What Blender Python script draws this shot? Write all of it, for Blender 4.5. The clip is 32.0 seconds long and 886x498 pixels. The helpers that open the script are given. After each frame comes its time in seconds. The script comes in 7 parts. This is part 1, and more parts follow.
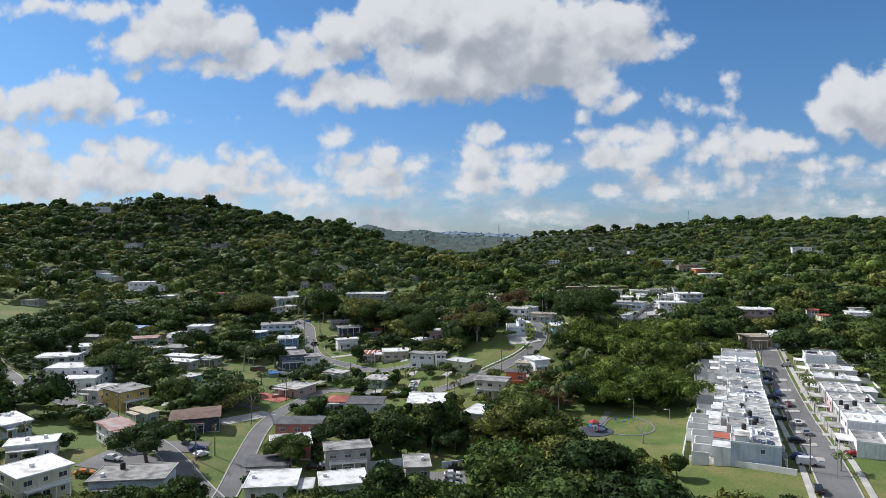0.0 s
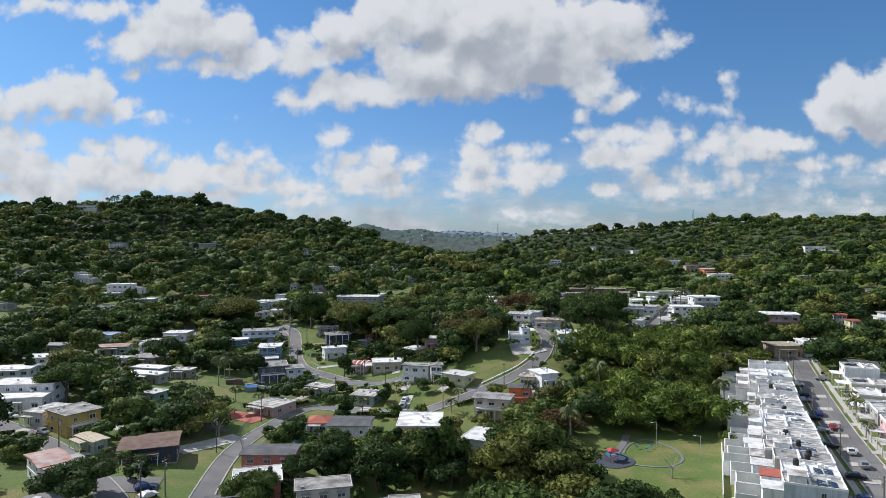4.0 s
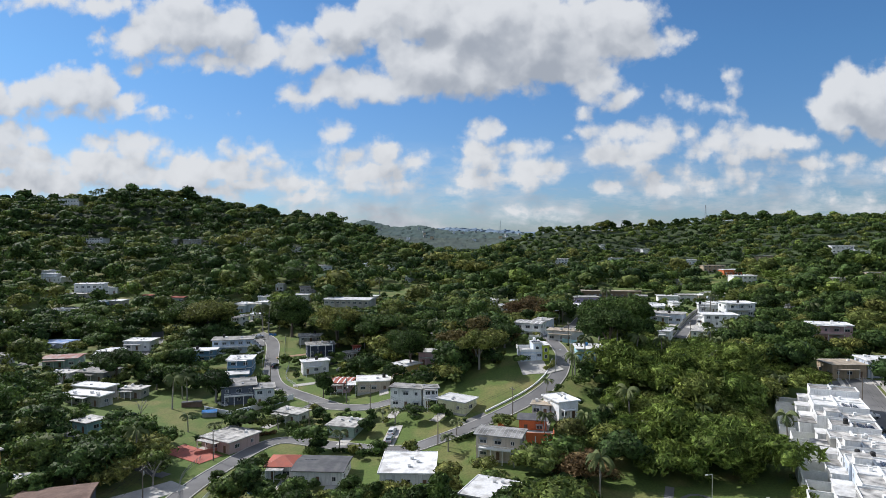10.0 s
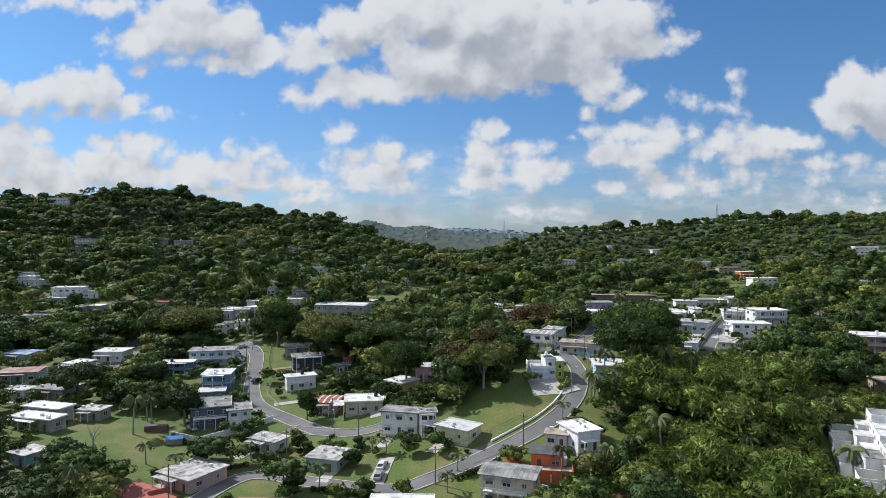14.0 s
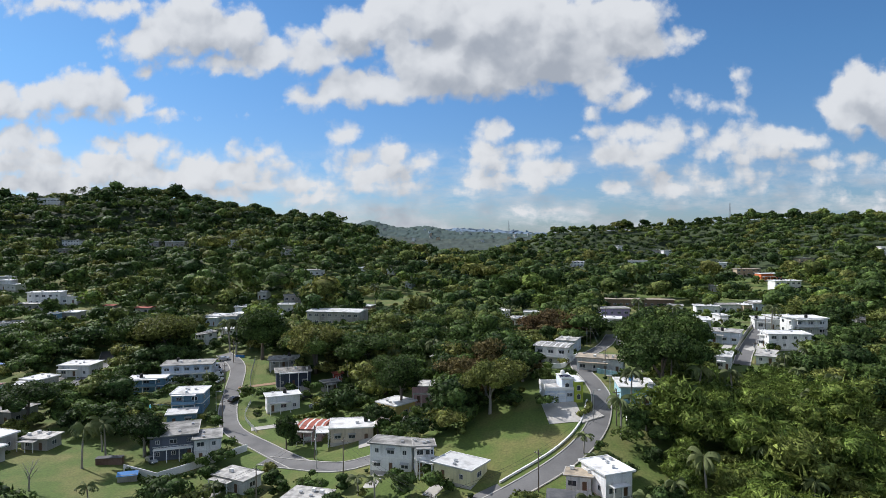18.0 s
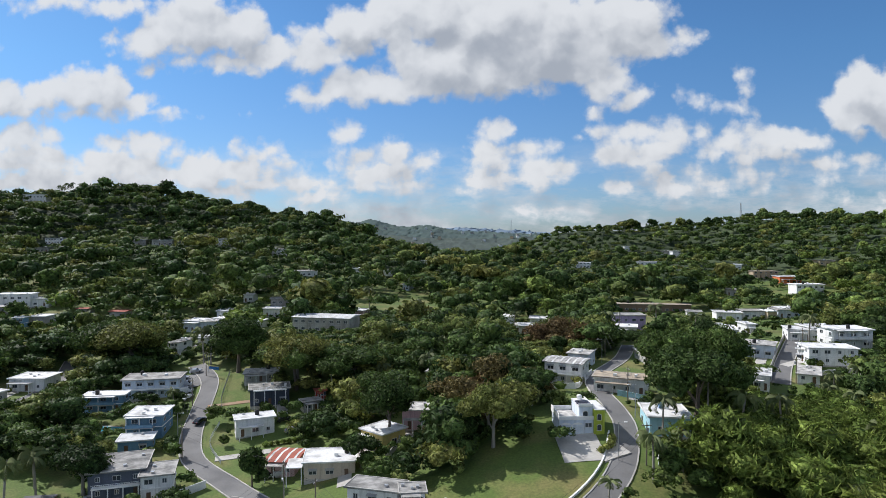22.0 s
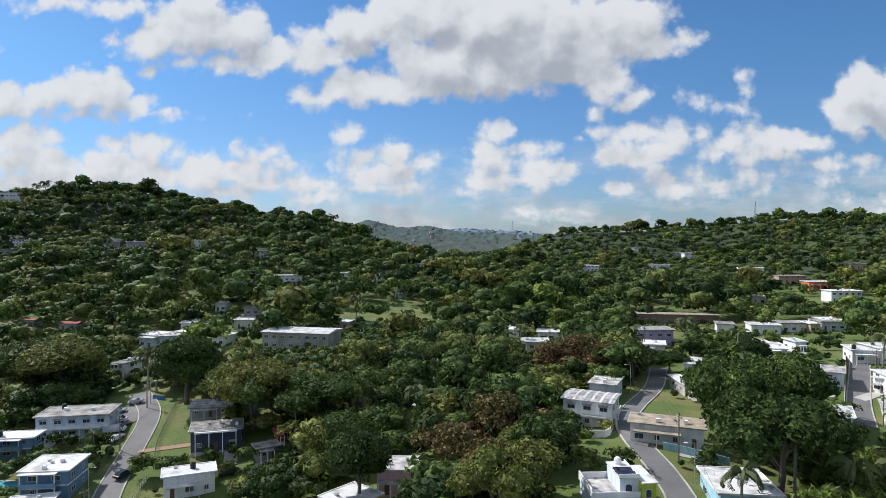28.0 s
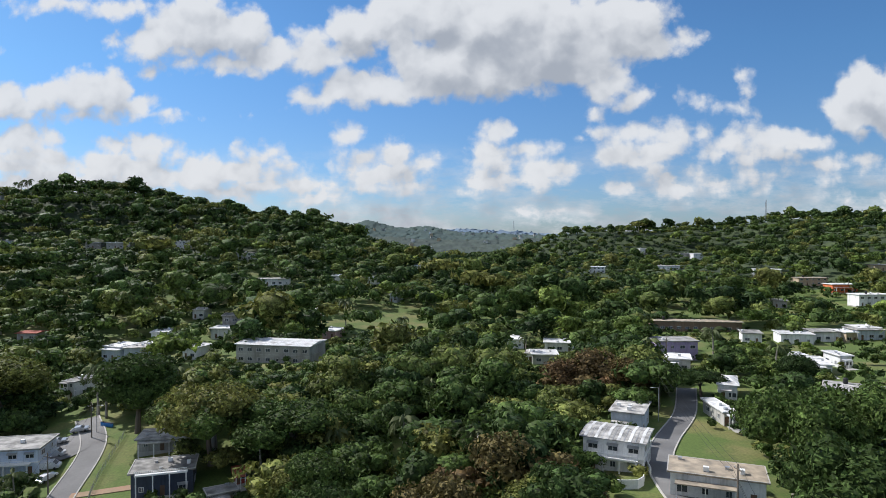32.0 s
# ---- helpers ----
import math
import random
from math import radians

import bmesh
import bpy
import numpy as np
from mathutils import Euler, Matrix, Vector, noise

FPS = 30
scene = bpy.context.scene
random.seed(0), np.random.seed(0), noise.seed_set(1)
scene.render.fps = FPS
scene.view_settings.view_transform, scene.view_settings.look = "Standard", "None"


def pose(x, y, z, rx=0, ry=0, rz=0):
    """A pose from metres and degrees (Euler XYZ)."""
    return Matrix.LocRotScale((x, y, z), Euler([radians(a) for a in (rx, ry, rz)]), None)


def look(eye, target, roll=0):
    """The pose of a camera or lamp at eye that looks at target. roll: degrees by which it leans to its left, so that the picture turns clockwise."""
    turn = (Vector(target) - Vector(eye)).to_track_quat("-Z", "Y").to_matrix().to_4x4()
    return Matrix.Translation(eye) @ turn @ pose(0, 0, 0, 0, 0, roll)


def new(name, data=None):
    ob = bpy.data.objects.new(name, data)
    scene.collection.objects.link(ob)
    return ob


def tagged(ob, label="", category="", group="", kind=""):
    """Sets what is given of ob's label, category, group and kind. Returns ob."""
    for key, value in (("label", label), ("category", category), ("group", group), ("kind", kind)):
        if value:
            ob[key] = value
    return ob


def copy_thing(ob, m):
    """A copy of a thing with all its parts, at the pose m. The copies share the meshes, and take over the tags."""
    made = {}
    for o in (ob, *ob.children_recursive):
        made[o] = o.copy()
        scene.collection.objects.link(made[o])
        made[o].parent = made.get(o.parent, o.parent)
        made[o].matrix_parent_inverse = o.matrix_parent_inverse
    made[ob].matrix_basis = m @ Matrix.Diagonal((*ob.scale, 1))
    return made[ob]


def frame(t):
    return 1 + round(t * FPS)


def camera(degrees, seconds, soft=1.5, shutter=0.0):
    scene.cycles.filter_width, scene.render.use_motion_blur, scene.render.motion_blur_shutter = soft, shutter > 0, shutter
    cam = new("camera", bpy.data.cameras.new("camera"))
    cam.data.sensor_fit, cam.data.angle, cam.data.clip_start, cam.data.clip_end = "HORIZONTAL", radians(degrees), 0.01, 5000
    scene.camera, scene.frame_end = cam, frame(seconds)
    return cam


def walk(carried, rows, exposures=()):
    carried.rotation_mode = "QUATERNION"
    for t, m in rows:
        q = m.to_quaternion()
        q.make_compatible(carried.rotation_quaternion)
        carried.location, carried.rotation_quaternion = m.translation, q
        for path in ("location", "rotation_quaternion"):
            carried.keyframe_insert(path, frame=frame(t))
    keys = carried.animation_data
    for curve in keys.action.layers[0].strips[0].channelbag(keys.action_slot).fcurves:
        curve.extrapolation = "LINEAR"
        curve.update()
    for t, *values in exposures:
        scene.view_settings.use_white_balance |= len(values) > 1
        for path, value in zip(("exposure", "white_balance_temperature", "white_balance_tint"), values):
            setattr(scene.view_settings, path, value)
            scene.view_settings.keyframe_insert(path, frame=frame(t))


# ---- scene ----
cam = camera(70.0, 32.0, soft=0.7)
PATH = [
    (0, (-0.005, -0.009, 60.019), (-0.091, 1.988, 59.986), -0.2),
    (1, (0.001, 6.804, 59.997), (-0.085, 8.802, 59.963), -0.2),
    (2, (0.0, 13.601, 60.0), (-0.085, 15.599, 59.965), -0.2),
    (3, (-0.003, 20.391, 59.988), (-0.085, 22.389, 59.953), -0.3),
    (6, (0.018, 40.795, 59.977), (-0.064, 42.793, 59.939), -0.1),
    (9, (0.012, 61.206, 60.003), (-0.074, 63.204, 59.959), -0.0),
    (12, (0.027, 81.619, 60.019), (-0.065, 83.616, 59.973), 0.0),
    (14.5, (0.019, 98.628, 60.027), (-0.081, 100.625, 59.983), 0.0),
    (17, (-0.025, 115.612, 60.037), (-0.134, 117.609, 59.994), -0.1),
    (19, (-0.045, 129.188, 59.969), (-0.159, 131.184, 59.926), -0.1),
    (22, (0.001, 149.548, 59.949), (-0.117, 151.544, 59.904), 0.1),
    (25, (0.007, 169.973, 59.951), (-0.111, 171.969, 59.908), 0.1),
    (28, (-0.012, 190.433, 60.054), (-0.132, 192.429, 60.012), 0.1),
    (29, (-0.003, 197.204, 60.0), (-0.124, 199.2, 59.959), 0.2),
    (30, (0.004, 204.03, 60.009), (-0.117, 206.026, 59.968), 0.1),
    (32, (0.005, 217.577, 60.002), (-0.117, 219.573, 59.961), 0.0),
]
walk(cam, [(t, look(eye, target, roll)) for t, eye, target, roll in PATH], [(0, 0.0, 6400, 11), (32, 0.08, 6400, 11)])
CLOUD_LIT, CLOUD_DARK = (8.3, 8.55, 8.8), (4.3, 4.7, 5.3)
SKY_TINT, SKY_LOW, SKY_STRENGTH = (0.60, 0.96, 1.26), (0.62, 0.80, 1.15), 0.086

# ---- light ----
SUN_DIR = Vector((-0.70, 0.40, 0.68)).normalized()
sun_elev = math.asin(SUN_DIR.z)
sun_turn = math.atan2(SUN_DIR.x, SUN_DIR.y)
lamp = bpy.data.lights.new("sun", "SUN")
lamp.energy, lamp.angle, lamp.color = 5.0, radians(0.55), (1.0, 0.965, 0.93)
new("sun", lamp).matrix_world = look((0, 0, 400), Vector((0, 0, 400)) - SUN_DIR)

world = bpy.data.worlds.new("sky")
scene.world = world
world.use_nodes = True
WN, WL = world.node_tree.nodes, world.node_tree.links
WN.clear()


def wmath(op, a, b=None, c=None):
    n = WN.new("ShaderNodeMath")
    n.operation = op
    for i, v in enumerate((a, b, c)):
        if v is None:
            continue
        if isinstance(v, (int, float)):
            n.inputs[i].default_value = v
        else:
            WL.new(v, n.inputs[i])
    return n.outputs[0]


sky = WN.new("ShaderNodeTexSky")
sky.sky_type, sky.sun_disc = "NISHITA", False
sky.sun_elevation, sky.sun_rotation = sun_elev, sun_turn
sky.altitude, sky.air_density, sky.dust_density, sky.ozone_density = 80, 1.0, 0.4, 2.2
coord = WN.new("ShaderNodeTexCoord")
axes = WN.new("ShaderNodeSeparateXYZ")
WL.new(coord.outputs["Generated"], axes.inputs[0])
ahead = wmath("MAXIMUM", wmath("ABSOLUTE", axes.outputs[1]), 0.05)
U, V = wmath("DIVIDE", axes.outputs[0], ahead), wmath("DIVIDE", axes.outputs[2], ahead)
plane = WN.new("ShaderNodeCombineXYZ")
WL.new(U, plane.inputs[0]), WL.new(V, plane.inputs[1])


def wnoise(scale, detail, rough, stretch=(1, 1, 1), shift=(0, 0, 0)):
    m = WN.new("ShaderNodeMapping")
    m.inputs["Location"].default_value, m.inputs["Scale"].default_value = shift, stretch
    WL.new(plane.outputs[0], m.inputs[0])
    n = WN.new("ShaderNodeTexNoise")
    n.inputs["Scale"].default_value, n.inputs["Detail"].default_value, n.inputs["Roughness"].default_value = scale, detail, rough
    WL.new(m.outputs[0], n.inputs["Vector"])
    return n


warp = wnoise(9.0, 7, 0.62)
warped = WN.new("ShaderNodeVectorMath")
warped.operation = "MULTIPLY_ADD"
WL.new(warp.outputs["Color"], warped.inputs[0])
warped.inputs[1].default_value, warped.inputs[2].default_value = (0.048, 0.040, 0.0), (0, 0, 0)
place = WN.new("ShaderNodeVectorMath")
place.operation = "ADD"
WL.new(plane.outputs[0], place.inputs[0]), WL.new(warped.outputs[0], place.inputs[1])
place_up = WN.new("ShaderNodeVectorMath")
place_up.operation = "ADD"
place_up.inputs[1].default_value = (-0.014, 0.036, 0)
WL.new(place.outputs[0], place_up.inputs[0])
PUFFS = []


def puff(u, v, ru, rv):
    """One lobe of a cumulus cloud: its place on the sky ahead and its half width and height."""
    PUFFS.append((u + 0.024, v + 0.020, ru * 1.02, rv * 1.04))


# upper left cloud
puff(-0.465, 0.341, 0.094, 0.052)
puff(-0.540, 0.314, 0.064, 0.029)
puff(-0.382, 0.322, 0.054, 0.045)
puff(-0.494, 0.277, 0.045, 0.014)
puff(-0.337, 0.293, 0.055, 0.030)
puff(-0.401, 0.279, 0.059, 0.018)
puff(-0.536, 0.268, 0.025, 0.010)
puff(-0.686, 0.380, 0.076, 0.016)
puff(-0.587, 0.372, 0.089, 0.018)
puff(-0.268, 0.299, 0.055, 0.039)
# great cloud
puff(-0.205, 0.321, 0.055, 0.045)
puff(-0.137, 0.344, 0.052, 0.050)
puff(-0.262, 0.218, 0.046, 0.016)
puff(-0.200, 0.237, 0.059, 0.032)
puff(-0.137, 0.236, 0.071, 0.030)
puff(-0.075, 0.264, 0.076, 0.055)
puff(-0.066, 0.352, 0.080, 0.063)
puff(0.014, 0.328, 0.125, 0.076)
puff(-0.012, 0.256, 0.112, 0.045)
puff(0.102, 0.305, 0.134, 0.076)
puff(0.050, 0.239, 0.098, 0.029)
puff(0.146, 0.269, 0.080, 0.045)
puff(0.211, 0.312, 0.089, 0.049)
puff(0.267, 0.292, 0.063, 0.029)
puff(0.310, 0.300, 0.043, 0.020)
puff(0.241, 0.342, 0.071, 0.036)
puff(0.189, 0.232, 0.055, 0.021)
puff(0.235, 0.211, 0.029, 0.018)
# left cloud
puff(-0.659, 0.235, 0.055, 0.036)
puff(-0.607, 0.239, 0.050, 0.034)
puff(-0.565, 0.216, 0.043, 0.023)
puff(-0.721, 0.220, 0.071, 0.029)
puff(-0.534, 0.200, 0.030, 0.008)
puff(-0.789, 0.219, 0.063, 0.034)
puff(-0.655, 0.195, 0.134, 0.013)
puff(-0.760, 0.194, 0.080, 0.014)
# left bank
puff(-0.547, 0.145, 0.046, 0.032)
puff(-0.594, 0.153, 0.043, 0.025)
puff(-0.713, 0.155, 0.038, 0.020)
puff(-0.766, 0.149, 0.054, 0.027)
puff(-0.723, 0.119, 0.107, 0.030)
puff(-0.599, 0.118, 0.098, 0.027)
puff(-0.468, 0.121, 0.045, 0.020)
puff(-0.366, 0.129, 0.041, 0.020)
puff(-0.333, 0.139, 0.025, 0.014)
puff(-0.412, 0.106, 0.107, 0.023)
puff(-0.306, 0.113, 0.041, 0.016)
puff(-0.496, 0.094, 0.134, 0.023)
puff(-0.724, 0.082, 0.134, 0.025)
puff(-0.403, 0.068, 0.030, 0.012)
puff(-0.338, 0.083, 0.107, 0.010)
# centre cloud
puff(-0.210, 0.160, 0.027, 0.021)
puff(-0.178, 0.126, 0.045, 0.016)
puff(-0.138, 0.133, 0.041, 0.027)
puff(-0.091, 0.113, 0.036, 0.020)
puff(-0.156, 0.099, 0.077, 0.021)
puff(-0.206, 0.105, 0.041, 0.018)
puff(-0.138, 0.078, 0.098, 0.012)
puff(-0.260, 0.060, 0.054, 0.009)
# middle cloud
puff(0.025, 0.158, 0.032, 0.020)
puff(0.007, 0.134, 0.038, 0.023)
puff(0.074, 0.135, 0.041, 0.027)
puff(0.036, 0.111, 0.068, 0.021)
puff(0.089, 0.103, 0.048, 0.020)
puff(0.013, 0.084, 0.050, 0.013)
puff(0.054, 0.089, 0.068, 0.016)
puff(0.104, 0.087, 0.039, 0.014)
puff(-0.026, 0.067, 0.034, 0.010)
puff(0.096, 0.041, 0.036, 0.010)
# right middle cloud
puff(0.177, 0.186, 0.021, 0.016)
puff(0.172, 0.162, 0.027, 0.018)
puff(0.153, 0.151, 0.014, 0.009)
puff(0.220, 0.132, 0.043, 0.027)
puff(0.250, 0.155, 0.052, 0.020)
puff(0.298, 0.154, 0.050, 0.023)
puff(0.338, 0.157, 0.025, 0.018)
puff(0.232, 0.115, 0.052, 0.013)
puff(0.272, 0.132, 0.059, 0.020)
# torn cloud
puff(0.397, 0.244, 0.016, 0.013)
puff(0.404, 0.221, 0.014, 0.016)
puff(0.332, 0.203, 0.025, 0.014)
puff(0.370, 0.195, 0.038, 0.011)
# right cloud
puff(0.388, 0.140, 0.041, 0.023)
puff(0.430, 0.150, 0.041, 0.021)
puff(0.472, 0.144, 0.041, 0.020)
puff(0.508, 0.144, 0.029, 0.016)
puff(0.364, 0.123, 0.034, 0.012)
puff(0.439, 0.122, 0.068, 0.015)
puff(0.287, 0.092, 0.048, 0.016)
puff(0.298, 0.076, 0.059, 0.013)
puff(0.363, 0.079, 0.077, 0.012)
puff(0.439, 0.091, 0.077, 0.010)
puff(0.523, 0.108, 0.077, 0.011)
puff(0.583, 0.118, 0.050, 0.014)
puff(0.221, 0.076, 0.025, 0.009)
# far right cloud
puff(0.582, 0.220, 0.050, 0.046)
puff(0.564, 0.186, 0.052, 0.034)
puff(0.618, 0.199, 0.054, 0.063)
puff(0.589, 0.155, 0.041, 0.016)
puff(0.663, 0.228, 0.054, 0.054)
puff(0.557, 0.053, 0.023, 0.009)
puff(0.620, 0.051, 0.025, 0.011)
# clouds outside the view
puff(0.730, 0.108, 0.116, 0.031)
puff(0.770, 0.193, 0.098, 0.049)
puff(-0.964, 0.184, 0.152, 0.054)
puff(-0.942, 0.285, 0.134, 0.045)
puff(-0.888, 0.081, 0.170, 0.025)
puff(0.715, 0.053, 0.125, 0.013)


def cloud_field(source, least=0.0):
    """How deep a place lies within the lobes whose half width is at least that; under zero outside them."""
    total = None
    for u, v, ru, rv in PUFFS:
        if ru < least:
            continue
        d = WN.new("ShaderNodeVectorMath")
        d.operation = "MULTIPLY_ADD"
        d.inputs[1].default_value, d.inputs[2].default_value = (1 / ru, 1 / rv, 0), (-u / ru, -v / rv, 0)
        WL.new(source.outputs[0], d.inputs[0])
        k = WN.new("ShaderNodeVectorMath")
        k.operation = "LENGTH"
        WL.new(d.outputs[0], k.inputs[0])
        q = min(ru, rv)
        f = wmath("MULTIPLY_ADD", k.outputs["Value"], -q, q)
        total = f if total is None else wmath("SMOOTH_MAX", total, f, 0.008)
    return total


def heads(source, scale):
    """Rounded heads that crowd over a cloud's surface."""
    v = WN.new("ShaderNodeTexVoronoi")
    v.feature = "SMOOTH_F1"
    v.inputs["Scale"].default_value, v.inputs["Detail"].default_value, v.inputs["Smoothness"].default_value = scale, 2.5, 0.35
    WL.new(source.outputs[0], v.inputs["Vector"])
    return wmath("SUBTRACT", 1.0, v.outputs["Distance"])


body, above = cloud_field(place), cloud_field(place_up)
knobs, knobs_up = heads(place, 21.0), heads(place_up, 21.0)
rag, tuft = wnoise(8.0, 12, 0.62), wnoise(34.0, 9, 0.66, shift=(5, 2, 0))
ragged = wmath("ADD", body, wmath("MULTIPLY", wmath("SUBTRACT", rag.outputs["Fac"], 0.5), 0.030))
ragged = wmath("ADD", ragged, wmath("MULTIPLY", wmath("SUBTRACT", tuft.outputs["Fac"], 0.5), 0.026))
ragged = wmath("ADD", ragged, wmath("MULTIPLY_ADD", wmath("SUBTRACT", knobs, 0.62), 0.026, 0.0145))
cover = WN.new("ShaderNodeMapRange")
cover.interpolation_type = "SMOOTHSTEP"
cover.inputs["From Min"].default_value, cover.inputs["From Max"].default_value = -0.004, 0.016
WL.new(ragged, cover.inputs["Value"])
billow = wnoise(7.0, 10, 0.60, shift=(3, 1, 0))
deep = wmath("MULTIPLY", wmath("MAXIMUM", wmath("SUBTRACT", body, 0.012), 0.0), -16.0)
lit = wmath("ADD", wmath("MULTIPLY", wmath("SUBTRACT", body, above), 26.0), wmath("MULTIPLY", wmath("SUBTRACT", billow.outputs["Fac"], 0.5), 1.5))
lit = wmath("ADD", wmath("ADD", lit, deep), wmath("MULTIPLY", wmath("SUBTRACT", knobs, knobs_up), 0.9))
shade = WN.new("ShaderNodeMapRange")
shade.interpolation_type = "SMOOTHSTEP"
shade.inputs["From Min"].default_value, shade.inputs["From Max"].default_value = -1.45, 0.75
WL.new(lit, shade.inputs["Value"])
tone = WN.new("ShaderNodeMix")
tone.data_type = "RGBA"
tone.inputs["A"].default_value, tone.inputs["B"].default_value = (CLOUD_DARK[0], CLOUD_DARK[1], CLOUD_DARK[2], 1), (CLOUD_LIT[0], CLOUD_LIT[1], CLOUD_LIT[2], 1)
WL.new(shade.outputs[0], tone.inputs["Factor"])
# thin streaks low over the horizon
streak = wnoise(7.0, 10, 0.66, stretch=(1.0, 2.8, 1))
low = WN.new("ShaderNodeMapRange")
low.inputs["From Min"].default_value, low.inputs["From Max"].default_value = 0.15, 0.01
WL.new(V, low.inputs["Value"])
# unseen bright cumulus added above the view to lift the fill light on shaded walls
over = WN.new("ShaderNodeTexNoise")
over.inputs["Scale"].default_value, over.inputs["Detail"].default_value = 2.6, 6
WL.new(coord.outputs["Generated"], over.inputs["Vector"])
fill_cloud = WN.new("ShaderNodeMapRange")
fill_cloud.interpolation_type = "SMOOTHSTEP"
fill_cloud.inputs["From Min"].default_value, fill_cloud.inputs["From Max"].default_value = 0.43, 0.59
WL.new(over.outputs["Fac"], fill_cloud.inputs["Value"])
beyond = WN.new("ShaderNodeMapRange")
beyond.inputs["From Min"].default_value, beyond.inputs["From Max"].default_value = 0.44, 0.62
WL.new(V, beyond.inputs["Value"])
overhead = wmath("MULTIPLY", fill_cloud.outputs[0], beyond.outputs[0])
veil = wmath("MULTIPLY", wmath("MULTIPLY", low.outputs[0], 0.85), wmath("MULTIPLY_ADD", streak.outputs["Fac"], 6.5, -2.75))
alpha = wmath("MINIMUM", wmath("ADD", wmath("ADD", wmath("MULTIPLY", cover.outputs[0], 0.97), overhead), wmath("MAXIMUM", veil, 0.0)), 1.0)
tint = WN.new("ShaderNodeMix")
tint.data_type, tint.blend_type = "RGBA", "MULTIPLY"
tint.inputs["Factor"].default_value = 1.0
down = WN.new("ShaderNodeMapRange")
down.inputs["From Min"].default_value, down.inputs["From Max"].default_value = 0.30, 0.0
WL.new(V, down.inputs["Value"])
tints = WN.new("ShaderNodeMix")
tints.data_type = "RGBA"
tints.inputs["A"].default_value, tints.inputs["B"].default_value = (*SKY_TINT, 1), (*SKY_LOW, 1)
WL.new(down.outputs[0], tints.inputs["Factor"]), WL.new(tints.outputs["Result"], tint.inputs["B"])
WL.new(sky.outputs[0], tint.inputs["A"])
blend = WN.new("ShaderNodeMix")
blend.data_type = "RGBA"
WL.new(alpha, blend.inputs["Factor"])
WL.new(tint.outputs["Result"], blend.inputs["A"]), WL.new(tone.outputs["Result"], blend.inputs["B"])
back = WN.new("ShaderNodeBackground")
back.inputs["Strength"].default_value = SKY_STRENGTH
WL.new(blend.outputs["Result"], back.inputs["Color"])
WL.new(back.outputs[0], WN.new("ShaderNodeOutputWorld").inputs[0])


# ---- materials ----
def mat(name, a, b=None, rough=0.85, big=0.25, fine=3.0, bump=0.25, metal=0.0, vary=0.0, spread=(0.35, 0.65), fleck=0.18, streak=0.0):
    """A surface of two tones: broad stains, fine grain, bump, and a change of value from object to object."""
    b = b or tuple(c * 0.72 for c in a)
    m = bpy.data.materials.new(name)
    m.use_nodes = True
    n, l = m.node_tree.nodes, m.node_tree.links
    p = n["Principled BSDF"]
    p.inputs["Roughness"].default_value, p.inputs["Metallic"].default_value = rough, metal
    c = n.new("ShaderNodeTexCoord")
    n1, n2 = n.new("ShaderNodeTexNoise"), n.new("ShaderNodeTexNoise")
    for q, s, d in ((n1, big, 6), (n2, fine, 5)):
        q.inputs["Scale"].default_value, q.inputs["Detail"].default_value = s, d
        l.new(c.outputs["Object"], q.inputs["Vector"])
    r = n.new("ShaderNodeMapRange")
    r.inputs["From Min"].default_value, r.inputs["From Max"].default_value = spread
    l.new(n1.outputs["Fac"], r.inputs["Value"])
    x = n.new("ShaderNodeMix")
    x.data_type = "RGBA"
    x.inputs["A"].default_value, x.inputs["B"].default_value = (*a, 1), (*b, 1)
    l.new(r.outputs[0], x.inputs["Factor"])
    info = n.new("ShaderNodeObjectInfo")
    v = n.new("ShaderNodeMath")
    v.operation = "MULTIPLY_ADD"
    v.inputs[1].default_value, v.inputs[2].default_value = fleck * 2, 1 - fleck
    l.new(n2.outputs["Fac"], v.inputs[0])
    w = n.new("ShaderNodeMath")
    w.operation = "MULTIPLY_ADD"
    w.inputs[1].default_value, w.inputs[2].default_value = vary * 2, 1 - vary
    l.new(info.outputs["Random"], w.inputs[0])
    vw = n.new("ShaderNodeMath")
    vw.operation = "MULTIPLY"
    l.new(v.outputs[0], vw.inputs[0]), l.new(w.outputs[0], vw.inputs[1])
    value = vw.outputs[0]
    if streak:  # rain streaks down the wall
        mp, n3, r3, v3 = n.new("ShaderNodeMapping"), n.new("ShaderNodeTexNoise"), n.new("ShaderNodeMapRange"), n.new("ShaderNodeMath")
        mp.inputs["Scale"].default_value = (1.7, 1.7, 0.16)
        n3.inputs["Scale"].default_value, n3.inputs["Detail"].default_value = 1.0, 6
        r3.inputs["From Min"].default_value, r3.inputs["From Max"].default_value = 0.50, 0.72
        r3.inputs["To Min"].default_value, r3.inputs["To Max"].default_value = 1.0, 1.0 - streak
        v3.operation = "MULTIPLY"
        l.new(c.outputs["Object"], mp.inputs[0]), l.new(mp.outputs[0], n3.inputs["Vector"]), l.new(n3.outputs["Fac"], r3.inputs["Value"])
        l.new(r3.outputs[0], v3.inputs[0]), l.new(value, v3.inputs[1])
        value = v3.outputs[0]
    h = n.new("ShaderNodeHueSaturation")
    l.new(x.outputs["Result"], h.inputs["Color"]), l.new(value, h.inputs["Value"])
    l.new(h.outputs[0], p.inputs["Base Color"])
    if bump:
        k = n.new("ShaderNodeBump")
        k.inputs["Strength"].default_value, k.inputs["Distance"].default_value = bump, 0.05
        l.new(n2.outputs["Fac"], k.inputs["Height"]), l.new(k.outputs[0], p.inputs["Normal"])
    return m


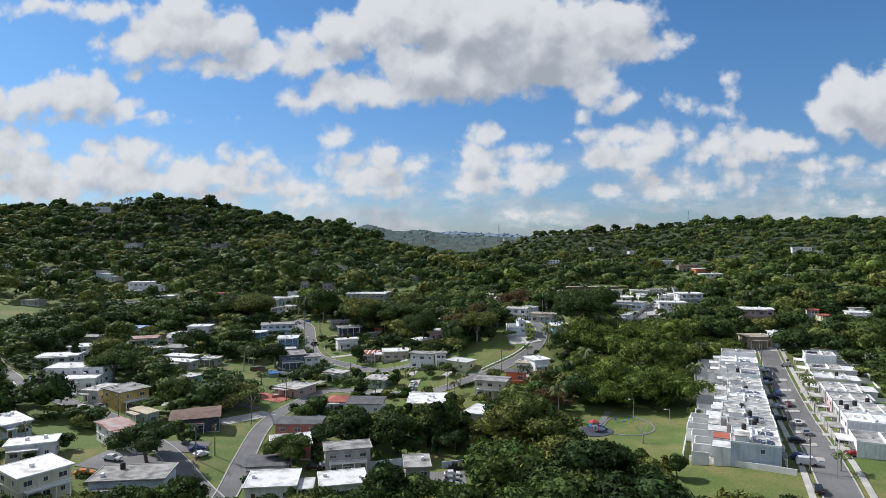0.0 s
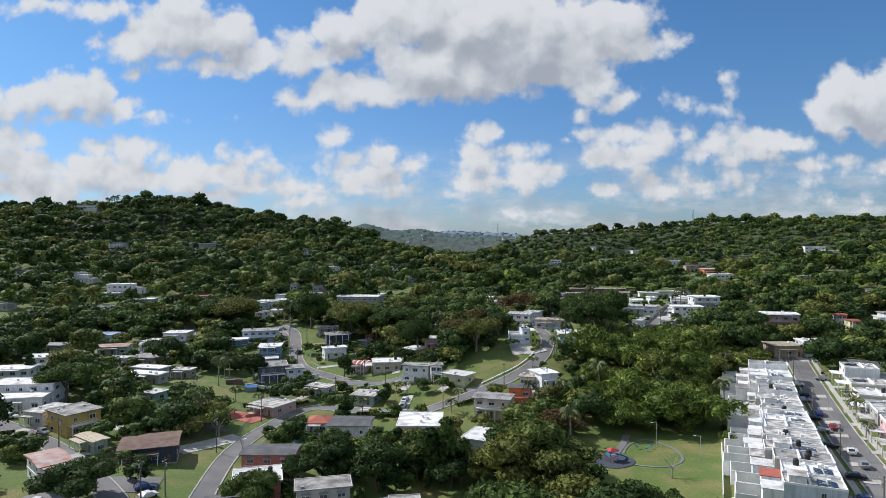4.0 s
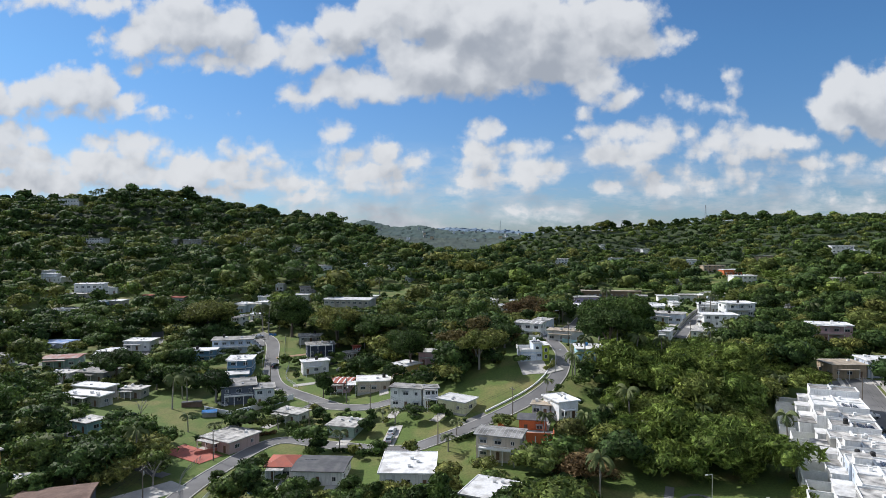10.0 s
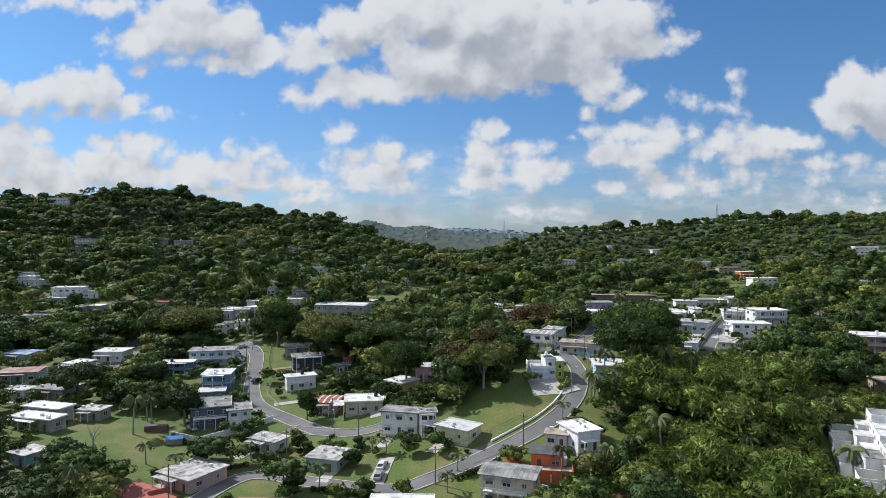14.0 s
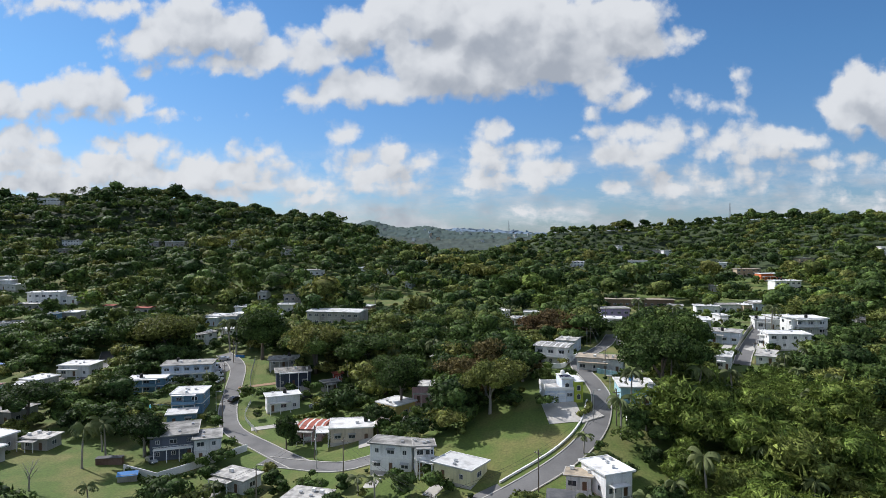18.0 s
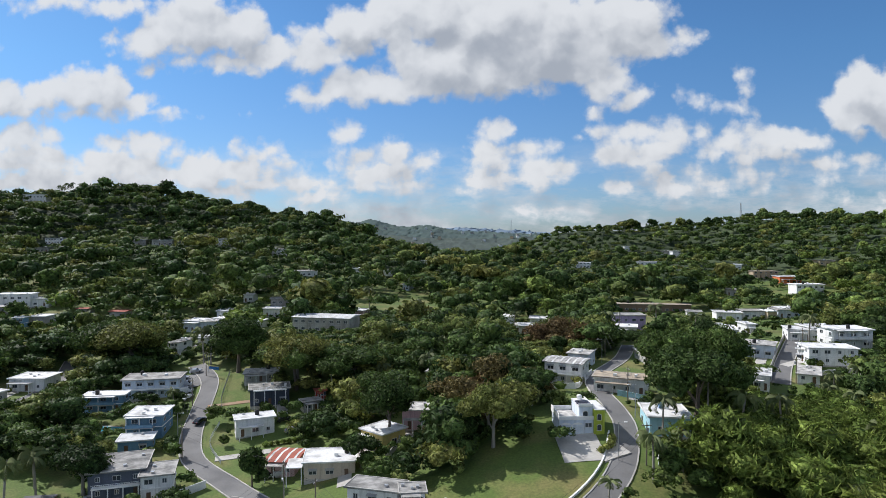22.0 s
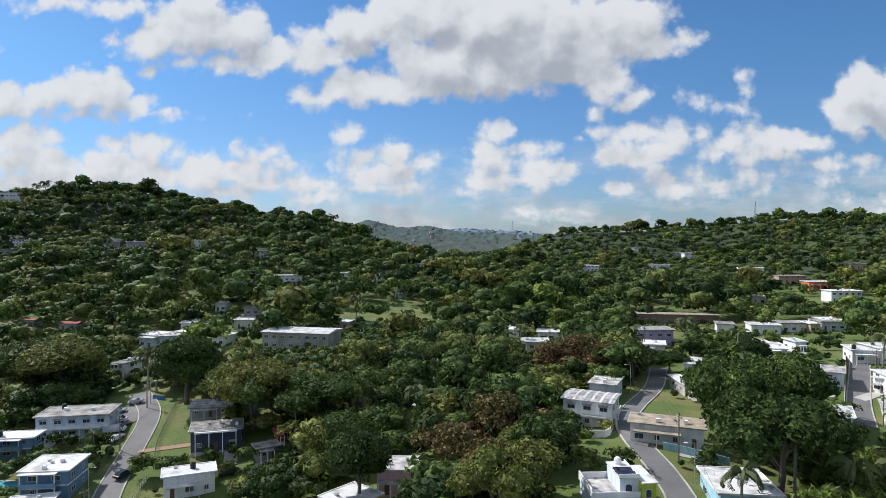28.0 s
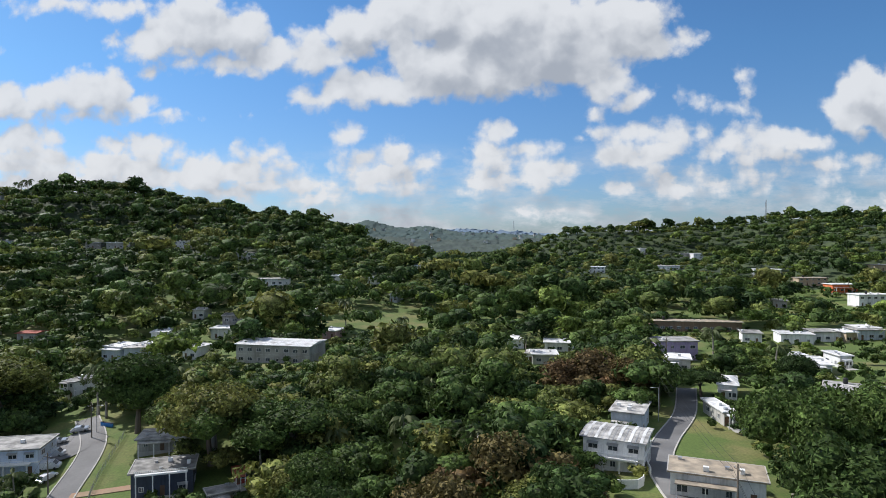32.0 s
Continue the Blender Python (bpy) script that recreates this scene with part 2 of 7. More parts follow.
def leaf_mat(name, a, b, warm, translucent=0.2, inner=False):
    """Foliage: tones that change from tree to tree and leaf to leaf, for the sprays outside or the dense inside of a crown."""
    m = bpy.data.materials.new(name)
    m.use_nodes = True
    n, l = m.node_tree.nodes, m.node_tree.links
    p, out = n["Principled BSDF"], n["Material Output"]
    p.inputs["Roughness"].default_value = 0.6
    p.inputs["Specular IOR Level"].default_value = 0.07
    at = n.new("ShaderNodeAttribute")
    at.attribute_name = "tint"
    info, geo = n.new("ShaderNodeObjectInfo"), n.new("ShaderNodeNewGeometry")

    def math_node(op, x, y, z=None):
        q = n.new("ShaderNodeMath")
        q.operation = op
        for k, v in enumerate((x, y, z)):
            if v is None:
                continue
            if isinstance(v, (int, float)):
                q.inputs[k].default_value = v
            else:
                l.new(v, q.inputs[k])
        return q.outputs[0]

    def noise_at(scale, detail):
        q = n.new("ShaderNodeTexNoise")
        q.inputs["Scale"].default_value, q.inputs["Detail"].default_value, q.inputs["Roughness"].default_value = scale, detail, 0.65
        l.new(geo.outputs["Position"], q.inputs["Vector"])
        return q.outputs["Fac"]

    broad = noise_at(0.018, 3)
    mix = math_node("FRACT", math_node("ADD", at.outputs["Fac"], info.outputs["Random"]), None)
    mix = math_node("ADD", math_node("MULTIPLY", mix, 0.75), math_node("MULTIPLY", broad, 0.35))
    ramp = n.new("ShaderNodeValToRGB")
    e = ramp.color_ramp.elements
    e[0].position, e[0].color, e[1].position, e[1].color = 0.08, (*a, 1), 0.72, (*b, 1)
    q = e.new(0.93)
    q.color = (*warm, 1)
    l.new(mix, ramp.inputs[0])
    tilt = None
    value = math_node("MULTIPLY_ADD", geo.outputs["Random Per Island"], 0.8, 0.6)
    for scale, amount in ((2.3, 1.1), (0.75, 0.7)):  # tufts and sprays, each with its own tone and tilt
        cells = n.new("ShaderNodeTexVoronoi")
        cells.inputs["Scale"].default_value = scale
        l.new(geo.outputs["Position"], cells.inputs["Vector"])
        parts = n.new("ShaderNodeSeparateColor")
        l.new(cells.outputs["Color"], parts.inputs[0])
        value = math_node("MULTIPLY", value, math_node("MULTIPLY_ADD", parts.outputs[0], 0.9, 0.55))
        lean = n.new("ShaderNodeVectorMath")
        lean.operation = "MULTIPLY_ADD"
        lean.inputs[1].default_value, lean.inputs[2].default_value = (amount, amount, amount), (-amount / 2, -amount / 2, -amount / 2)
        l.new(cells.outputs["Color"], lean.inputs[0])
        total = n.new("ShaderNodeVectorMath")
        total.operation = "ADD"
        l.new(lean.outputs[0], total.inputs[0]), l.new(tilt or geo.outputs["Normal"], total.inputs[1])
        tilt = total.outputs[0]
    unit = n.new("ShaderNodeVectorMath")
    unit.operation = "NORMALIZE"
    l.new(tilt, unit.inputs[0]), l.new(unit.outputs[0], p.inputs["Normal"])
    h = n.new("ShaderNodeHueSaturation")
    l.new(ramp.outputs[0], h.inputs["Color"]), l.new(value, h.inputs["Value"])
    l.new(h.outputs[0], p.inputs["Base Color"])
    if inner:
        return m
    t = n.new("ShaderNodeBsdfTranslucent")
    l.new(h.outputs[0], t.inputs["Color"])
    s = n.new("ShaderNodeMixShader")
    s.inputs[0].default_value = translucent
    l.new(p.outputs[0], s.inputs[1]), l.new(t.outputs[0], s.inputs[2]), l.new(s.outputs[0], out.inputs["Surface"])
    return m


WALLS = {
    "white": mat("white_wall", (0.84, 0.84, 0.83), (0.70, 0.70, 0.69), big=0.35, vary=0.08, streak=0.28),
    "cream": mat("cream_wall", (0.72, 0.68, 0.50), (0.58, 0.54, 0.40), vary=0.05, streak=0.28),
    "paleblue": mat("pale_blue_wall", (0.60, 0.66, 0.74), (0.48, 0.54, 0.62), vary=0.1, streak=0.28),
    "grey": mat("grey_wall", (0.34, 0.35, 0.36), (0.26, 0.27, 0.28), vary=0.1, streak=0.28),
    "concrete": mat("concrete_wall", (0.46, 0.45, 0.42), (0.30, 0.29, 0.27), vary=0.12, streak=0.28),
    "navy": mat("dark_blue_wall", (0.060, 0.075, 0.11), (0.045, 0.055, 0.08), streak=0.28),
    "slate": mat("slate_blue_wall", (0.105, 0.125, 0.165), (0.085, 0.10, 0.13), streak=0.28),
    "blue": mat("blue_wall", (0.16, 0.30, 0.42), (0.13, 0.24, 0.34), vary=0.08, streak=0.28),
    "aqua": mat("aqua_wall", (0.36, 0.60, 0.68), (0.30, 0.48, 0.55), streak=0.28),
    "ochre": mat("ochre_wall", (0.62, 0.42, 0.12), (0.52, 0.36, 0.12), streak=0.28),
    "yellow": mat("yellow_wall", (0.74, 0.58, 0.18), (0.60, 0.48, 0.18), streak=0.28),
    "lemon": mat("lemon_wall", (0.72, 0.70, 0.44), (0.62, 0.60, 0.38), streak=0.28),
    "green": mat("sage_wall", (0.36, 0.48, 0.40), (0.28, 0.37, 0.31), streak=0.28),
    "terracotta": mat("terracotta_wall", (0.48, 0.19, 0.13), (0.38, 0.15, 0.11), streak=0.28),
    "rose": mat("rose_wall", (0.56, 0.42, 0.38), (0.46, 0.34, 0.31), streak=0.28),
    "pink": mat("pink_wall", (0.66, 0.44, 0.44), (0.56, 0.37, 0.37), vary=0.08, streak=0.28),
    "beige": mat("beige_wall", (0.60, 0.52, 0.42), (0.48, 0.41, 0.33), vary=0.06, streak=0.28),
    "purple": mat("lilac_wall", (0.46, 0.38, 0.58), (0.38, 0.31, 0.48), streak=0.28),
    "brown": mat("brown_wall", (0.25, 0.17, 0.12), (0.18, 0.125, 0.09), streak=0.28),
    "tan": mat("tan_wall", (0.52, 0.42, 0.29), (0.42, 0.33, 0.23), vary=0.08, streak=0.28),
    "orange": mat("orange_wall", (0.75, 0.20, 0.07), (0.60, 0.16, 0.06), streak=0.28),
    "red": mat("red_wall", (0.45, 0.06, 0.04), (0.35, 0.05, 0.035), streak=0.28),
    "lime": mat("lime_wall", (0.42, 0.50, 0.05), (0.35, 0.42, 0.05), streak=0.28),
}
ROOFS = {
    "white": mat("white_roof_paint", (0.68, 0.68, 0.67), (0.34, 0.33, 0.31), big=0.30, fine=1.8, vary=0.16, spread=(0.47, 0.70), fleck=0.25),
    "grey": mat("grey_roof", (0.36, 0.35, 0.33), (0.12, 0.118, 0.11), big=0.4, fine=1.8, vary=0.15, fleck=0.3),
    "sheet": mat("stained_pale_roof", (0.60, 0.58, 0.54), (0.19, 0.185, 0.175), big=0.5, fine=1.6, vary=0.12, fleck=0.3),
    "dark": mat("dark_roof", (0.075, 0.078, 0.085), (0.14, 0.14, 0.14), big=0.4, fine=2),
    "brown": mat("rusty_roof", (0.115, 0.068, 0.050), (0.19, 0.12, 0.09), big=0.5, fine=2),
    "tanflat": mat("tan_stained_roof", (0.46, 0.38, 0.28), (0.22, 0.19, 0.15), big=0.45, fine=1.3),
    "tan": mat("tan_sheet_roof", (0.55, 0.47, 0.34), (0.42, 0.36, 0.27), big=0.4),
    "red": mat("red_roof", (0.42, 0.11, 0.07), (0.32, 0.10, 0.07), big=0.5),
    "redgrey": mat("faded_red_roof", (0.36, 0.15, 0.12), (0.42, 0.38, 0.35), big=0.35, fine=1.2),
    "tarp": mat("blue_tarp_roof", (0.10, 0.22, 0.48), (0.50, 0.52, 0.54), big=0.35, fine=1.0),
}
GLASS = mat("window_glass", (0.035, 0.045, 0.055), (0.07, 0.08, 0.09), rough=0.12, bump=0.0, vary=0.4)
FRAME = mat("window_frame_white", (0.72, 0.72, 0.70), rough=0.5, bump=0.0)
DOOR = mat("door_brown", (0.16, 0.09, 0.05), (0.10, 0.06, 0.04), rough=0.6)
TRIM = mat("white_trim", (0.84, 0.84, 0.82), (0.70, 0.70, 0.68))
METAL = mat("galvanised_metal", (0.55, 0.56, 0.57), (0.40, 0.41, 0.42), rough=0.4, metal=0.6)
CONCRETE = mat("light_concrete", (0.50, 0.48, 0.44), (0.36, 0.345, 0.315), big=0.2, fine=2.0)
ASPHALT = mat("worn_asphalt", (0.185, 0.182, 0.178), (0.125, 0.123, 0.121), big=0.12, fine=2.5, bump=0.2)
RUBBER = mat("black_rubber", (0.02, 0.02, 0.02), rough=0.7)
BARK = mat("bark", (0.16, 0.125, 0.095), (0.10, 0.08, 0.06), big=1.5, fine=9)
PALE_BARK = mat("pale_bark", (0.34, 0.31, 0.27), (0.24, 0.22, 0.19), big=1.5, fine=9)
SOLAR = mat("solar_cells", (0.015, 0.02, 0.05), (0.02, 0.03, 0.07), rough=0.15, bump=0.0)
WOOD_POLE = mat("weathered_pole", (0.20, 0.165, 0.13), (0.13, 0.11, 0.09))
BLUE_PLASTIC = mat("blue_plastic", (0.05, 0.25, 0.60), rough=0.4)
RED_PLASTIC = mat("red_plastic", (0.55, 0.05, 0.06), rough=0.4)
POOL = mat("pool_water", (0.10, 0.45, 0.58), (0.14, 0.52, 0.62), rough=0.08)
PATIO = mat("red_patio", (0.45, 0.13, 0.09), (0.36, 0.12, 0.09), big=0.4)
EARTH = mat("red_earth", (0.36, 0.20, 0.12), (0.28, 0.20, 0.12), big=0.3)
GREENS = (0.025, 0.048, 0.017), (0.084, 0.130, 0.033), (0.185, 0.190, 0.052)
LIGHTS = (0.095, 0.145, 0.032), (0.150, 0.200, 0.045), (0.19, 0.21, 0.06)
RUSSETS = (0.150, 0.092, 0.048), (0.150, 0.125, 0.048), (0.110, 0.140, 0.040)
LEAF, LEAF_IN = leaf_mat("leaf_green", *GREENS), leaf_mat("inner_leaf_green", *GREENS, inner=True)
LEAF_LIGHT, LIGHT_IN = leaf_mat("leaf_light_green", *LIGHTS, 0.35), leaf_mat("inner_leaf_light", *LIGHTS, inner=True)
LEAF_BROWN, BROWN_IN = leaf_mat("leaf_russet", *RUSSETS), leaf_mat("inner_leaf_russet", *RUSSETS, inner=True)
INNER = {LEAF.name: LEAF_IN, LEAF_LIGHT.name: LIGHT_IN, LEAF_BROWN.name: BROWN_IN}
FROND = mat("palm_green", (0.062, 0.092, 0.024), (0.115, 0.130, 0.032), rough=0.75, big=0.8, fine=6, bump=0.0, vary=0.25)
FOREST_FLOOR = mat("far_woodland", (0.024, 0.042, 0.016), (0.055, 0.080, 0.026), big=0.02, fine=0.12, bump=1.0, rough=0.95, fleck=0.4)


def grass_mat():
    m = mat("grass", (0.086, 0.132, 0.024), (0.190, 0.168, 0.060), big=0.09, fine=1.9, bump=0.7, rough=0.95, fleck=0.55, spread=(0.46, 0.74))
    return m


GRASS = grass_mat()


# ---- mesh helpers ----
class Shape:
    """Gathers boxes and faces for one mesh."""

    def __init__(self):
        self.v, self.f = [], []

    def box(self, x0, x1, y0, y1, z0, z1):
        k = len(self.v)
        self.v += [(x0, y0, z0), (x1, y0, z0), (x1, y1, z0), (x0, y1, z0), (x0, y0, z1), (x1, y0, z1), (x1, y1, z1), (x0, y1, z1)]
        self.f += [tuple(k + i for i in q) for q in ((3, 2, 1, 0), (4, 5, 6, 7), (0, 1, 5, 4), (1, 2, 6, 5), (2, 3, 7, 6), (3, 0, 4, 7))]
        return self

    def poly(self, *points):
        k = len(self.v)
        self.v += points
        self.f.append(tuple(range(k, k + len(points))))
        return self

    def tube(self, rings, sides=8):
        """rings: (x, y, z, radius) along the axis."""
        k = len(self.v)
        for x, y, z, r in rings:
            self.v += [(x + r * math.cos(2 * math.pi * i / sides), y + r * math.sin(2 * math.pi * i / sides), z) for i in range(sides)]
        for a in range(len(rings) - 1):
            for i in range(sides):
                j = (i + 1) % sides
                self.f.append((k + a * sides + i, k + a * sides + j, k + (a + 1) * sides + j, k + (a + 1) * sides + i))
        self.f.append(tuple(k + (len(rings) - 1) * sides + i for i in range(sides)))
        return self

    def mesh(self, name, material):
        me = bpy.data.meshes.new(name)
        me.from_pydata(self.v, [], self.f)
        me.materials.append(material)
        return me


def part(name, shape, material, parent, label=""):
    ob = new(name, shape.mesh(name, material))
    ob.parent = parent
    return tagged(ob, label) if label else ob


def part_at(name, data, parent, x, y, z, turn=0.0):
    """A part on shared mesh data."""
    ob = new(name, data)
    ob.parent = parent
    ob.location, ob.rotation_euler = (x, y, z), (0, 0, turn)
    return ob


def thing(name, m, label, category, group="", kind=""):
    ob = new(name)
    ob.empty_display_size = 0.5
    ob.matrix_world = m
    return tagged(ob, label, category, group, kind)


# ---- ground ----
HILLS = []


def hill(x, y, spread, height):
    HILLS.append((x, y, spread, height))


BASE = 6
hill(-500, 850, 280, 78.2)
hill(600, 800, 280, 65.1)
hill(-220, 300, 170, -12.3)
hill(-900, 800, 170, 56.9)
hill(60, 381, 60, 6.8)
hill(350, 1300, 280, 33)
hill(-900, 200, 280, 32.7)
hill(0, 60, 100, -6.6)
hill(-390, 695, 70, -25.1)
hill(17, 302, 35, 11.4)
hill(900, 600, 110, 22.1)
hill(-200, 150, 60, 7)
hill(60, 700, 110, -5.6)
hill(-69, 405, 35, 8.5)
hill(-374, 834, 70, 29.5)
hill(-400, 1200, 170, 19.7)
hill(-160, 896, 70, 17.3)
hill(228, 613, 70, -7.2)
hill(900, 100, 280, 13.2)
hill(0, -150, 35, -5.3)
hill(70, 230, 35, -4.4)
hill(335, 956, 70, 24.8)
hill(143, 386, 35, 5.9)
hill(-159, 231, 35, 5.5)
hill(-45, 235, 35, -2.2)
hill(-90, 154, 35, 4)
hill(-169, 653, 70, 6.6)
hill(-9, 168, 35, -3.6)
hill(0, 1000, 70, -6.3)
hill(73, 152, 35, 2.6)
hill(376, 778, 70, 9.2)
hill(700, 1200, 70, 7.6)
hill(199, 990, 70, 31.7)
hill(238, 927, 70, -32.8)
hill(-220, 300, 35, 5)
hill(-29, 300, 35, -3.5)
hill(-271, 490, 70, -4.7)
hill(-700, 500, 70, 5.9)
hill(-80, 900, 60, -14.9)
hill(-80, 1000, 90, -2.1)
hill(10, 1050, 110, -2.3)
hill(30, 1230, 140, -6.5)
hill(150, 1000, 60, -2.9)
hill(-180, 900, 50, 2.5)
hill(330, 960, 60, -0.3)
hill(230, 1000, 50, 4.5)
hill(-100, 1150, 110, 0.3)
hill(-374, 834, 50, -3.2)
hill(20, 850, 70, 0.8)
hill(95, 1025, 45, 19)
hill(140, 1015, 38, 6)
hill(-200, 900, 40, 5)


def rise(x, y):
    """The lie of the land, from its hills and hollows."""
    z = np.full(np.shape(x), BASE, float)
    for hx, hy, s, h in HILLS:
        z = z + h * np.exp(-((x - hx) ** 2 + (y - hy) ** 2) / (2 * s * s))
    far = np.clip((y - 1300) / 900, 0, 1)
    z = z + far * far * (3 - 2 * far) * (8 + 6 * np.sin(x / 330 + 1.2) * np.sin(y / 610))
    return z


def steps(*runs):
    out = []
    for a, b, s in runs:
        out += list(np.arange(a, b, s))
    return np.array(out + [runs[-1][1]], float)


GX = steps((-4200, -900, 110), (-900, -280, 20), (-280, 300, 4), (300, 900, 20), (900, 4200, 110))
GY = steps((-900, 20, 40), (20, 600, 4), (600, 1400, 16), (1400, 4700, 60))
XX, YY = np.meshgrid(GX, GY)
ZZ = rise(XX, YY)


def gz(x, y):
    """Height of the ground sheet."""
    x, y = np.asarray(x, float), np.asarray(y, float)
    i = np.clip(np.searchsorted(GX, x) - 1, 0, len(GX) - 2)
    j = np.clip(np.searchsorted(GY, y) - 1, 0, len(GY) - 2)
    a, b = (x - GX[i]) / (GX[i + 1] - GX[i]), (y - GY[j]) / (GY[j + 1] - GY[j])
    return (ZZ[j, i] * (1 - a) + ZZ[j, i + 1] * a) * (1 - b) + (ZZ[j + 1, i] * (1 - a) + ZZ[j + 1, i + 1] * a) * b


def grid_mesh(name, verts, faces, material, tint=None, corners=()):
    """A mesh of triangles (corners) and then quads (faces) on the same vertices."""
    me = bpy.data.meshes.new(name)
    t3, t4 = np.asarray(corners, np.int32).reshape(-1, 3), np.asarray(faces, np.int32).reshape(-1, 4)
    n3, n4 = len(t3), len(t4)
    me.vertices.add(len(verts)), me.loops.add(3 * n3 + 4 * n4), me.polygons.add(n3 + n4)
    me.vertices.foreach_set("co", np.asarray(verts, np.float32).ravel())
    me.loops.foreach_set("vertex_index", np.concatenate([t3.ravel(), t4.ravel()]))
    me.polygons.foreach_set("loop_start", np.concatenate([np.arange(n3) * 3, 3 * n3 + np.arange(n4) * 4]).astype(np.int32))
    if tint is not None:
        me.attributes.new("tint", "FLOAT", "POINT").data.foreach_set("value", np.asarray(tint, np.float32))
    me.update(calc_edges=True)
    me.materials.append(material)
    return me


ny, nx = XX.shape
cell = (np.arange(ny - 1)[:, None] * nx + np.arange(nx - 1)).ravel()
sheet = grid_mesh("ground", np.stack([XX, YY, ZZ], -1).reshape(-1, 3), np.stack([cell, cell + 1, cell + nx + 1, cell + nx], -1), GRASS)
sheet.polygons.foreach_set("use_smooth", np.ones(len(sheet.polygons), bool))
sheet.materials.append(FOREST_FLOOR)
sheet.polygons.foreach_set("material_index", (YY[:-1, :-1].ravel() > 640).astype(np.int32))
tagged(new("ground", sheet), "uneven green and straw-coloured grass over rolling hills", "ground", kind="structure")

ROADS = []


def smooth_line(points, step=3.0):
    """A rounded line through the points, in even steps."""
    p = [Vector((*q, 0)) for q in points]
    p = [p[0] * 2 - p[1]] + p + [p[-1] * 2 - p[-2]]
    out = []
    for a, b, c, d in zip(p, p[1:], p[2:], p[3:]):
        n = max(2, int((c - b).length / step))
        for i in range(n):
            t = i / n
            out.append(0.5 * (2 * b + (c - a) * t + (2 * a - 5 * b + 4 * c - d) * t * t + (3 * b - a - 3 * c + d) * t ** 3))
    return [(q.x, q.y) for q in out] + [tuple(points[-1])]


def ribbon(line, left, right, lift, thick=0.0, cross=3):
    """A strip that follows the ground between two offsets from a line."""
    s = Shape()
    rows = []
    for i, (x, y) in enumerate(line):
        a, b = line[max(i - 1, 0)], line[min(i + 1, len(line) - 1)]
        d = Vector((b[0] - a[0], b[1] - a[1])).normalized()
        z_mid = float(gz(x, y))
        row = []
        for k in range(cross):
            o = left + (right - left) * k / (cross - 1)
            px, py = x - d.y * o, y + d.x * o
            row.append((px, py, max(float(gz(px, py)), z_mid - 0.4) + lift))
        rows.append(row)
    for row in rows:
        s.v += row
    for i in range(len(rows) - 1):
        for k in range(cross - 1):
            q = i * cross + k
            s.f.append((q, q + cross, q + cross + 1, q + 1))
    if thick:
        top = len(s.v)
        s.v += [(x, y, z - thick) for x, y, z in s.v]
        for i in range(len(rows) - 1):
            a = i * cross
            s.f += [(a, a + top, a + cross + top, a + cross), (a + cross - 1, a + 2 * cross - 1, a + 2 * cross - 1 + top, a + cross - 1 + top)]
    return s


def road(name, label, points, width, kerb=True):
    line = smooth_line(points)
    ROADS.append((np.array(line), width / 2))
    ob = new(name, ribbon(line, -width / 2, width / 2, 0.10, 0.9, 5).mesh(name, ASPHALT))
    tagged(ob, label, "road", kind="structure")
    if kerb:
        for side in (-1, 1):
            a, b = sorted((side * width / 2, side * (width / 2 + 0.3)))
            k = new("kerb", ribbon(line, a, b, 0.22, 0.8, 2).mesh("kerb", CONCRETE))
            tagged(k, "pale concrete kerb along the road", "kerb", kind="structure")


road("road", "grey asphalt road that climbs and bends between houses", [(-56, 120), (-57, 143), (-61, 166), (-67, 203), (-65, 231), (-57, 252), (-38, 247), (-20, 241), (-8, 246), (8, 256), (21, 267), (29, 279), (33, 294), (33, 305), (32, 322), (34, 340), (40, 356), (50, 376), (58, 400)], 4.8)
road("road", "narrow asphalt street past the blue houses", [(-46, 282), (-60, 295), (-74, 308), (-82, 324), (-88, 344), (-95, 366), (-108, 384)], 5.4)
road("road", "short asphalt lane between houses", [(-22, 281), (-34, 278), (-46, 282), (-57, 286)], 5.0)
road("road", "asphalt street through the hillside houses", [(-230, 290), (-208, 268), (-178, 237), (-158, 216), (-132, 204), (-111, 192), (-84, 168), (-66, 148), (-58, 140)], 5.6)
road("road", "asphalt lane beside a white house", [(-190, 325), (-164, 335), (-153, 350), (-156, 374), (-168, 400)], 5.0)
STREET = [(68, 108), (80, 139), (93, 175), (109, 220), (122, 258), (134, 292)]
road("road", "straight grey asphalt street with parked cars", STREET, 7.5)
road("road", "asphalt side street at the end of the row", [(134, 290), (122, 287)], 6.0, False)
road("road", "asphalt cross street", [(134, 290), (150, 282), (185, 262), (230, 240)], 6.0)
road("road", "steep straight lane with pale walls", [(90, 344), (98, 360), (112, 384), (130, 416), (142, 440)], 5.0)
for off_a, off_b in ((-6.6, -5.2), (5.2, 6.6)):
    tagged(new("pavement", ribbon(smooth_line(STREET), off_a, off_b, 0.2, 0.8, 2).mesh("pavement", CONCRETE)), "pale concrete pavement beside the street", "pavement", kind="structure")


def pad(name, label, cx, cy, w, d, turn, material, lift=0.16, category="paving"):
    """A paved or beaten yard that follows the slope."""
    c, s = math.cos(radians(turn)), math.sin(radians(turn))
    n = max(2, int(w / 4) + 1)
    line = [(cx + c * (i / n - 0.5) * w, cy + s * (i / n - 0.5) * w) for i in range(n + 1)]
    ob = new(name, ribbon(line, -d / 2, d / 2, lift, 0.6, max(2, int(d / 4) + 1)).mesh(name, material))
    tagged(ob, label, category, kind="structure")
    return ob


# ---- houses ----
HOUSES = []  # x, y, half width, half depth, turn, ground, height


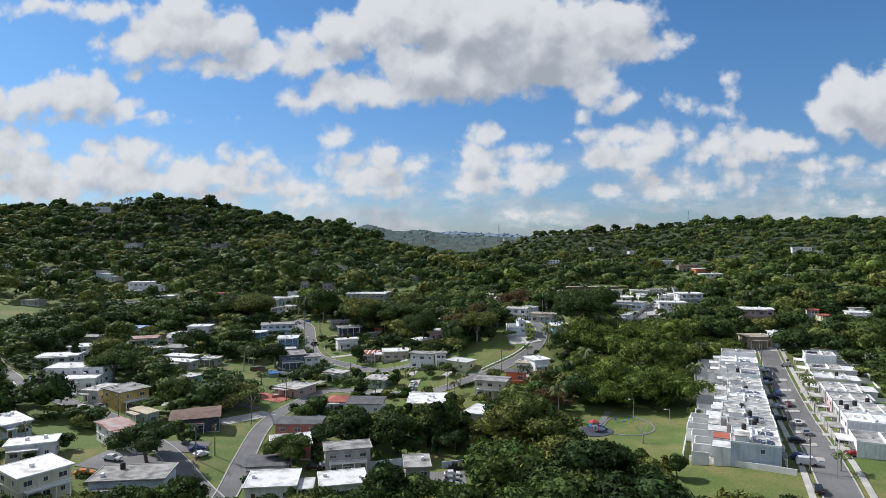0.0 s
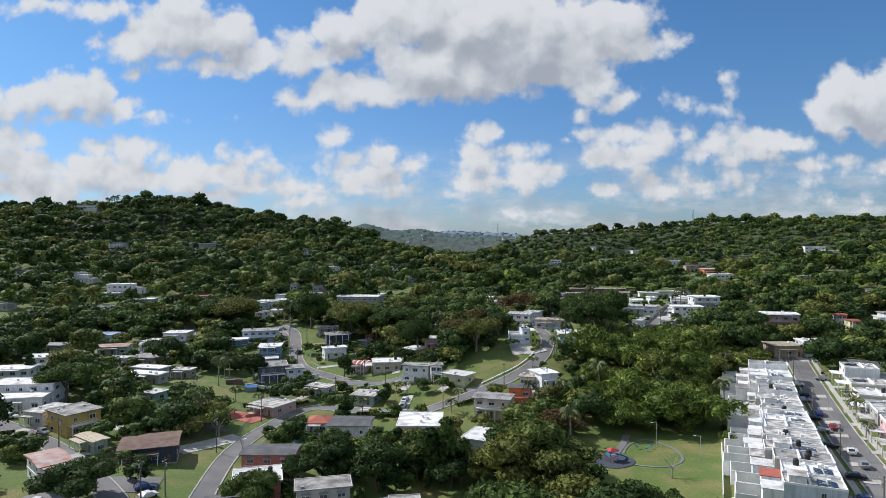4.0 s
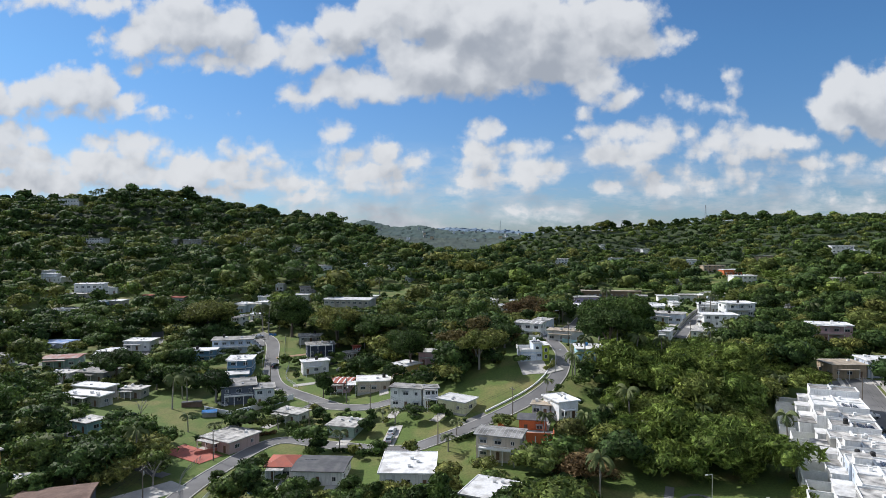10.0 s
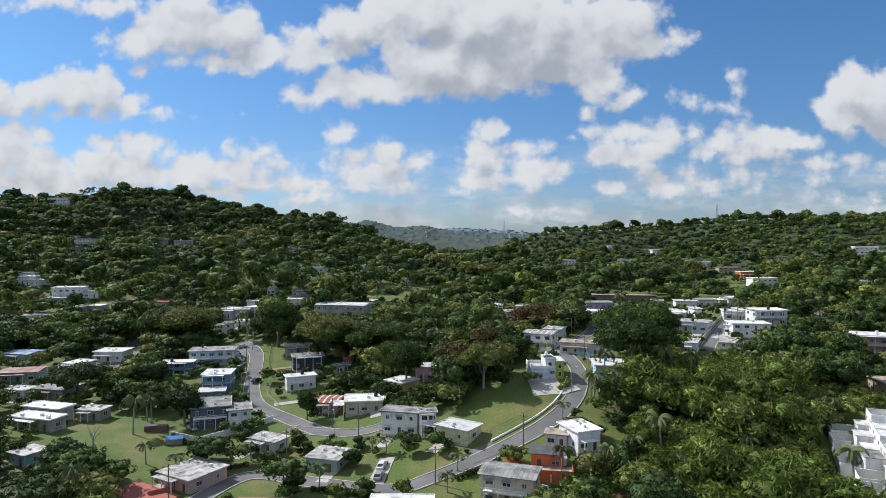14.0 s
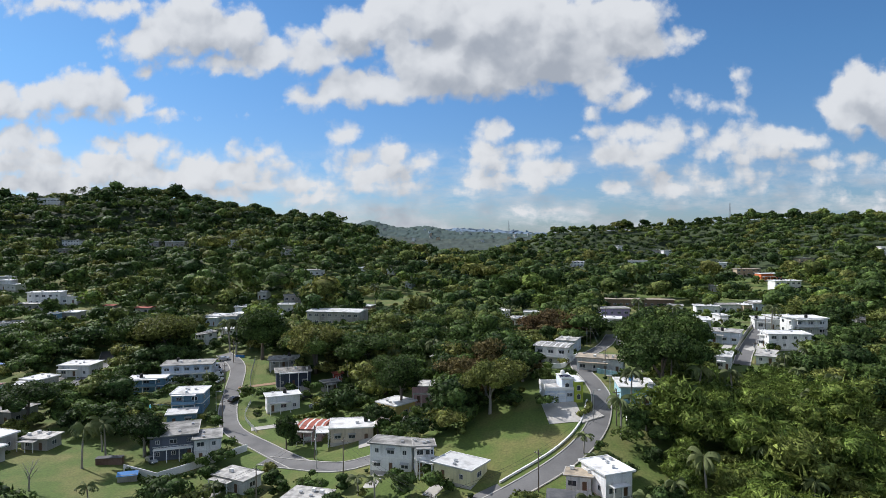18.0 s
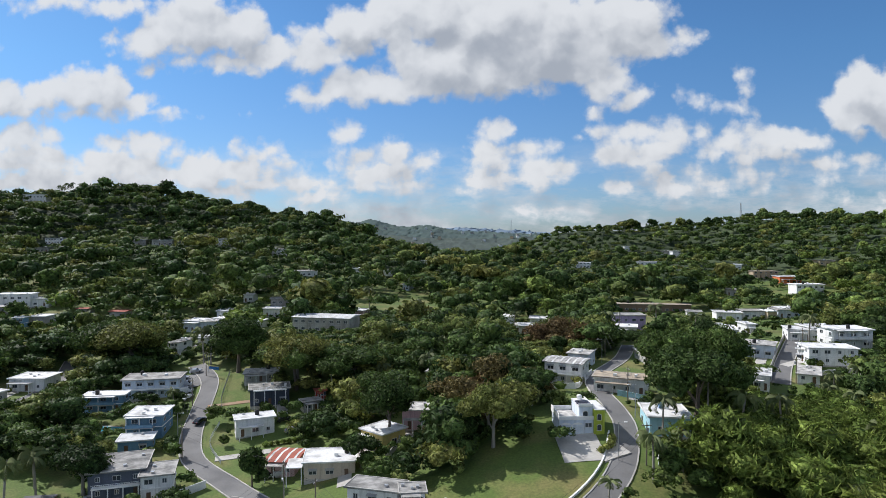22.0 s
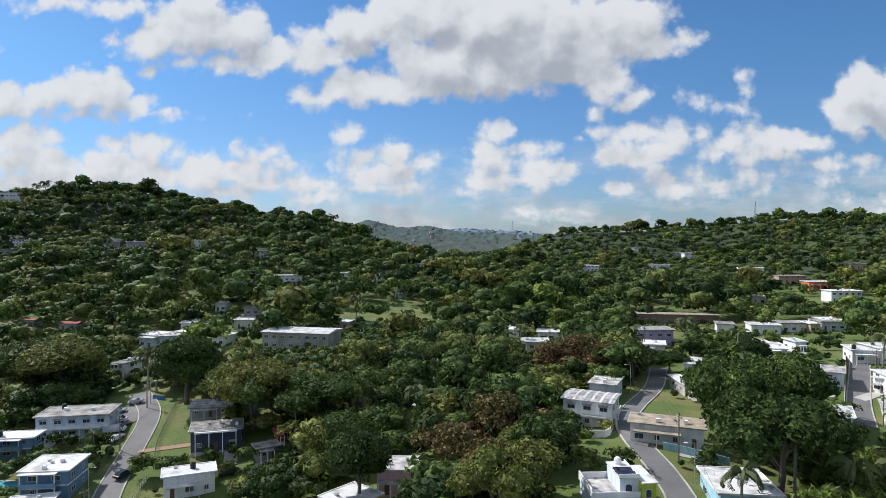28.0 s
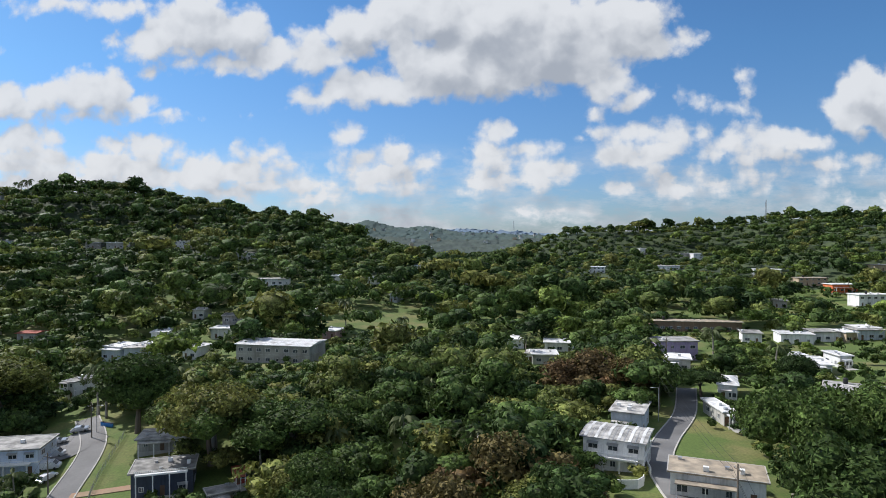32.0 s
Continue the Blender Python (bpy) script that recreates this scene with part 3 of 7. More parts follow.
def window_mesh(w, h):
    """A frame with a mullion in one piece, and a louvred pane behind it."""
    xs = (-w / 2, -w / 2 + 0.08, -0.035, 0.035, w / 2 - 0.08, w / 2)
    zs = (-h / 2, -h / 2 + 0.08, h / 2 - 0.08, h / 2)
    s, seen = Shape(), {}

    def at(i, k, y):
        if (i, k, y) not in seen:
            seen[i, k, y] = len(s.v)
            s.v.append((xs[i], y, zs[k]))
        return seen[i, k, y]

    solid = {(i, k) for i in range(5) for k in range(3) if k != 1 or i in (0, 2, 4)}
    for i, k in solid:
        s.f.append((at(i, k, -0.06), at(i + 1, k, -0.06), at(i + 1, k + 1, -0.06), at(i, k + 1, -0.06)))
        for di, dk, a, c in ((0, -1, (i, k), (i + 1, k)), (0, 1, (i + 1, k + 1), (i, k + 1)), (-1, 0, (i, k + 1), (i, k)), (1, 0, (i + 1, k), (i + 1, k + 1))):
            if (i + di, k + dk) not in solid:
                s.f.append((at(*a, -0.06), at(*a, 0.0), at(*c, 0.0), at(*c, -0.06)))
    g = Shape()
    n = max(3, int(h / 0.2))
    for q in range(n):
        z0, z1 = -h / 2 + 0.06 + (h - 0.12) * q / n, -h / 2 + 0.06 + (h - 0.12) * (q + 1) / n
        g.v += [(-w / 2 + 0.06, -0.035, z0), (w / 2 - 0.06, -0.035, z0), (w / 2 - 0.06, -0.008, z1), (-w / 2 + 0.06, -0.008, z1)]
        g.f.append((4 * q, 4 * q + 1, 4 * q + 2, 4 * q + 3))
        if q:
            g.f.append((4 * q - 1, 4 * q - 2, 4 * q + 1, 4 * q))
    return s.mesh("window", FRAME), g.mesh("pane", GLASS)


AWNING_ME = Shape().poly((-1.05, -0.02, 0.85), (-1.05, -0.75, 0.55), (1.05, -0.75, 0.55), (1.05, -0.02, 0.85)).box(-1.05, 1.05, -0.78, -0.74, 0.47, 0.56).mesh("awning", METAL)
WIN = {"wide": window_mesh(1.8, 1.2), "small": window_mesh(1.0, 1.1)}


def place_window(owner, kind, x, y, z, turn):
    f = part_at("window", WIN[kind][0], owner, x, y, z, turn)
    part_at("pane", WIN[kind][1], f, 0, 0, 0)


door_shape = Shape().box(-0.45, 0.45, -0.05, 0.02, 0, 2.05)
DOOR_ME = door_shape.mesh("door", DOOR)
TANK_ME = Shape().tube([(0, 0, 0, 0.55), (0, 0, 0.9, 0.58), (0, 0, 1.15, 0.40), (0, 0, 1.2, 0.15)], 12).mesh("water_tank", BLUE_PLASTIC)
TANK_DARK_ME = Shape().tube([(0, 0, 0, 0.6), (0, 0, 1.2, 0.6), (0, 0, 1.45, 0.4)], 12).mesh("water_tank", RUBBER)
VENT_ME = Shape().box(-0.3, 0.3, -0.3, 0.3, 0, 0.35).box(-0.36, 0.36, -0.36, 0.36, 0.35, 0.42).mesh("roof_vent", METAL)
AC_ME = Shape().box(-0.45, 0.45, -0.35, 0.35, 0.06, 0.75).box(-0.4, -0.3, -0.3, 0.3, 0, 0.06).box(0.3, 0.4, -0.3, 0.3, 0, 0.06).mesh("air_conditioner", TRIM)
panel_shape = Shape()
panel_shape.poly((-0.5, -0.8, 0.12), (0.5, -0.8, 0.12), (0.5, 0.8, 0.42), (-0.5, 0.8, 0.42)).box(-0.5, 0.5, -0.82, -0.79, 0.0, 0.13).box(-0.5, 0.5, 0.79, 0.82, 0.0, 0.43)
SOLAR_ME = panel_shape.mesh("solar_panel", SOLAR)

ROOF_WORDS = {"white": "white-painted flat roof", "grey": "weathered grey flat roof", "sheet": "stained pale flat roof", "dark": "dark low roof", "brown": "rusty brown low roof", "tanflat": "tan stained flat roof", "tan": "tan sheet roof", "red": "red roof", "redgrey": "faded red sheet roof", "tarp": "blue-tarped roof", "redhip": "red hip roof", "whitehip": "white hip roof", "stripes": "ribbed white metal roof", "stripegrey": "ribbed grey metal roof", "whitemetal": "wide white metal roof", "redstripe": "red and white sheet roof"}
WALL_WORDS = {"paleblue": "pale blue", "navy": "dark navy", "slate": "slate blue", "rose": "rose", "green": "sage green", "purple": "lilac", "concrete": "bare concrete", "lemon": "pale yellow"}


def roof_parts(owner, w, d, h, roof, rng):
    o = 0.55
    if roof in ("redhip", "whitehip"):
        s = Shape()
        x, y, r = w / 2 + o, d / 2 + o, min(w, d) * 0.20
        k = max(0.3, (w - d) / 2)
        s.poly((-x, -y, h), (x, -y, h), (k, 0, h + r), (-k, 0, h + r)).poly((x, y, h), (-x, y, h), (-k, 0, h + r), (k, 0, h + r))
        s.poly((x, -y, h), (x, y, h), (k, 0, h + r)).poly((-x, y, h), (-x, -y, h), (-k, 0, h + r))
        s.box(-x, x, -y, y, h - 0.15, h - 0.002)
        ob = part("roof", s, ROOFS["red" if roof == "redhip" else "white"], owner)
        rib = Shape()
        for a in (-1, 1):
            for b in (-1, 1):
                rib.poly((a * x, b * y, h + 0.05), (a * x * 0.97, b * y, h + 0.05), (a * k * 0.9, 0, h + r + 0.06), (a * k, 0, h + r + 0.06))
        part("ridge_tile", rib, TRIM if roof == "whitehip" else ROOFS["redgrey"], ob)
        return
    if roof in ("stripes", "stripegrey", "whitemetal", "redstripe", "dark", "brown", "tan", "red", "redgrey", "tarp"):
        base = {"stripes": "sheet", "stripegrey": "grey", "whitemetal": "white", "redstripe": "red"}.get(roof, roof)
        x, y, r = w / 2 + 0.6, d / 2 + 0.6, d * 0.04 + 0.10
        s = Shape()
        t = 0.14
        for y0, z0, y1, z1 in ((-y, h, 0, h + r), (0, h + r, y, h)):
            s.poly((-x, y0, z0 + t), (x, y0, z0 + t), (x, y1, z1 + t), (-x, y1, z1 + t)).poly((-x, y1, z1), (x, y1, z1), (x, y0, z0), (-x, y0, z0))
        s.poly((-x, -y, h), (x, -y, h), (x, -y, h + t), (-x, -y, h + t)).poly((x, y, h), (-x, y, h), (-x, y, h + t), (x, y, h + t))
        for a in (-1, 1):
            s.poly((a * x, -y, h), (a * x, -y, h + t), (a * x, 0, h + r + t), (a * x, y, h + t), (a * x, y, h))
        ob = part("roof", s, ROOFS[base], owner)
        step = 1.0 if roof in ("stripes", "redstripe", "stripegrey") else 0.8
        n = int(2 * x / step)
        for i in range(n + 1):
            rib = Shape()
            px = -x + 2 * x * i / n
            q = 0.28 if roof in ("stripes", "redstripe") and i % 2 else 0.045
            rib.poly((px - q, -y, h + t + 0.06), (px + q, -y, h + t + 0.06), (px + q, 0, h + r + t + 0.06), (px - q, 0, h + r + t + 0.06))
            rib.poly((px - q, 0, h + r + t + 0.06), (px + q, 0, h + r + t + 0.06), (px + q, y, h + t + 0.06), (px - q, y, h + t + 0.06))
            rib.poly((px - q, -y, h + t), (px + q, -y, h + t), (px + q, -y, h + t + 0.06), (px - q, -y, h + t + 0.06))
            part("roof_rib", rib, ROOFS["white"] if q > 0.1 else (METAL if base in ("white", "sheet", "grey") else ROOFS[base]), ob)
        part("gable", Shape().poly((-w / 2, -d / 2, h), (-w / 2, d / 2, h), (-w / 2, 0, h + r * 0.85)).poly((w / 2, d / 2, h), (w / 2, -d / 2, h), (w / 2, 0, h + r * 0.85)), TRIM, owner)
        return
    x, y = w / 2 + o, d / 2 + o
    s = Shape().box(-x, x, -y, y, h - 0.12, h + 0.14)
    ob = part("roof", s, ROOFS[roof], owner)
    e = Shape()
    p = 0.16 if roof in ("sheet", "tanflat") else 0.26
    e.box(-x, x, -y - 0.004, -y + 0.18, h + 0.14, h + p).box(-x, x, y - 0.18, y + 0.004, h + 0.14, h + p)
    e.box(-x - 0.004, -x + 0.18, -y + 0.18, y - 0.18, h + 0.14, h + p).box(x - 0.18, x + 0.004, -y + 0.18, y - 0.18, h + 0.14, h + p)
    part("roof_edge", e, TRIM if roof == "white" else CONCRETE, ob)
    for k in range(rng.randint(1, 4)):
        me = rng.choice((VENT_ME, VENT_ME, VENT_ME, VENT_ME, AC_ME, AC_ME, AC_ME, TANK_DARK_ME if w > 9 else VENT_ME))
        part_at(me.name.split(".")[0], me, ob, rng.uniform(-x * 0.75, x * 0.75), rng.uniform(-y * 0.7, y * 0.7), h + 0.142, rng.choice((0, 1.57)))


def house(x, y, w, d, turn, h, wall, roof, extras="", note=""):
    """A concrete house: (x, y) is the middle of its plan, turn the bearing of its front, h the height of its roof."""
    rng = random.Random(int(x * 7 + y * 13))
    w, d = max(w - 0.8, 2.6), max(d - 0.8, 2.6)  # the eaves reach past the walls
    c, s = math.cos(radians(turn)), math.sin(radians(turn))
    corners = [(x + c * a - s * b, y + s * a + c * b) for a in (-w / 2, 0, w / 2) for b in (-d / 2, 0, d / 2)]
    zs = [float(gz(*q)) for q in corners]
    z0 = float(gz(x, y))
    HOUSES.append((x, y, w / 2, d / 2, turn, z0, h))
    storeys = 2 if h > 5 else 1
    words = f"{WALL_WORDS.get(wall, wall)} {'two-storey' if storeys == 2 else 'one-storey'} house with {ROOF_WORDS[roof]}"
    own = thing("house", pose(x, y, z0, 0, 0, turn), words + (" " + note if note else ""), "house", "houses of the valley")
    low = min(zs) - z0 - 0.6
    wm = WALLS[wall]
    far = y > 430 or abs(x) > 230
    b = Shape().box(-w / 2, w / 2, -d / 2, d / 2, min(low, -0.3), h - 0.1)
    body_ob = part("wall", b, wm, own)
    if low < -1.2:
        part("plinth", Shape().box(-w / 2 - 0.06, w / 2 + 0.06, -d / 2 - 0.06, d / 2 + 0.06, low - 0.1, -0.1), CONCRETE, own)
    roof_parts(own, w, d, h, roof, rng)
    fh = h / storeys
    awnings = not far and rng.random() < 0.4
    if not extras and not far:
        extras = "w" if storeys == 2 else rng.choice(("p", "p", "o"))
    n_front, n_side = max(2, int(w / 3.4)), max(1, int(d / 4.2))
    for k in range(storeys):
        zc = k * fh + 1.55
        door_at = rng.randrange(n_front) if k == 0 else -1
        for i in range(n_front):
            px = -w / 2 + w * (i + 0.5) / n_front
            if i == door_at:
                part_at("door", DOOR_ME, own, px, -d / 2, 0.02)
            else:
                wide = rng.random() < 0.7
                place_window(own, "wide" if wide else "small", px, -d / 2, zc, 0)
                if wide and awnings:
                    part_at("awning", AWNING_ME, own, px, -d / 2, zc)
        if not far:
            for i in range(n_side):
                py = -d / 2 + d * (i + 0.5) / n_side
                place_window(own, "small" if i % 2 else "wide", w / 2, py, zc, math.pi / 2)
                place_window(own, "wide" if i % 2 else "small", -w / 2, py, zc, -math.pi / 2)
    if storeys == 2:
        part("floor_band", Shape().box(-w / 2 - 0.1, w / 2 + 0.1, -d / 2 - 0.1, d / 2 + 0.1, fh - 0.12, fh + 0.10), TRIM if wall in ("white", "blue", "paleblue", "cream") else wm, own)
    if not far and rng.random() < 0.6:
        px = rng.choice((-0.3, 0.3)) * w
        ln = rng.uniform(5, 8)
        pad("driveway", "pale concrete drive before the house", x + c * px + s * (d / 2 + ln / 2), y + s * px - c * (d / 2 + ln / 2), ln, 3.2, turn + 90, CONCRETE, 0.12, "driveway")
    if "b" in extras:  # balcony across the front
        q = Shape().box(-w * 0.42, w * 0.42, -d / 2 - 1.8, -d / 2 - 0.004, fh - 0.14, fh + 0.08)
        bal = part("balcony", q, TRIM, own)
        for i in range(4):
            px = -w * 0.40 + w * 0.80 * i / 3
            part("post", Shape().box(px - 0.11, px + 0.11, -d / 2 - 1.75, -d / 2 - 1.53, min(low, 0) - 0.2, fh - 0.142), TRIM, own)
        part("rail", Shape().box(-w * 0.42, w * 0.42, -d / 2 - 1.8, -d / 2 - 1.74, fh + 0.88, fh + 0.96).box(-w * 0.42, w * 0.42, -d / 2 - 1.8, -d / 2 - 1.74, fh + 0.082, fh + 0.2), TRIM, bal)
        for i in range(int(w * 0.84 / 0.35)):
            px = -w * 0.42 + 0.1 + i * 0.35
            part("baluster", Shape().box(px - 0.03, px + 0.03, -d / 2 - 1.79, -d / 2 - 1.75, fh + 0.2, fh + 0.88), TRIM, bal)
    if "c" in extras:  # carport beside the house
        side = 1 if rng.random() < 0.5 else -1
        x0, x1 = sorted((side * (w / 2 + 0.47), side * (w / 2 + 4.2)))
        cp = part("carport_roof", Shape().box(x0, x1, -d / 2, d * 0.2, 2.55, 2.75), ROOFS[roof] if roof in ROOFS else ROOFS["sheet"], own)
        for px in (x0 + 0.15, x1 - 0.15):
            for py in (-d / 2 + 0.15, d * 0.2 - 0.15):
                part("post", Shape().box(px - 0.1, px + 0.1, py - 0.1, py + 0.1, min(low, -0.5), 2.548), TRIM, own)
    if "w" in extras:  # covered gallery with a solid parapet
        gal = part("gallery", Shape().box(-w * 0.46, w * 0.3, -d / 2 - 1.7, -d / 2 - 0.104, fh - 0.14, fh + 0.08), CONCRETE, own)
        part("parapet", Shape().box(-w * 0.46, w * 0.3, -d / 2 - 1.72, -d / 2 - 1.56, fh + 0.082, fh + 0.95), wm, gal)
        part("canopy", Shape().box(-w * 0.48, w * 0.32, -d / 2 - 1.95, -d / 2 - 0.56, h - 0.18, h - 0.02), ROOFS.get(roof, ROOFS["sheet"]), own)
        for i in range(3):
            px = -w * 0.44 + w * 0.72 * i / 2
            part("post", Shape().box(px - 0.12, px + 0.12, -d / 2 - 1.54, -d / 2 - 1.3, min(low, 0) - 0.2, fh - 0.142).box(px - 0.09, px + 0.09, -d / 2 - 1.54, -d / 2 - 1.36, fh + 0.082, h - 0.182), TRIM, own)
    if "t" in extras:
        part_at("water_tank", TANK_ME, own, rng.uniform(-w / 4, w / 4), d * 0.15, h + 0.142)
    if "s" in extras:
        for i in range(6):
            part_at("solar_panel", SOLAR_ME, own, -w * 0.35 + (i % 3) * 1.15, -d * 0.15 + (i // 3) * 2.1, h + 0.15)
    if "p" in extras:  # porch with posts
        pr = part("porch_roof", Shape().box(-w * 0.45, w * 0.2, -d / 2 - 2.4, -d / 2 - 0.47, min(h, 3.4) - 0.45, min(h, 3.4) - 0.28), ROOFS.get(roof, ROOFS["sheet"]), own)
        for i in range(3):
            px = -w * 0.43 + w * 0.61 * i / 2
            part("post", Shape().box(px - 0.09, px + 0.09, -d / 2 - 2.3, -d / 2 - 2.12, min(low, -0.5), min(h, 3.4) - 0.452), TRIM, own)
    return own


house(-96.7, 135.5, 11.3, 11.7, 57, 6.2, "cream", "white", "b")
house(-76.8, 140.2, 16.6, 9.9, 9, 4.5, "paleblue", "grey")
house(-47.4, 148.9, 12.2, 10.9, 9, 3.6, "white", "white", "c")
house(-31.8, 154.7, 11.7, 9.7, 16, 3.6, "white", "white", "c")
house(-13.9, 161.5, 6.8, 9.5, 8, 6.5, "grey", "grey", "c")
house(-85.3, 192.3, 14.4, 13.3, 21, 4.2, "navy", "brown", "p")
house(-116.2, 207.9, 10.5, 12.0, 58, 6.4, "ochre", "grey", "b")
house(-128.0, 213.6, 7.0, 10.7, -14, 4.0, "white", "sheet")
house(-102.3, 193.8, 10.4, 4.4, -34, 3.4, "green", "tan")
house(-97.9, 169.6, 6.8, 12.6, 48, 5.2, "white", "redgrey")
house(-146.8, 231.7, 21.0, 10.7, 8, 6.2, "white", "white", "b")
house(-171.1, 256.5, 16.0, 9.4, 14, 6.2, "white", "white")
house(-143.5, 222.4, 17.4, 9.9, 14, 4.0, "white", "white")
house(-180.3, 285.9, 9.8, 10.6, 14, 6.0, "white", "white", "b")
house(-131.3, 173.7, 7.8, 14.1, 54, 4.0, "paleblue", "white")
house(-111.8, 156.2, 11.5, 6.9, 24, 4.0, "white", "white")
house(-51.6, 189.1, 14.0, 8.4, 2, 6.2, "terracotta", "dark", "b")
house(-51.1, 176.6, 11.4, 10.6, 18, 4.0, "terracotta", "white", "s")
house(-33.7, 170.4, 12.7, 7.1, 15, 6.4, "concrete", "grey", "b")
house(-52.6, 161.4, 10.6, 9.3, 9, 3.0, "concrete", "dark")
house(-48.3, 228.4, 7.5, 8.6, 2, 3.4, "white", "redhip")
house(-37.6, 226.4, 13.1, 11.1, -1, 3.4, "white", "dark", "s")
house(-69.5, 247.5, 12.1, 12.0, -27, 3.2, "rose", "sheet", "p")
house(-83.5, 291.4, 12.4, 13.0, 21, 6.2, "slate", "grey", "b")
house(-73.6, 289.6, 7.4, 9.0, 21, 5.7, "white", "grey", "o")
house(-94.9, 325.4, 10.5, 10.6, 10, 6.2, "blue", "white")
house(-92.5, 314.1, 9.0, 7.1, 19, 3.2, "blue", "white")
house(-110.1, 356.9, 18.5, 10.7, 14, 6.0, "paleblue", "grey", "b")
house(-118.8, 343.4, 13.0, 6.2, 11, 5.2, "blue", "white")
house(-67.2, 347.3, 12.7, 8.8, 20, 5.0, "navy", "grey", "b")
house(-76.0, 365.0, 11.7, 8.6, 15, 2.8, "concrete", "sheet")
house(-64.3, 325.7, 11.2, 6.0, 26, 4.8, "white", "white")
house(-52.2, 340.9, 6.1, 4.2, 34, 3.0, "concrete", "grey")
house(-51.4, 349.6, 3.8, 3.7, 24, 2.6, "red", "red")
house(-47.6, 301.9, 7.8, 9.8, -2, 3.4, "pink", "redstripe")
house(-35.5, 297.5, 12.4, 9.8, 10, 3.8, "beige", "white", "c")
house(-24.4, 307.9, 8.4, 8.9, -37, 4.0, "yellow", "white", "p")
house(-16.5, 315.4, 8.4, 7.9, 3, 5.0, "pink", "sheet")
house(-20.3, 272.7, 11.2, 6.0, -12, 6.4, "white", "grey", "c")
house(-12.9, 269.5, 5.2, 5.0, 10, 6.0, "white", "grey")
house(-4.1, 263.4, 10.5, 7.9, -31, 3.4, "lemon", "white", "c")
house(-58.1, 270.8, 10.2, 6.7, -24, 3.2, "white", "sheet")
house(-37.7, 257.5, 9.5, 9.4, -13, 3.2, "green", "sheet")
house(-112.9, 249.4, 7.1, 6.8, -22, 3.2, "aqua", "sheet")
house(-130.5, 277.6, 15.9, 6.4, -14, 3.5, "concrete", "white", "p")
house(-133.8, 286.9, 14.7, 6.6, -14, 4.2, "concrete", "white")
house(-147.7, 312.4, 13.0, 10.7, -9, 3.6, "concrete", "grey")
house(-173.8, 330.4, 14.2, 10.7, 14, 3.6, "green", "redgrey", "p")
house(-194.0, 358.6, 13.3, 10.7, -8, 3.6, "paleblue", "tarp")
house(-158.7, 365.8, 13.0, 10.7, 3, 4.2, "white", "white")
house(-163.0, 348.0, 8.5, 9.9, -14, 3.4, "concrete", "white")
house(-257.5, 486.2, 18.6, 10.7, 14, 7.0, "white", "white")
house(-245.5, 491.2, 9.9, 10.7, 14, 4.2, "white", "white")
house(-235.3, 427.9, 16.6, 10.7, 14, 5.0, "white", "sheet")
house(-299.8, 507.9, 10.7, 10.7, 14, 5.0, "white", "white")
house(-222.7, 459.0, 8.3, 10.7, 3, 4.0, "concrete", "white")
house(-71, 438, 28.0, 15.0, -8, 6.5, "concrete", "whitemetal")
house(25.7, 338.4, 11.7, 10.0, -22, 6.0, "white", "stripes", "b")
house(34.3, 365.2, 7.5, 11.9, -22, 5.0, "paleblue", "sheet")
house(38.4, 322.9, 14.8, 7.7, -18, 4.2, "white", "tanflat", "p")
house(42.3, 296.2, 9.8, 11.6, -3, 4.2, "aqua", "white", "t")
house(65.9, 391.2, 5.3, 12.6, -19, 4.2, "white", "whitehip")
house(56.4, 371.2, 3.2, 12.4, 4, 3.2, "concrete", "white")
house(68.3, 448.3, 15.0, 10.7, 4, 7.0, "purple", "grey")
house(62.3, 429.5, 12.2, 10.7, -14, 4.0, "white", "white")
house(98.9, 518.9, 41.3, 8.2, -5, 4.5, "brown", "tanflat")
house(94.1, 377.9, 18.3, 10.8, -29, 4.2, "paleblue", "sheet")
house(83.5, 341.7, 5.0, 11.8, -25, 4.2, "white", "white")
house(129.8, 382.7, 14.3, 10.7, 4, 6.4, "white", "white")
house(129.0, 400.4, 10.4, 10.7, 4, 4.4, "concrete", "white")
house(113.8, 363.8, 15.4, 10.3, -5, 5.4, "white", "white", "c")
house(222.4, 662.4, 20.7, 10.7, 5, 5.2, "tan", "tanflat")
house(228.5, 635.6, 17.1, 10.7, 5, 5.0, "orange", "white", "p")
house(219.7, 589.9, 19.7, 10.7, 5, 6.4, "white", "white")
house(174.3, 600.3, 8.1, 10.7, -14, 4.0, "concrete", "grey")
house(111.8, 487.9, 8.0, 10.7, -14, 4.0, "white", "grey")
house(127.5, 484.3, 13.0, 10.7, -8, 4.0, "white", "white")
house(141.1, 489.3, 12.0, 9.9, 4, 4.0, "white", "grey")
house(162.6, 497.3, 8.8, 10.7, 4, 4.0, "paleblue", "white")
house(102.9, 420.9, 7.7, 10.1, -9, 3.2, "white", "white")
house(103.6, 793.5, 14.6, 10.7, -14, 5.2, "white", "white")
house(229.4, 910.2, 10.9, 10.7, 7, 6.0, "white", "white")
house(178.4, 934.6, 9.7, 10.7, 8, 5.0, "white", "white")
house(13.7, 1196.1, 17.2, 10.7, 9, 6.5, "white", "white")
house(165.1, 790.0, 19.9, 10.7, -14, 3.6, "white", "sheet")
house(214.1, 707.8, 19.1, 10.7, -14, 4.0, "white", "white")
house(274.1, 673.2, 12.9, 10.7, 6, 4.0, "tan", "grey")
house(220.6, 920.8, 10.7, 10.7, -14, 4.0, "concrete", "grey")
house(-166.9, 658.5, 15.4, 10.7, -14, 5.2, "white", "grey", "p")
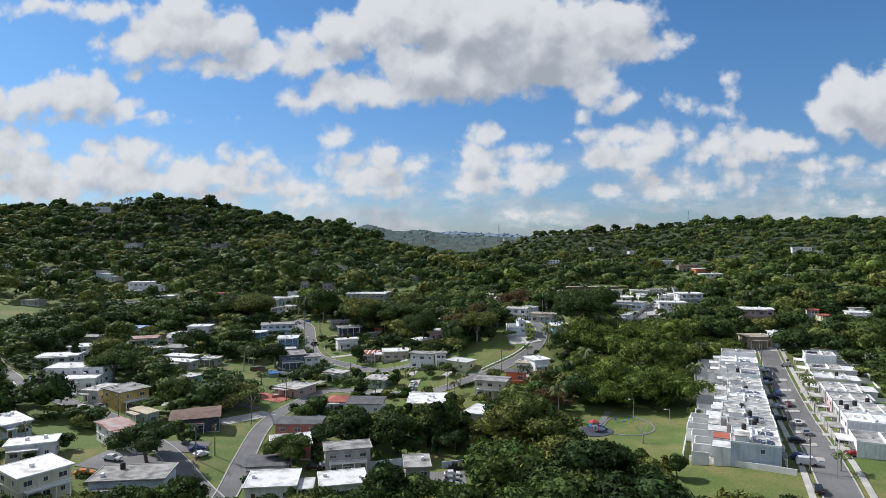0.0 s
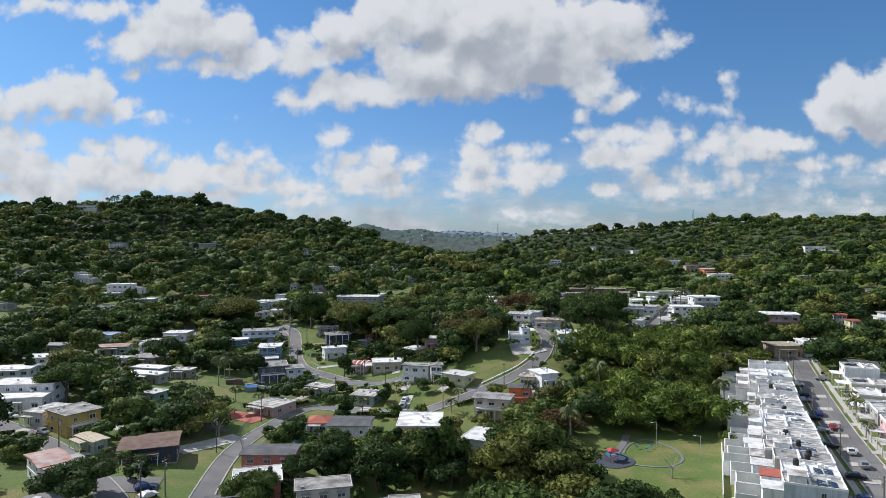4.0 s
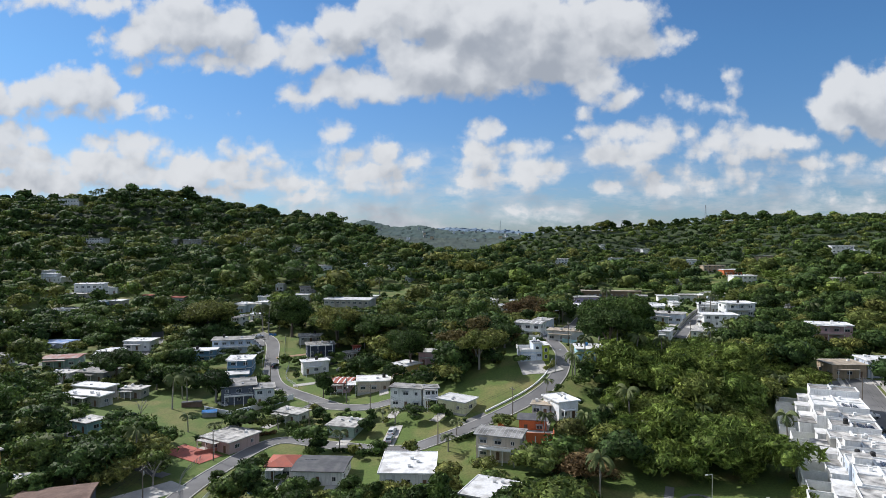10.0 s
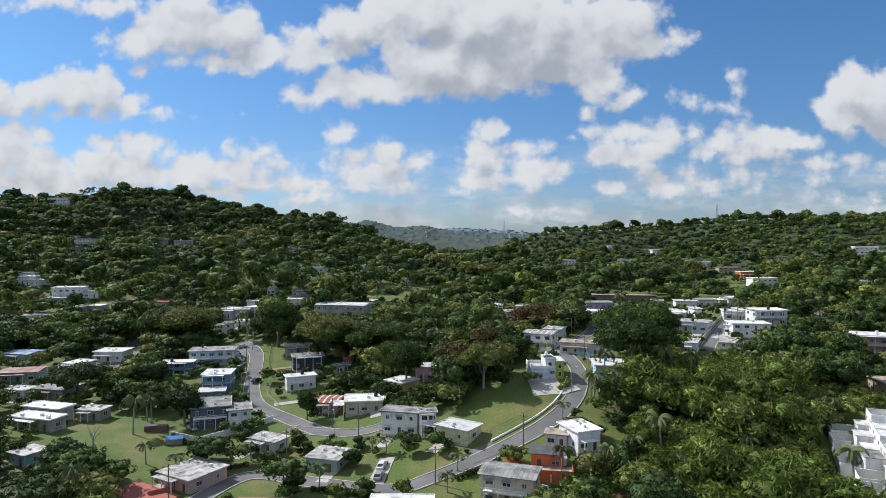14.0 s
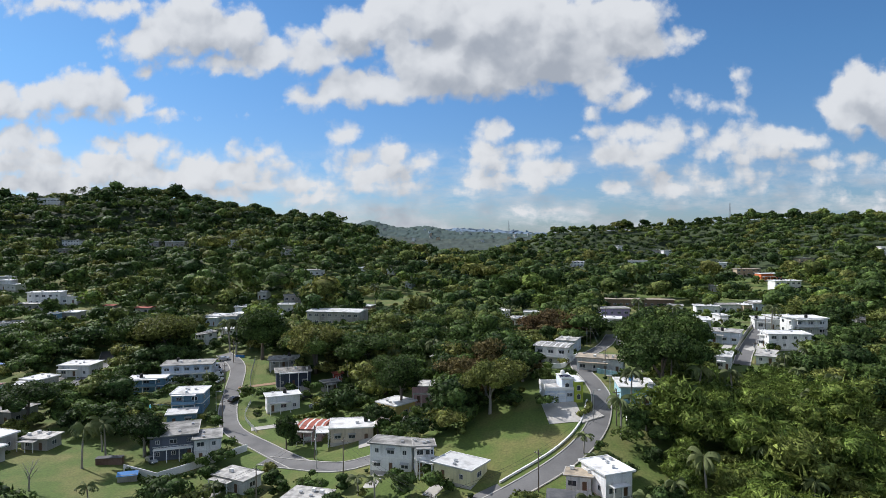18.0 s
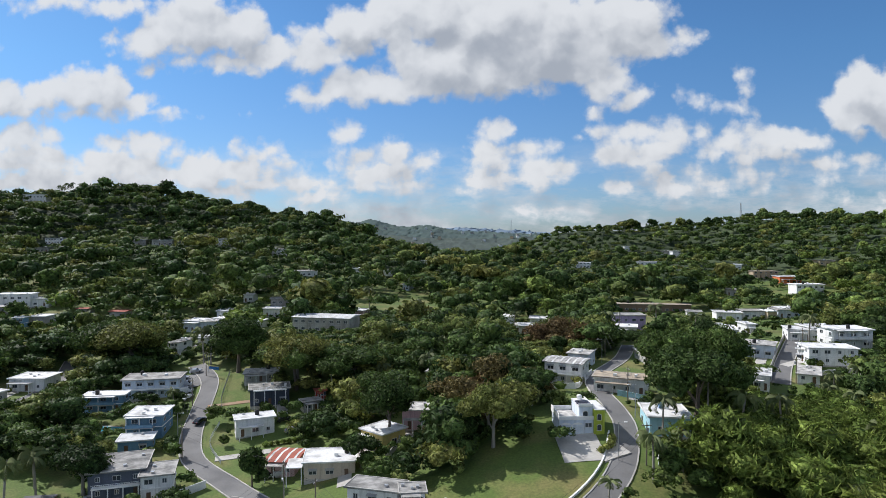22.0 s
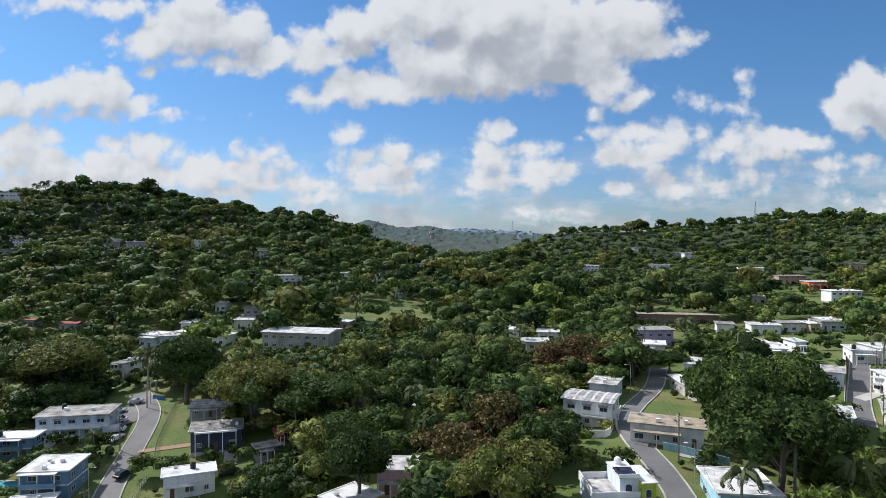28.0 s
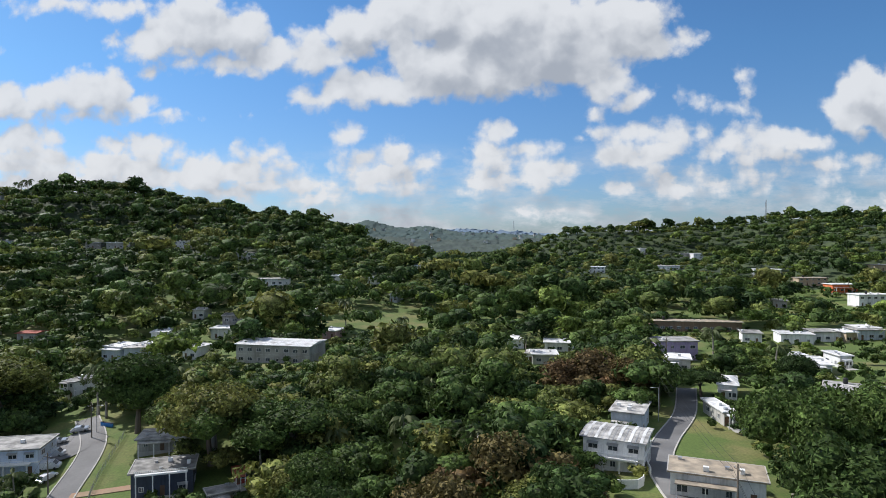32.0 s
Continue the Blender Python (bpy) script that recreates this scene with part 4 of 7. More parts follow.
house(-228.3, 688.6, 15.6, 10.7, -14, 5.2, "white", "white")
house(-274.4, 683.2, 17.5, 10.7, 13, 4.4, "concrete", "white")
house(-299.4, 691.4, 11.9, 10.7, 13, 4.4, "concrete", "white")
house(-383.4, 703.8, 21.3, 10.7, -14, 5.4, "white", "grey")
house(-375.8, 675.1, 11.5, 10.7, 8, 4.0, "concrete", "grey")
house(-126.2, 596.2, 19.4, 10.7, 14, 4.0, "white", "sheet")
house(-93.5, 625.1, 8.0, 10.7, 5, 5.2, "white", "white")
house(-73.1, 645.4, 7.0, 10.7, -14, 4.0, "white", "white")
house(-54.6, 760.0, 7.4, 10.7, 6, 4.0, "white", "white")
house(-50.5, 591.1, 5.5, 10.7, -14, 4.0, "paleblue", "white")
house(-113.1, 502.8, 11.5, 10.7, 14, 7.0, "concrete", "grey")
house(-113.1, 490.0, 10.1, 10.7, 4, 4.2, "white", "white")
house(-83.4, 535.0, 7.1, 10.7, 14, 3.4, "white", "whitehip")
house(-65.9, 496.2, 7.0, 10.7, -14, 3.4, "pink", "white")
house(-125.2, 411.0, 3.2, 6.2, -14, 5.0, "white", "grey")
house(-141.5, 458.3, 8.7, 10.7, -14, 4.2, "paleblue", "white")
house(-130.4, 464.2, 8.7, 8.2, -14, 4.0, "white", "white")
house(-191.9, 476.4, 8.9, 8.6, 4, 3.2, "concrete", "red")
house(-213.1, 479.0, 7.1, 6.5, -6, 3.2, "concrete", "red")
house(151.4, 342.5, 16.6, 10.7, -14, 7.0, "pink", "white")
house(132.0, 298.5, 12.6, 10.7, 1, 4.4, "tan", "tanflat")
house(144.1, 298.4, 10.8, 10.7, -6, 5.6, "paleblue", "white")
house(215.6, 354.8, 18.4, 10.7, -14, 4.4, "white", "white")
house(261.7, 423.4, 12.3, 10.7, -14, 5.4, "white", "white")
house(331.1, 649.0, 18.0, 10.7, -14, 6.4, "white", "white")
house(337.2, 632.0, 13.4, 10.7, -7, 4.0, "white", "white")
house(268.3, 538.4, 14.2, 10.7, -14, 3.6, "concrete", "sheet")
house(295.5, 541.4, 14.6, 10.7, -14, 4.0, "tan", "grey")
house(17.8, 247.8, 8.4, 6.6, -8, 3.4, "orange", "dark", "o")
house(26.7, 255.8, 7.2, 9.6, 24, 5.0, "white", "white")
house(21.1, 256.2, 5.9, 4.8, -13, 3.2, "white", "tanflat")
house(8.1, 234.1, 12.4, 8.4, -16, 6.2, "beige", "stripegrey", "b")
house(4.8, 208.3, 11.2, 11.8, -23, 4.4, "white", "white", "c")
house(-15.4, 225.0, 13.8, 15.2, 1, 3.6, "white", "white")
house(14.2, 480.8, 7.3, 10.3, -4, 3.6, "white", "white")
house(31.0, 471.6, 12.3, 10.7, -6, 3.6, "white", "white")
house(19.9, 450.7, 7.3, 8.5, -10, 3.2, "white", "sheet")
house(-121.0, 290.1, 8.4, 6.4, -3, 3.2, "concrete", "sheet")
house(-159.5, 309.3, 9.1, 6.6, -7, 3.0, "white", "sheet")
house(-163.0, 341.5, 7.3, 7.6, 14, 3.0, "white", "white")
house(121.8, 398.8, 10.0, 10.7, -14, 4.0, "white", "white")
house(109.7, 366.9, 3.2, 9.1, -60, 4.0, "white", "white")
house(100.8, 349.2, 6.6, 15.2, -27, 2.6, "white", "sheet")
house(104.6, 434.0, 4.3, 6.2, 4, 3.2, "white", "white")
house(101.5, 415.9, 7.2, 10.7, -14, 3.2, "white", "white")
house(113.8, 426.9, 4.5, 9.4, 4, 4.0, "white", "white")
house(149.3, 486.8, 5.3, 9.9, 3, 4.0, "tan", "white")
house(159.8, 492.1, 12.0, 10.7, 3, 4.0, "paleblue", "grey")
house(-140.6, 454.0, 7.7, 10.1, -14, 4.0, "paleblue", "white")
house(-134.5, 457.1, 8.3, 10.7, 14, 4.2, "paleblue", "sheet")
house(-109.6, 455.3, 6.7, 10.7, -14, 4.2, "white", "white")
house(-125.4, 407.4, 4.8, 9.1, -14, 5.2, "white", "grey")
house(-136.9, 480.8, 7.3, 10.7, 14, 4.2, "white", "white")
house(-137.4, 520.8, 6.3, 10.7, 3, 4.0, "white", "white")
house(22.6, 448.2, 9.6, 10.7, -1, 3.4, "concrete", "white")
house(-0.6, 357.0, 3.2, 4.9, -22, 3.2, "white", "white")
house(-16.2, 360.2, 3.2, 3.8, -15, 3.2, "concrete", "sheet")
house(-263.9, 354.2, 11.5, 10.7, 14, 4.2, "red", "grey")
house(-261.5, 394.0, 12.4, 10.7, 14, 5.2, "paleblue", "grey")
house(-248.1, 393.0, 18.7, 10.7, 1, 4.0, "white", "white")
house(-484, 815, 26.0, 10.0, 4, 9.0, "white", "sheet")
house(-370.9, 500.5, 17.1, 10.7, -14, 5.2, "white", "white")
house(-294.3, 506.8, 16.4, 10.7, -14, 3.4, "white", "white")
# scattered houses on the farther slopes
house(-258.4, 473.4, 16.0, 9.0, 7, 3.2, "concrete", "sheet")
house(-226.6, 448.3, 5.6, 6.0, 10, 5.4, "blue", "white")
house(-199.6, 323.4, 13.0, 9.0, -6, 3.2, "concrete", "grey")
house(-122.4, 426.7, 7.6, 6.0, 3, 3.0, "white", "white")
house(-333.1, 470.5, 12.4, 8.7, 3, 3.2, "white", "sheet")
house(-298.3, 419.7, 13.3, 9.0, 0, 3.2, "concrete", "grey")
house(-344.6, 509.5, 16.0, 9.0, -7, 3.2, "grey", "grey")
house(-308.2, 519.2, 10.4, 7.3, 11, 3.4, "white", "white")
house(178.1, 425.9, 7.9, 6.0, -7, 3.2, "concrete", "grey")
house(186.0, 352.6, 5.4, 6.0, -4, 5.6, "white", "red")
house(184.8, 340.3, 5.0, 6.0, -1, 5.4, "lemon", "red")
house(220.6, 370.9, 6.7, 6.0, 4, 4.0, "white", "grey")
house(269.3, 453.9, 13.6, 9.0, -4, 3.2, "concrete", "grey")

# the row of joined white houses and the houses across the street
ROW_DIR = Vector((0.358, 0.934))
ROW_TURN = math.degrees(math.atan2(-ROW_DIR.x, ROW_DIR.y)) + 90  # their fronts look over the street


def row_house(k, ox, oy, side):
    """One unit of a row: front at the street, a walled yard behind."""
    rng = random.Random(40 + k + side * 50)
    w, d, h = (6.9, 12.0 + rng.uniform(-1.5, 1.5), 5.6 + rng.uniform(-0.9, 0.7)) if side > 0 else (10.6, 11.0 + rng.uniform(-1, 1.5), rng.choice((3.3, 3.5, 5.6)))
    n = Vector((ROW_DIR.y, -ROW_DIR.x)) * side
    cx, cy = ox - n.x * d / 2, oy - n.y * d / 2
    zf = float(gz(ox, oy)) + 0.3
    turn = math.degrees(math.atan2(n.y, n.x)) + 90
    HOUSES.append((cx, cy, w / 2, d / 2 + 2, turn, zf, h))
    own = thing("row_house", pose(cx, cy, zf, 0, 0, turn), "white joined two-storey house with flat painted roof beside the street", "house", "row houses along the street")
    part("wall", Shape().box(-w / 2 + 0.03, w / 2 - 0.03, -d / 2, d / 2, -3.5, h), WALLS["paleblue" if k == 0 else rng.choice(("white", "white", "paleblue", "white", "concrete") if side > 0 else ("white", "pink", "cream", "white", "concrete"))], own)
    rf = part("roof", Shape().box(-w / 2 + 0.1, w / 2 - 0.1, -d / 2 + 0.1, d / 2 - 0.1, h + 0.002, h + 0.10), ROOFS[rng.choice(("white", "sheet", "sheet", "white", "grey", "sheet"))], own)
    e = Shape()
    e.box(-w / 2 + 0.02, w / 2 - 0.02, -d / 2 - 0.1, -d / 2 + 0.12, h - 0.1, h + 0.5).box(-w / 2 + 0.02, w / 2 - 0.02, d / 2 - 0.12, d / 2 + 0.02, h - 0.1, h + 0.4)
    e.box(-w / 2 + 0.02, -w / 2 + 0.2, -d / 2 + 0.12, d / 2 - 0.12, h + 0.004, h + 0.45).box(w / 2 - 0.2, w / 2 - 0.02, -d / 2 + 0.12, d / 2 - 0.12, h + 0.004, h + 0.45)
    part("parapet", e, TRIM, own)
    reach = 1.4 if side > 0 else 3.4
    part("carport_roof", Shape().box(-w / 2 + 0.2, w * 0.12, -d / 2 - reach, -d / 2 - 0.11, 2.5, 2.7), ROOFS[rng.choice(("white", "sheet", "grey"))], own)
    for px in (-w / 2 + 0.4, w * 0.12 - 0.2):
        part("post", Shape().box(px - 0.12, px + 0.12, -d / 2 - reach + 0.1, -d / 2 - reach + 0.34, -2.0, 2.498), TRIM, own)
    back_h, wing = rng.uniform(2.8, 3.6), rng.uniform(2.8, 4.5)
    part("rear_wing", Shape().box(-w / 2 + 0.1, w / 2 - 1.8, d / 2 + 0.025, d / 2 + wing, -3.5, back_h), WALLS["white"], own)
    part("rear_roof", Shape().box(-w / 2 + 0.06, w / 2 - 1.5, d / 2 + 0.03, d / 2 + wing + 0.3, back_h + 0.002, back_h + 0.18), ROOFS["red" if k == 1 and side > 0 else rng.choice(("white", "sheet", "white", "grey"))], own)
    part("yard_wall", Shape().box(-w / 2 + 0.05, -w / 2 + 0.22, d / 2 + 4.9, d / 2 + 9, -4, 1.6).box(w / 2 - 0.22, w / 2 - 0.05, d / 2 + 0.03, d / 2 + 9, -4, 1.6).box(-w / 2 + 0.23, w / 2 - 0.23, d / 2 + 8.82, d / 2 + 9, -4, 1.6), TRIM, own)
    for z in (1.5, 4.4) if h > 4.5 else (1.5,):
        for px in (-w * 0.28, w * 0.28):
            place_window(own, "wide", px, -d / 2, z, 0)
            if z > 3:
                place_window(own, "small", px, d / 2, z, math.pi)
    if k % 20 in (0, 11):
        place_window(own, "small", w / 2 - 0.03, 1.5, h - 1.4, math.pi / 2), place_window(own, "small", -w / 2 + 0.03, -1.5, h - 1.4, -math.pi / 2)
    for i in range(rng.randint(2, 5)):
        me = rng.choice((VENT_ME, AC_ME, VENT_ME, AC_ME, VENT_ME, AC_ME, VENT_ME, AC_ME, VENT_ME, TANK_DARK_ME)) if k or i else TANK_ME
        part_at(me.name.split(".")[0], me, rf, rng.uniform(-w * 0.4, w * 0.4), rng.uniform(-4, 4), h + 0.102)
    if rng.random() < 0.45:
        for i in range(6):
            part_at("solar_panel", SOLAR_ME, rf, -2.2 + (i % 3) * 1.15, -3.4 + (i // 3) * 1.9, h + 0.105)
    part("roof_strip", Shape().box(-w * 0.44, w * 0.44, 0.6, 1.0, h + 0.102, h + 0.7), WALLS["white"], rf)
    if rng.random() < 0.3 and side > 0:
        part("roof_room", Shape().box(-w * 0.4, w * 0.1, 1.4, 4.6, h + 0.102, h + 1.7), WALLS["white"], rf)
        part("room_roof", Shape().box(-w * 0.44, w * 0.14, 1.2, 4.8, h + 1.702, h + 1.84), ROOFS["sheet"], rf)


for k in range(17):
    row_house(k, 76.2 + ROW_DIR.x * (7.0 * k - 1.6), 158.7 + ROW_DIR.y * (7.0 * k - 1.6), 1)
for k in range(9):
    row_house(k + 20, 98 + ROW_DIR.x * 12.5 * k, 166 + ROW_DIR.y * 12.5 * k, -1)

# the pale blue villa with two garages and a lime bay
def garage_villa(x, y, turn):
    z = float(gz(x, y)) - 0.3
    HOUSES.append((x, y, 6.5, 5.5, turn, z, 7.0))
    own = thing("villa", pose(x, y, z, 0, 0, turn), "pale grey-blue villa with two arched garage doors and a lime bay", "house", "houses of the valley")
    wall, lime = WALLS["paleblue"], WALLS["lime"]
    part("wall", Shape().box(-6, 2.9, -4.5, 4.5, -3, 3.4).box(-0.6, 2.9, -3.6, 4.5, 3.4, 6.4), wall, own)
    part("bay", Shape().box(2.905, 5.6, -5.2, 3.5, -3, 6.0), lime, own, "lime green rendered bay")
    part("roof", Shape().box(-0.8, 3.0, -3.9, 4.7, 6.402, 6.6).box(3.004, 5.9, -5.5, 3.7, 6.004, 6.2), ROOFS["white"], own)
    part("terrace", Shape().box(-6.0, -0.62, -4.5, 4.5, 3.404, 3.5), ROOFS["sheet"], own)
    for a in ((-6.2, 2.9, -4.7, -4.503, 3.3, 4.3), (-6.2, -6.003, -4.5, 4.7, 3.3, 4.9), (-6.0, -0.62, 4.503, 4.7, 3.3, 4.6), (-0.9, 3.0, -4.0, -3.8, 6.604, 7.3), (2.8, 3.0, -3.8, 4.7, 6.604, 7.0)):
        part("parapet", Shape().box(*a), TRIM, own)
    for px in (-4.3, -1.2):
        arch = Shape()
        n = 8
        rim = [(px + 1.45 * math.cos(math.pi * i / n), -4.53, 2.0 + 0.62 * math.sin(math.pi * i / n)) for i in range(n + 1)]
        arch.poly((px - 1.45, -4.53, 0.02), (px + 1.45, -4.53, 0.02), *rim)
        g = part("garage_door", arch, TRIM, own)
        for i in range(8):
            part("door_slat", Shape().box(px - 1.3, px + 1.3, -4.57, -4.535, 0.1 + i * 0.25, 0.31 + i * 0.25), WALLS["paleblue"], g)
    for px, py, pz, r in ((1.0, -3.64, 4.4, 0.75), (4.2, -5.24, 1.4, 0.62), (4.2, -5.24, 4.1, 0.62)):
        n = 8
        ring = [(px + r * math.cos(math.pi * i / n), py, pz + 0.5 + r * 0.7 * math.sin(math.pi * i / n)) for i in range(n + 1)]
        f = part("window", Shape().poly((px - r, py, pz - 0.8), (px + r, py, pz - 0.8), *ring), FRAME, own)
        inner = [(px + (q[0] - px) * 0.8, py - 0.02, pz + (q[2] - pz) * 0.86) for q in ring]
        part("pane", Shape().poly((px - r * 0.8, py - 0.02, pz - 0.68), (px + r * 0.8, py - 0.02, pz - 0.68), *inner), GLASS, f)
    place_window(own, "wide", 1.6, -4.5, 1.9, 0), place_window(own, "small", 5.6, -1, 4.2, math.pi / 2), place_window(own, "wide", 5.6, -1, 1.4, math.pi / 2)
    for i in range(10):
        part_at("solar_panel", SOLAR_ME, own, -0.2 + (i % 5) * 0.62, -2.4 + (i // 5) * 2.2, 6.602, 0.0)
    part("water_tank", Shape().tube([(1.2, 3.4, 6.602, 0.7), (1.2, 3.4, 7.6, 0.7), (1.2, 3.4, 7.9, 0.4)], 12), TRIM, own)
    return own


garage_villa(22.4, 295.0, 6).scale = (0.86, 0.86, 0.86)
DRIVE = pad("driveway", "pale concrete driveway before the garages", 21.5, 286.5, 12, 9, 95, CONCRETE, 0.14, "driveway")
pad("driveway", "pale concrete apron beside the road", 27.5, 284.0, 7, 5, 30, CONCRETE, 0.19, "driveway")
pad("patio", "red painted patio beside the house", -77, 238.5, 15, 8, -25, PATIO, 0.16, "patio")
pad("car_park", "dark asphalt car park with a straight edge", -84, 155, 26, 12, -8, ASPHALT, 0.14, "car park")
pad("car_park", "dark asphalt car park at the end of a street", -102, 366, 12, 15, -20, ASPHALT, 0.12, "car park")
pad("car_park", "dark asphalt yard beside a grey building", -8, 162, 14, 18, 5, ASPHALT, 0.14, "car park")
pad("car_park", "worn asphalt yard before the brown-roofed house", -80, 171, 14, 10, 15, ASPHALT, 0.15, "car park")
pad("driveway", "asphalt turning beside a yellow house", 2, 254, 8, 6, 30, ASPHALT, 0.17, "driveway")
pad("footpath", "strip of bare red earth across the grass", -80, 346, 13, 2.0, 15, EARTH, 0.15, "path")
pad("driveway", "pale concrete drive to the white house", -62, 311, 14, 2.8, 20, CONCRETE, 0.15, "driveway")
pad("driveway", "pale concrete drive with parked cars", -23, 251, 14, 4, 85, CONCRETE, 0.18, "driveway")
pad("driveway", "grey concrete drive with weathered slabs", -76, 208, 22, 7, 60, CONCRETE, 0.13, "driveway")
for k in range(8):
    pad("driveway", "pale concrete drive from the street", 84.5 + ROW_DIR.x * 13 * k + 0.9, 160 + ROW_DIR.y * 13 * k, 4.2, 3, -21, CONCRETE, 0.24, "driveway")
    pad("driveway", "pale concrete drive from the street", 96.0 + ROW_DIR.x * 13 * k, 168 + ROW_DIR.y * 13 * k, 4.6, 3, -21, CONCRETE, 0.24, "driveway")

# ---- trees ----
def leaf_cloud(rng, lobes, n, size, droop=0.0, loose=0.45, thin=1.0):
    """Pointed leaf sprays over the outside of a crown of lobes."""
    w = np.array([r ** 2 for *_, r in lobes])
    pick = rng.choice(len(lobes), n, p=w / w.sum())
    L = np.array(lobes)[pick]
    d = rng.normal(size=(n, 3))
    d[:, 2] = np.abs(d[:, 2]) * 0.9 - 0.25
    d /= np.linalg.norm(d, axis=1, keepdims=True)
    c = L[:, :3] + d * L[:, 3:4] * rng.uniform(0.72, 1.10, (n, 1)) * np.array([1, 1, 0.85])
    nrm = d + rng.normal(size=(n, 3)) * loose
    nrm /= np.linalg.norm(nrm, axis=1, keepdims=True)
    a = np.cross(nrm, rng.normal(size=(n, 3)))
    a /= np.linalg.norm(a, axis=1, keepdims=True) + 1e-9
    b = np.cross(nrm, a)
    s = size * rng.uniform(0.6, 1.3, (n, 1))
    b = b * s * thin * rng.uniform(0.5, 0.9, (n, 1))
    b[:, 2] -= droop * s[:, 0]
    a = a * s / math.sqrt(thin)
    v = np.stack([c - a * 0.9 - b * 0.7, c + a * 1.1 - b * 0.3, c - a * 0.1 + b * 1.2], 1)
    return v.reshape(-1, 3), np.arange(3 * n).reshape(n, 3)


def core_blobs(lobes, shrink=0.80):
    vs, fs, k = [], [], 0
    for x, y, z, r in lobes:
        r *= shrink
        rings = []
        for e in (-0.75, -0.1, 0.6):
            q = math.sqrt(1 - e * e) * r
            rings.append([(x + q * math.cos(a), y + q * math.sin(a), z + e * r * 0.85) for a in np.arange(6) * math.pi / 3])
        vs += [p for ring in rings for p in ring] + [(x, y, z + 0.85 * r)]
        for t in range(2):
            fs += [(k + t * 6 + i, k + t * 6 + (i + 1) % 6, k + t * 6 + 6 + (i + 1) % 6, k + t * 6 + 6 + i) for i in range(6)]
        fs += [(k + 12 + i, k + 12 + i + 1, k + 12 + (i + 2) % 6, k + 18) for i in (0, 2, 4)]
        k += 19
    vs = np.array(vs)
    return vs + np.random.default_rng(len(vs)).normal(size=vs.shape) * 0.018, np.array(fs)


def crown_lobes(rng, shape):
    """Lobes of a crown of unit height, its foot at z = 0.25."""
    out = []
    if shape == "column":
        for i in range(6):
            z = 0.22 + 0.13 * i
            out.append((rng.normal() * 0.02, rng.normal() * 0.02, z, 0.17 - 0.012 * i))
        return out
    if shape == "spread":
        for i in range(9):
            a = i * 2.4 + rng.uniform(0, 0.6)
            q = 0.42 * math.sqrt((i + 0.5) / 9)
            out.append((q * math.cos(a), q * math.sin(a), 0.72 - 0.30 * q + rng.normal() * 0.03, rng.uniform(0.17, 0.23)))
        return out
    for i in range(7):
        a = i * 2.4 + rng.uniform(0, 0.8)
        q = 0.26 * math.sqrt((i + 0.3) / 7)
        out.append((q * math.cos(a), q * math.sin(a), 0.78 - 0.55 * q - rng.uniform(0, 0.25) * (i > 2), rng.uniform(0.18, 0.26)))
    return out


def tree_proto(seed, shape, n, size, core=9, droop=0.0, loose=0.4, thin=1.0, solid=0.92):
    """Vertices, the triangles of the leaf sprays, and the quads of the dense inside."""
    rng = np.random.default_rng(seed)
    lobes = crown_lobes(rng, shape)
    v, f = leaf_cloud(rng, lobes, n, size, droop, loose, thin)
    if core == 1:
        top = np.mean([q[:3] for q in lobes], axis=0)
        lobes = [(*top[:2], top[2] - 0.08, 0.40 if shape == "spread" else 0.34)]
    cv, cf = core_blobs(lobes[:core], solid)
    return np.concatenate([v, cv]), f, cf + len(v)


def trunk_mesh(seed, material):
    rng = random.Random(seed)
    s = Shape()
    lean = rng.uniform(-0.03, 0.03)
    s.tube([(0, 0, -0.08, 0.045), (0, 0, 0.02, 0.032), (lean, lean, 0.25, 0.024), (lean * 2, lean, 0.6, 0.012)], 7)
    for i in range(4):
        a = i * 1.6 + rng.random()
        q = rng.uniform(0.16, 0.26)
        s.tube([(lean, lean, 0.24 + 0.05 * i, 0.014), (q * 0.5 * math.cos(a), q * 0.5 * math.sin(a), 0.42 + 0.04 * i, 0.010), (q * math.cos(a), q * math.sin(a), 0.62 + 0.04 * i, 0.005)], 5)
    return s.mesh("trunk", material)


SHAPES = ("round", "round", "spread", "round", "spread", "column")
NEAR_CROWNS = {}
for name, material, size in (("green", LEAF, 0.039), ("light", LEAF_LIGHT, 0.038), ("brown", LEAF_BROWN, 0.033), ("big", LEAF, 0.022)):
    NEAR_CROWNS[name] = []
    for i, shape in enumerate(SHAPES if name == "green" else ("spread", "round", "spread") if name == "big" else SHAPES[:4]):
        rng = np.random.default_rng(100 + i)
        lobes = crown_lobes(rng, shape)
        v, f = leaf_cloud(rng, lobes, {"brown": 1300, "big": 5200}.get(name, 1350), size, 0.25 if name == "light" else 0.0, 0.6, 0.45 if name == "light" else 1.0)
        cv, cf = core_blobs(lobes, {"brown": 0.5, "light": 0.70}.get(name, 0.82))
        me = grid_mesh("crown", np.concatenate([v, cv]), cf + len(v), material, np.zeros(len(v) + len(cv)), f)
        me.materials.append(INNER[material.name])
        idx = np.zeros(len(me.polygons), np.int32)
        idx[len(f):] = 1
        me.polygons.foreach_set("material_index", idx)
        NEAR_CROWNS[name].append(me)
TRUNKS = [trunk_mesh(i, BARK) for i in range(3)] + [trunk_mesh(9, PALE_BARK)]
MID = [tree_proto(200 + i, s, 440, 0.048, 5, 0.0, 0.6, 1.0, 0.88) for i, s in enumerate(SHAPES[:5])]
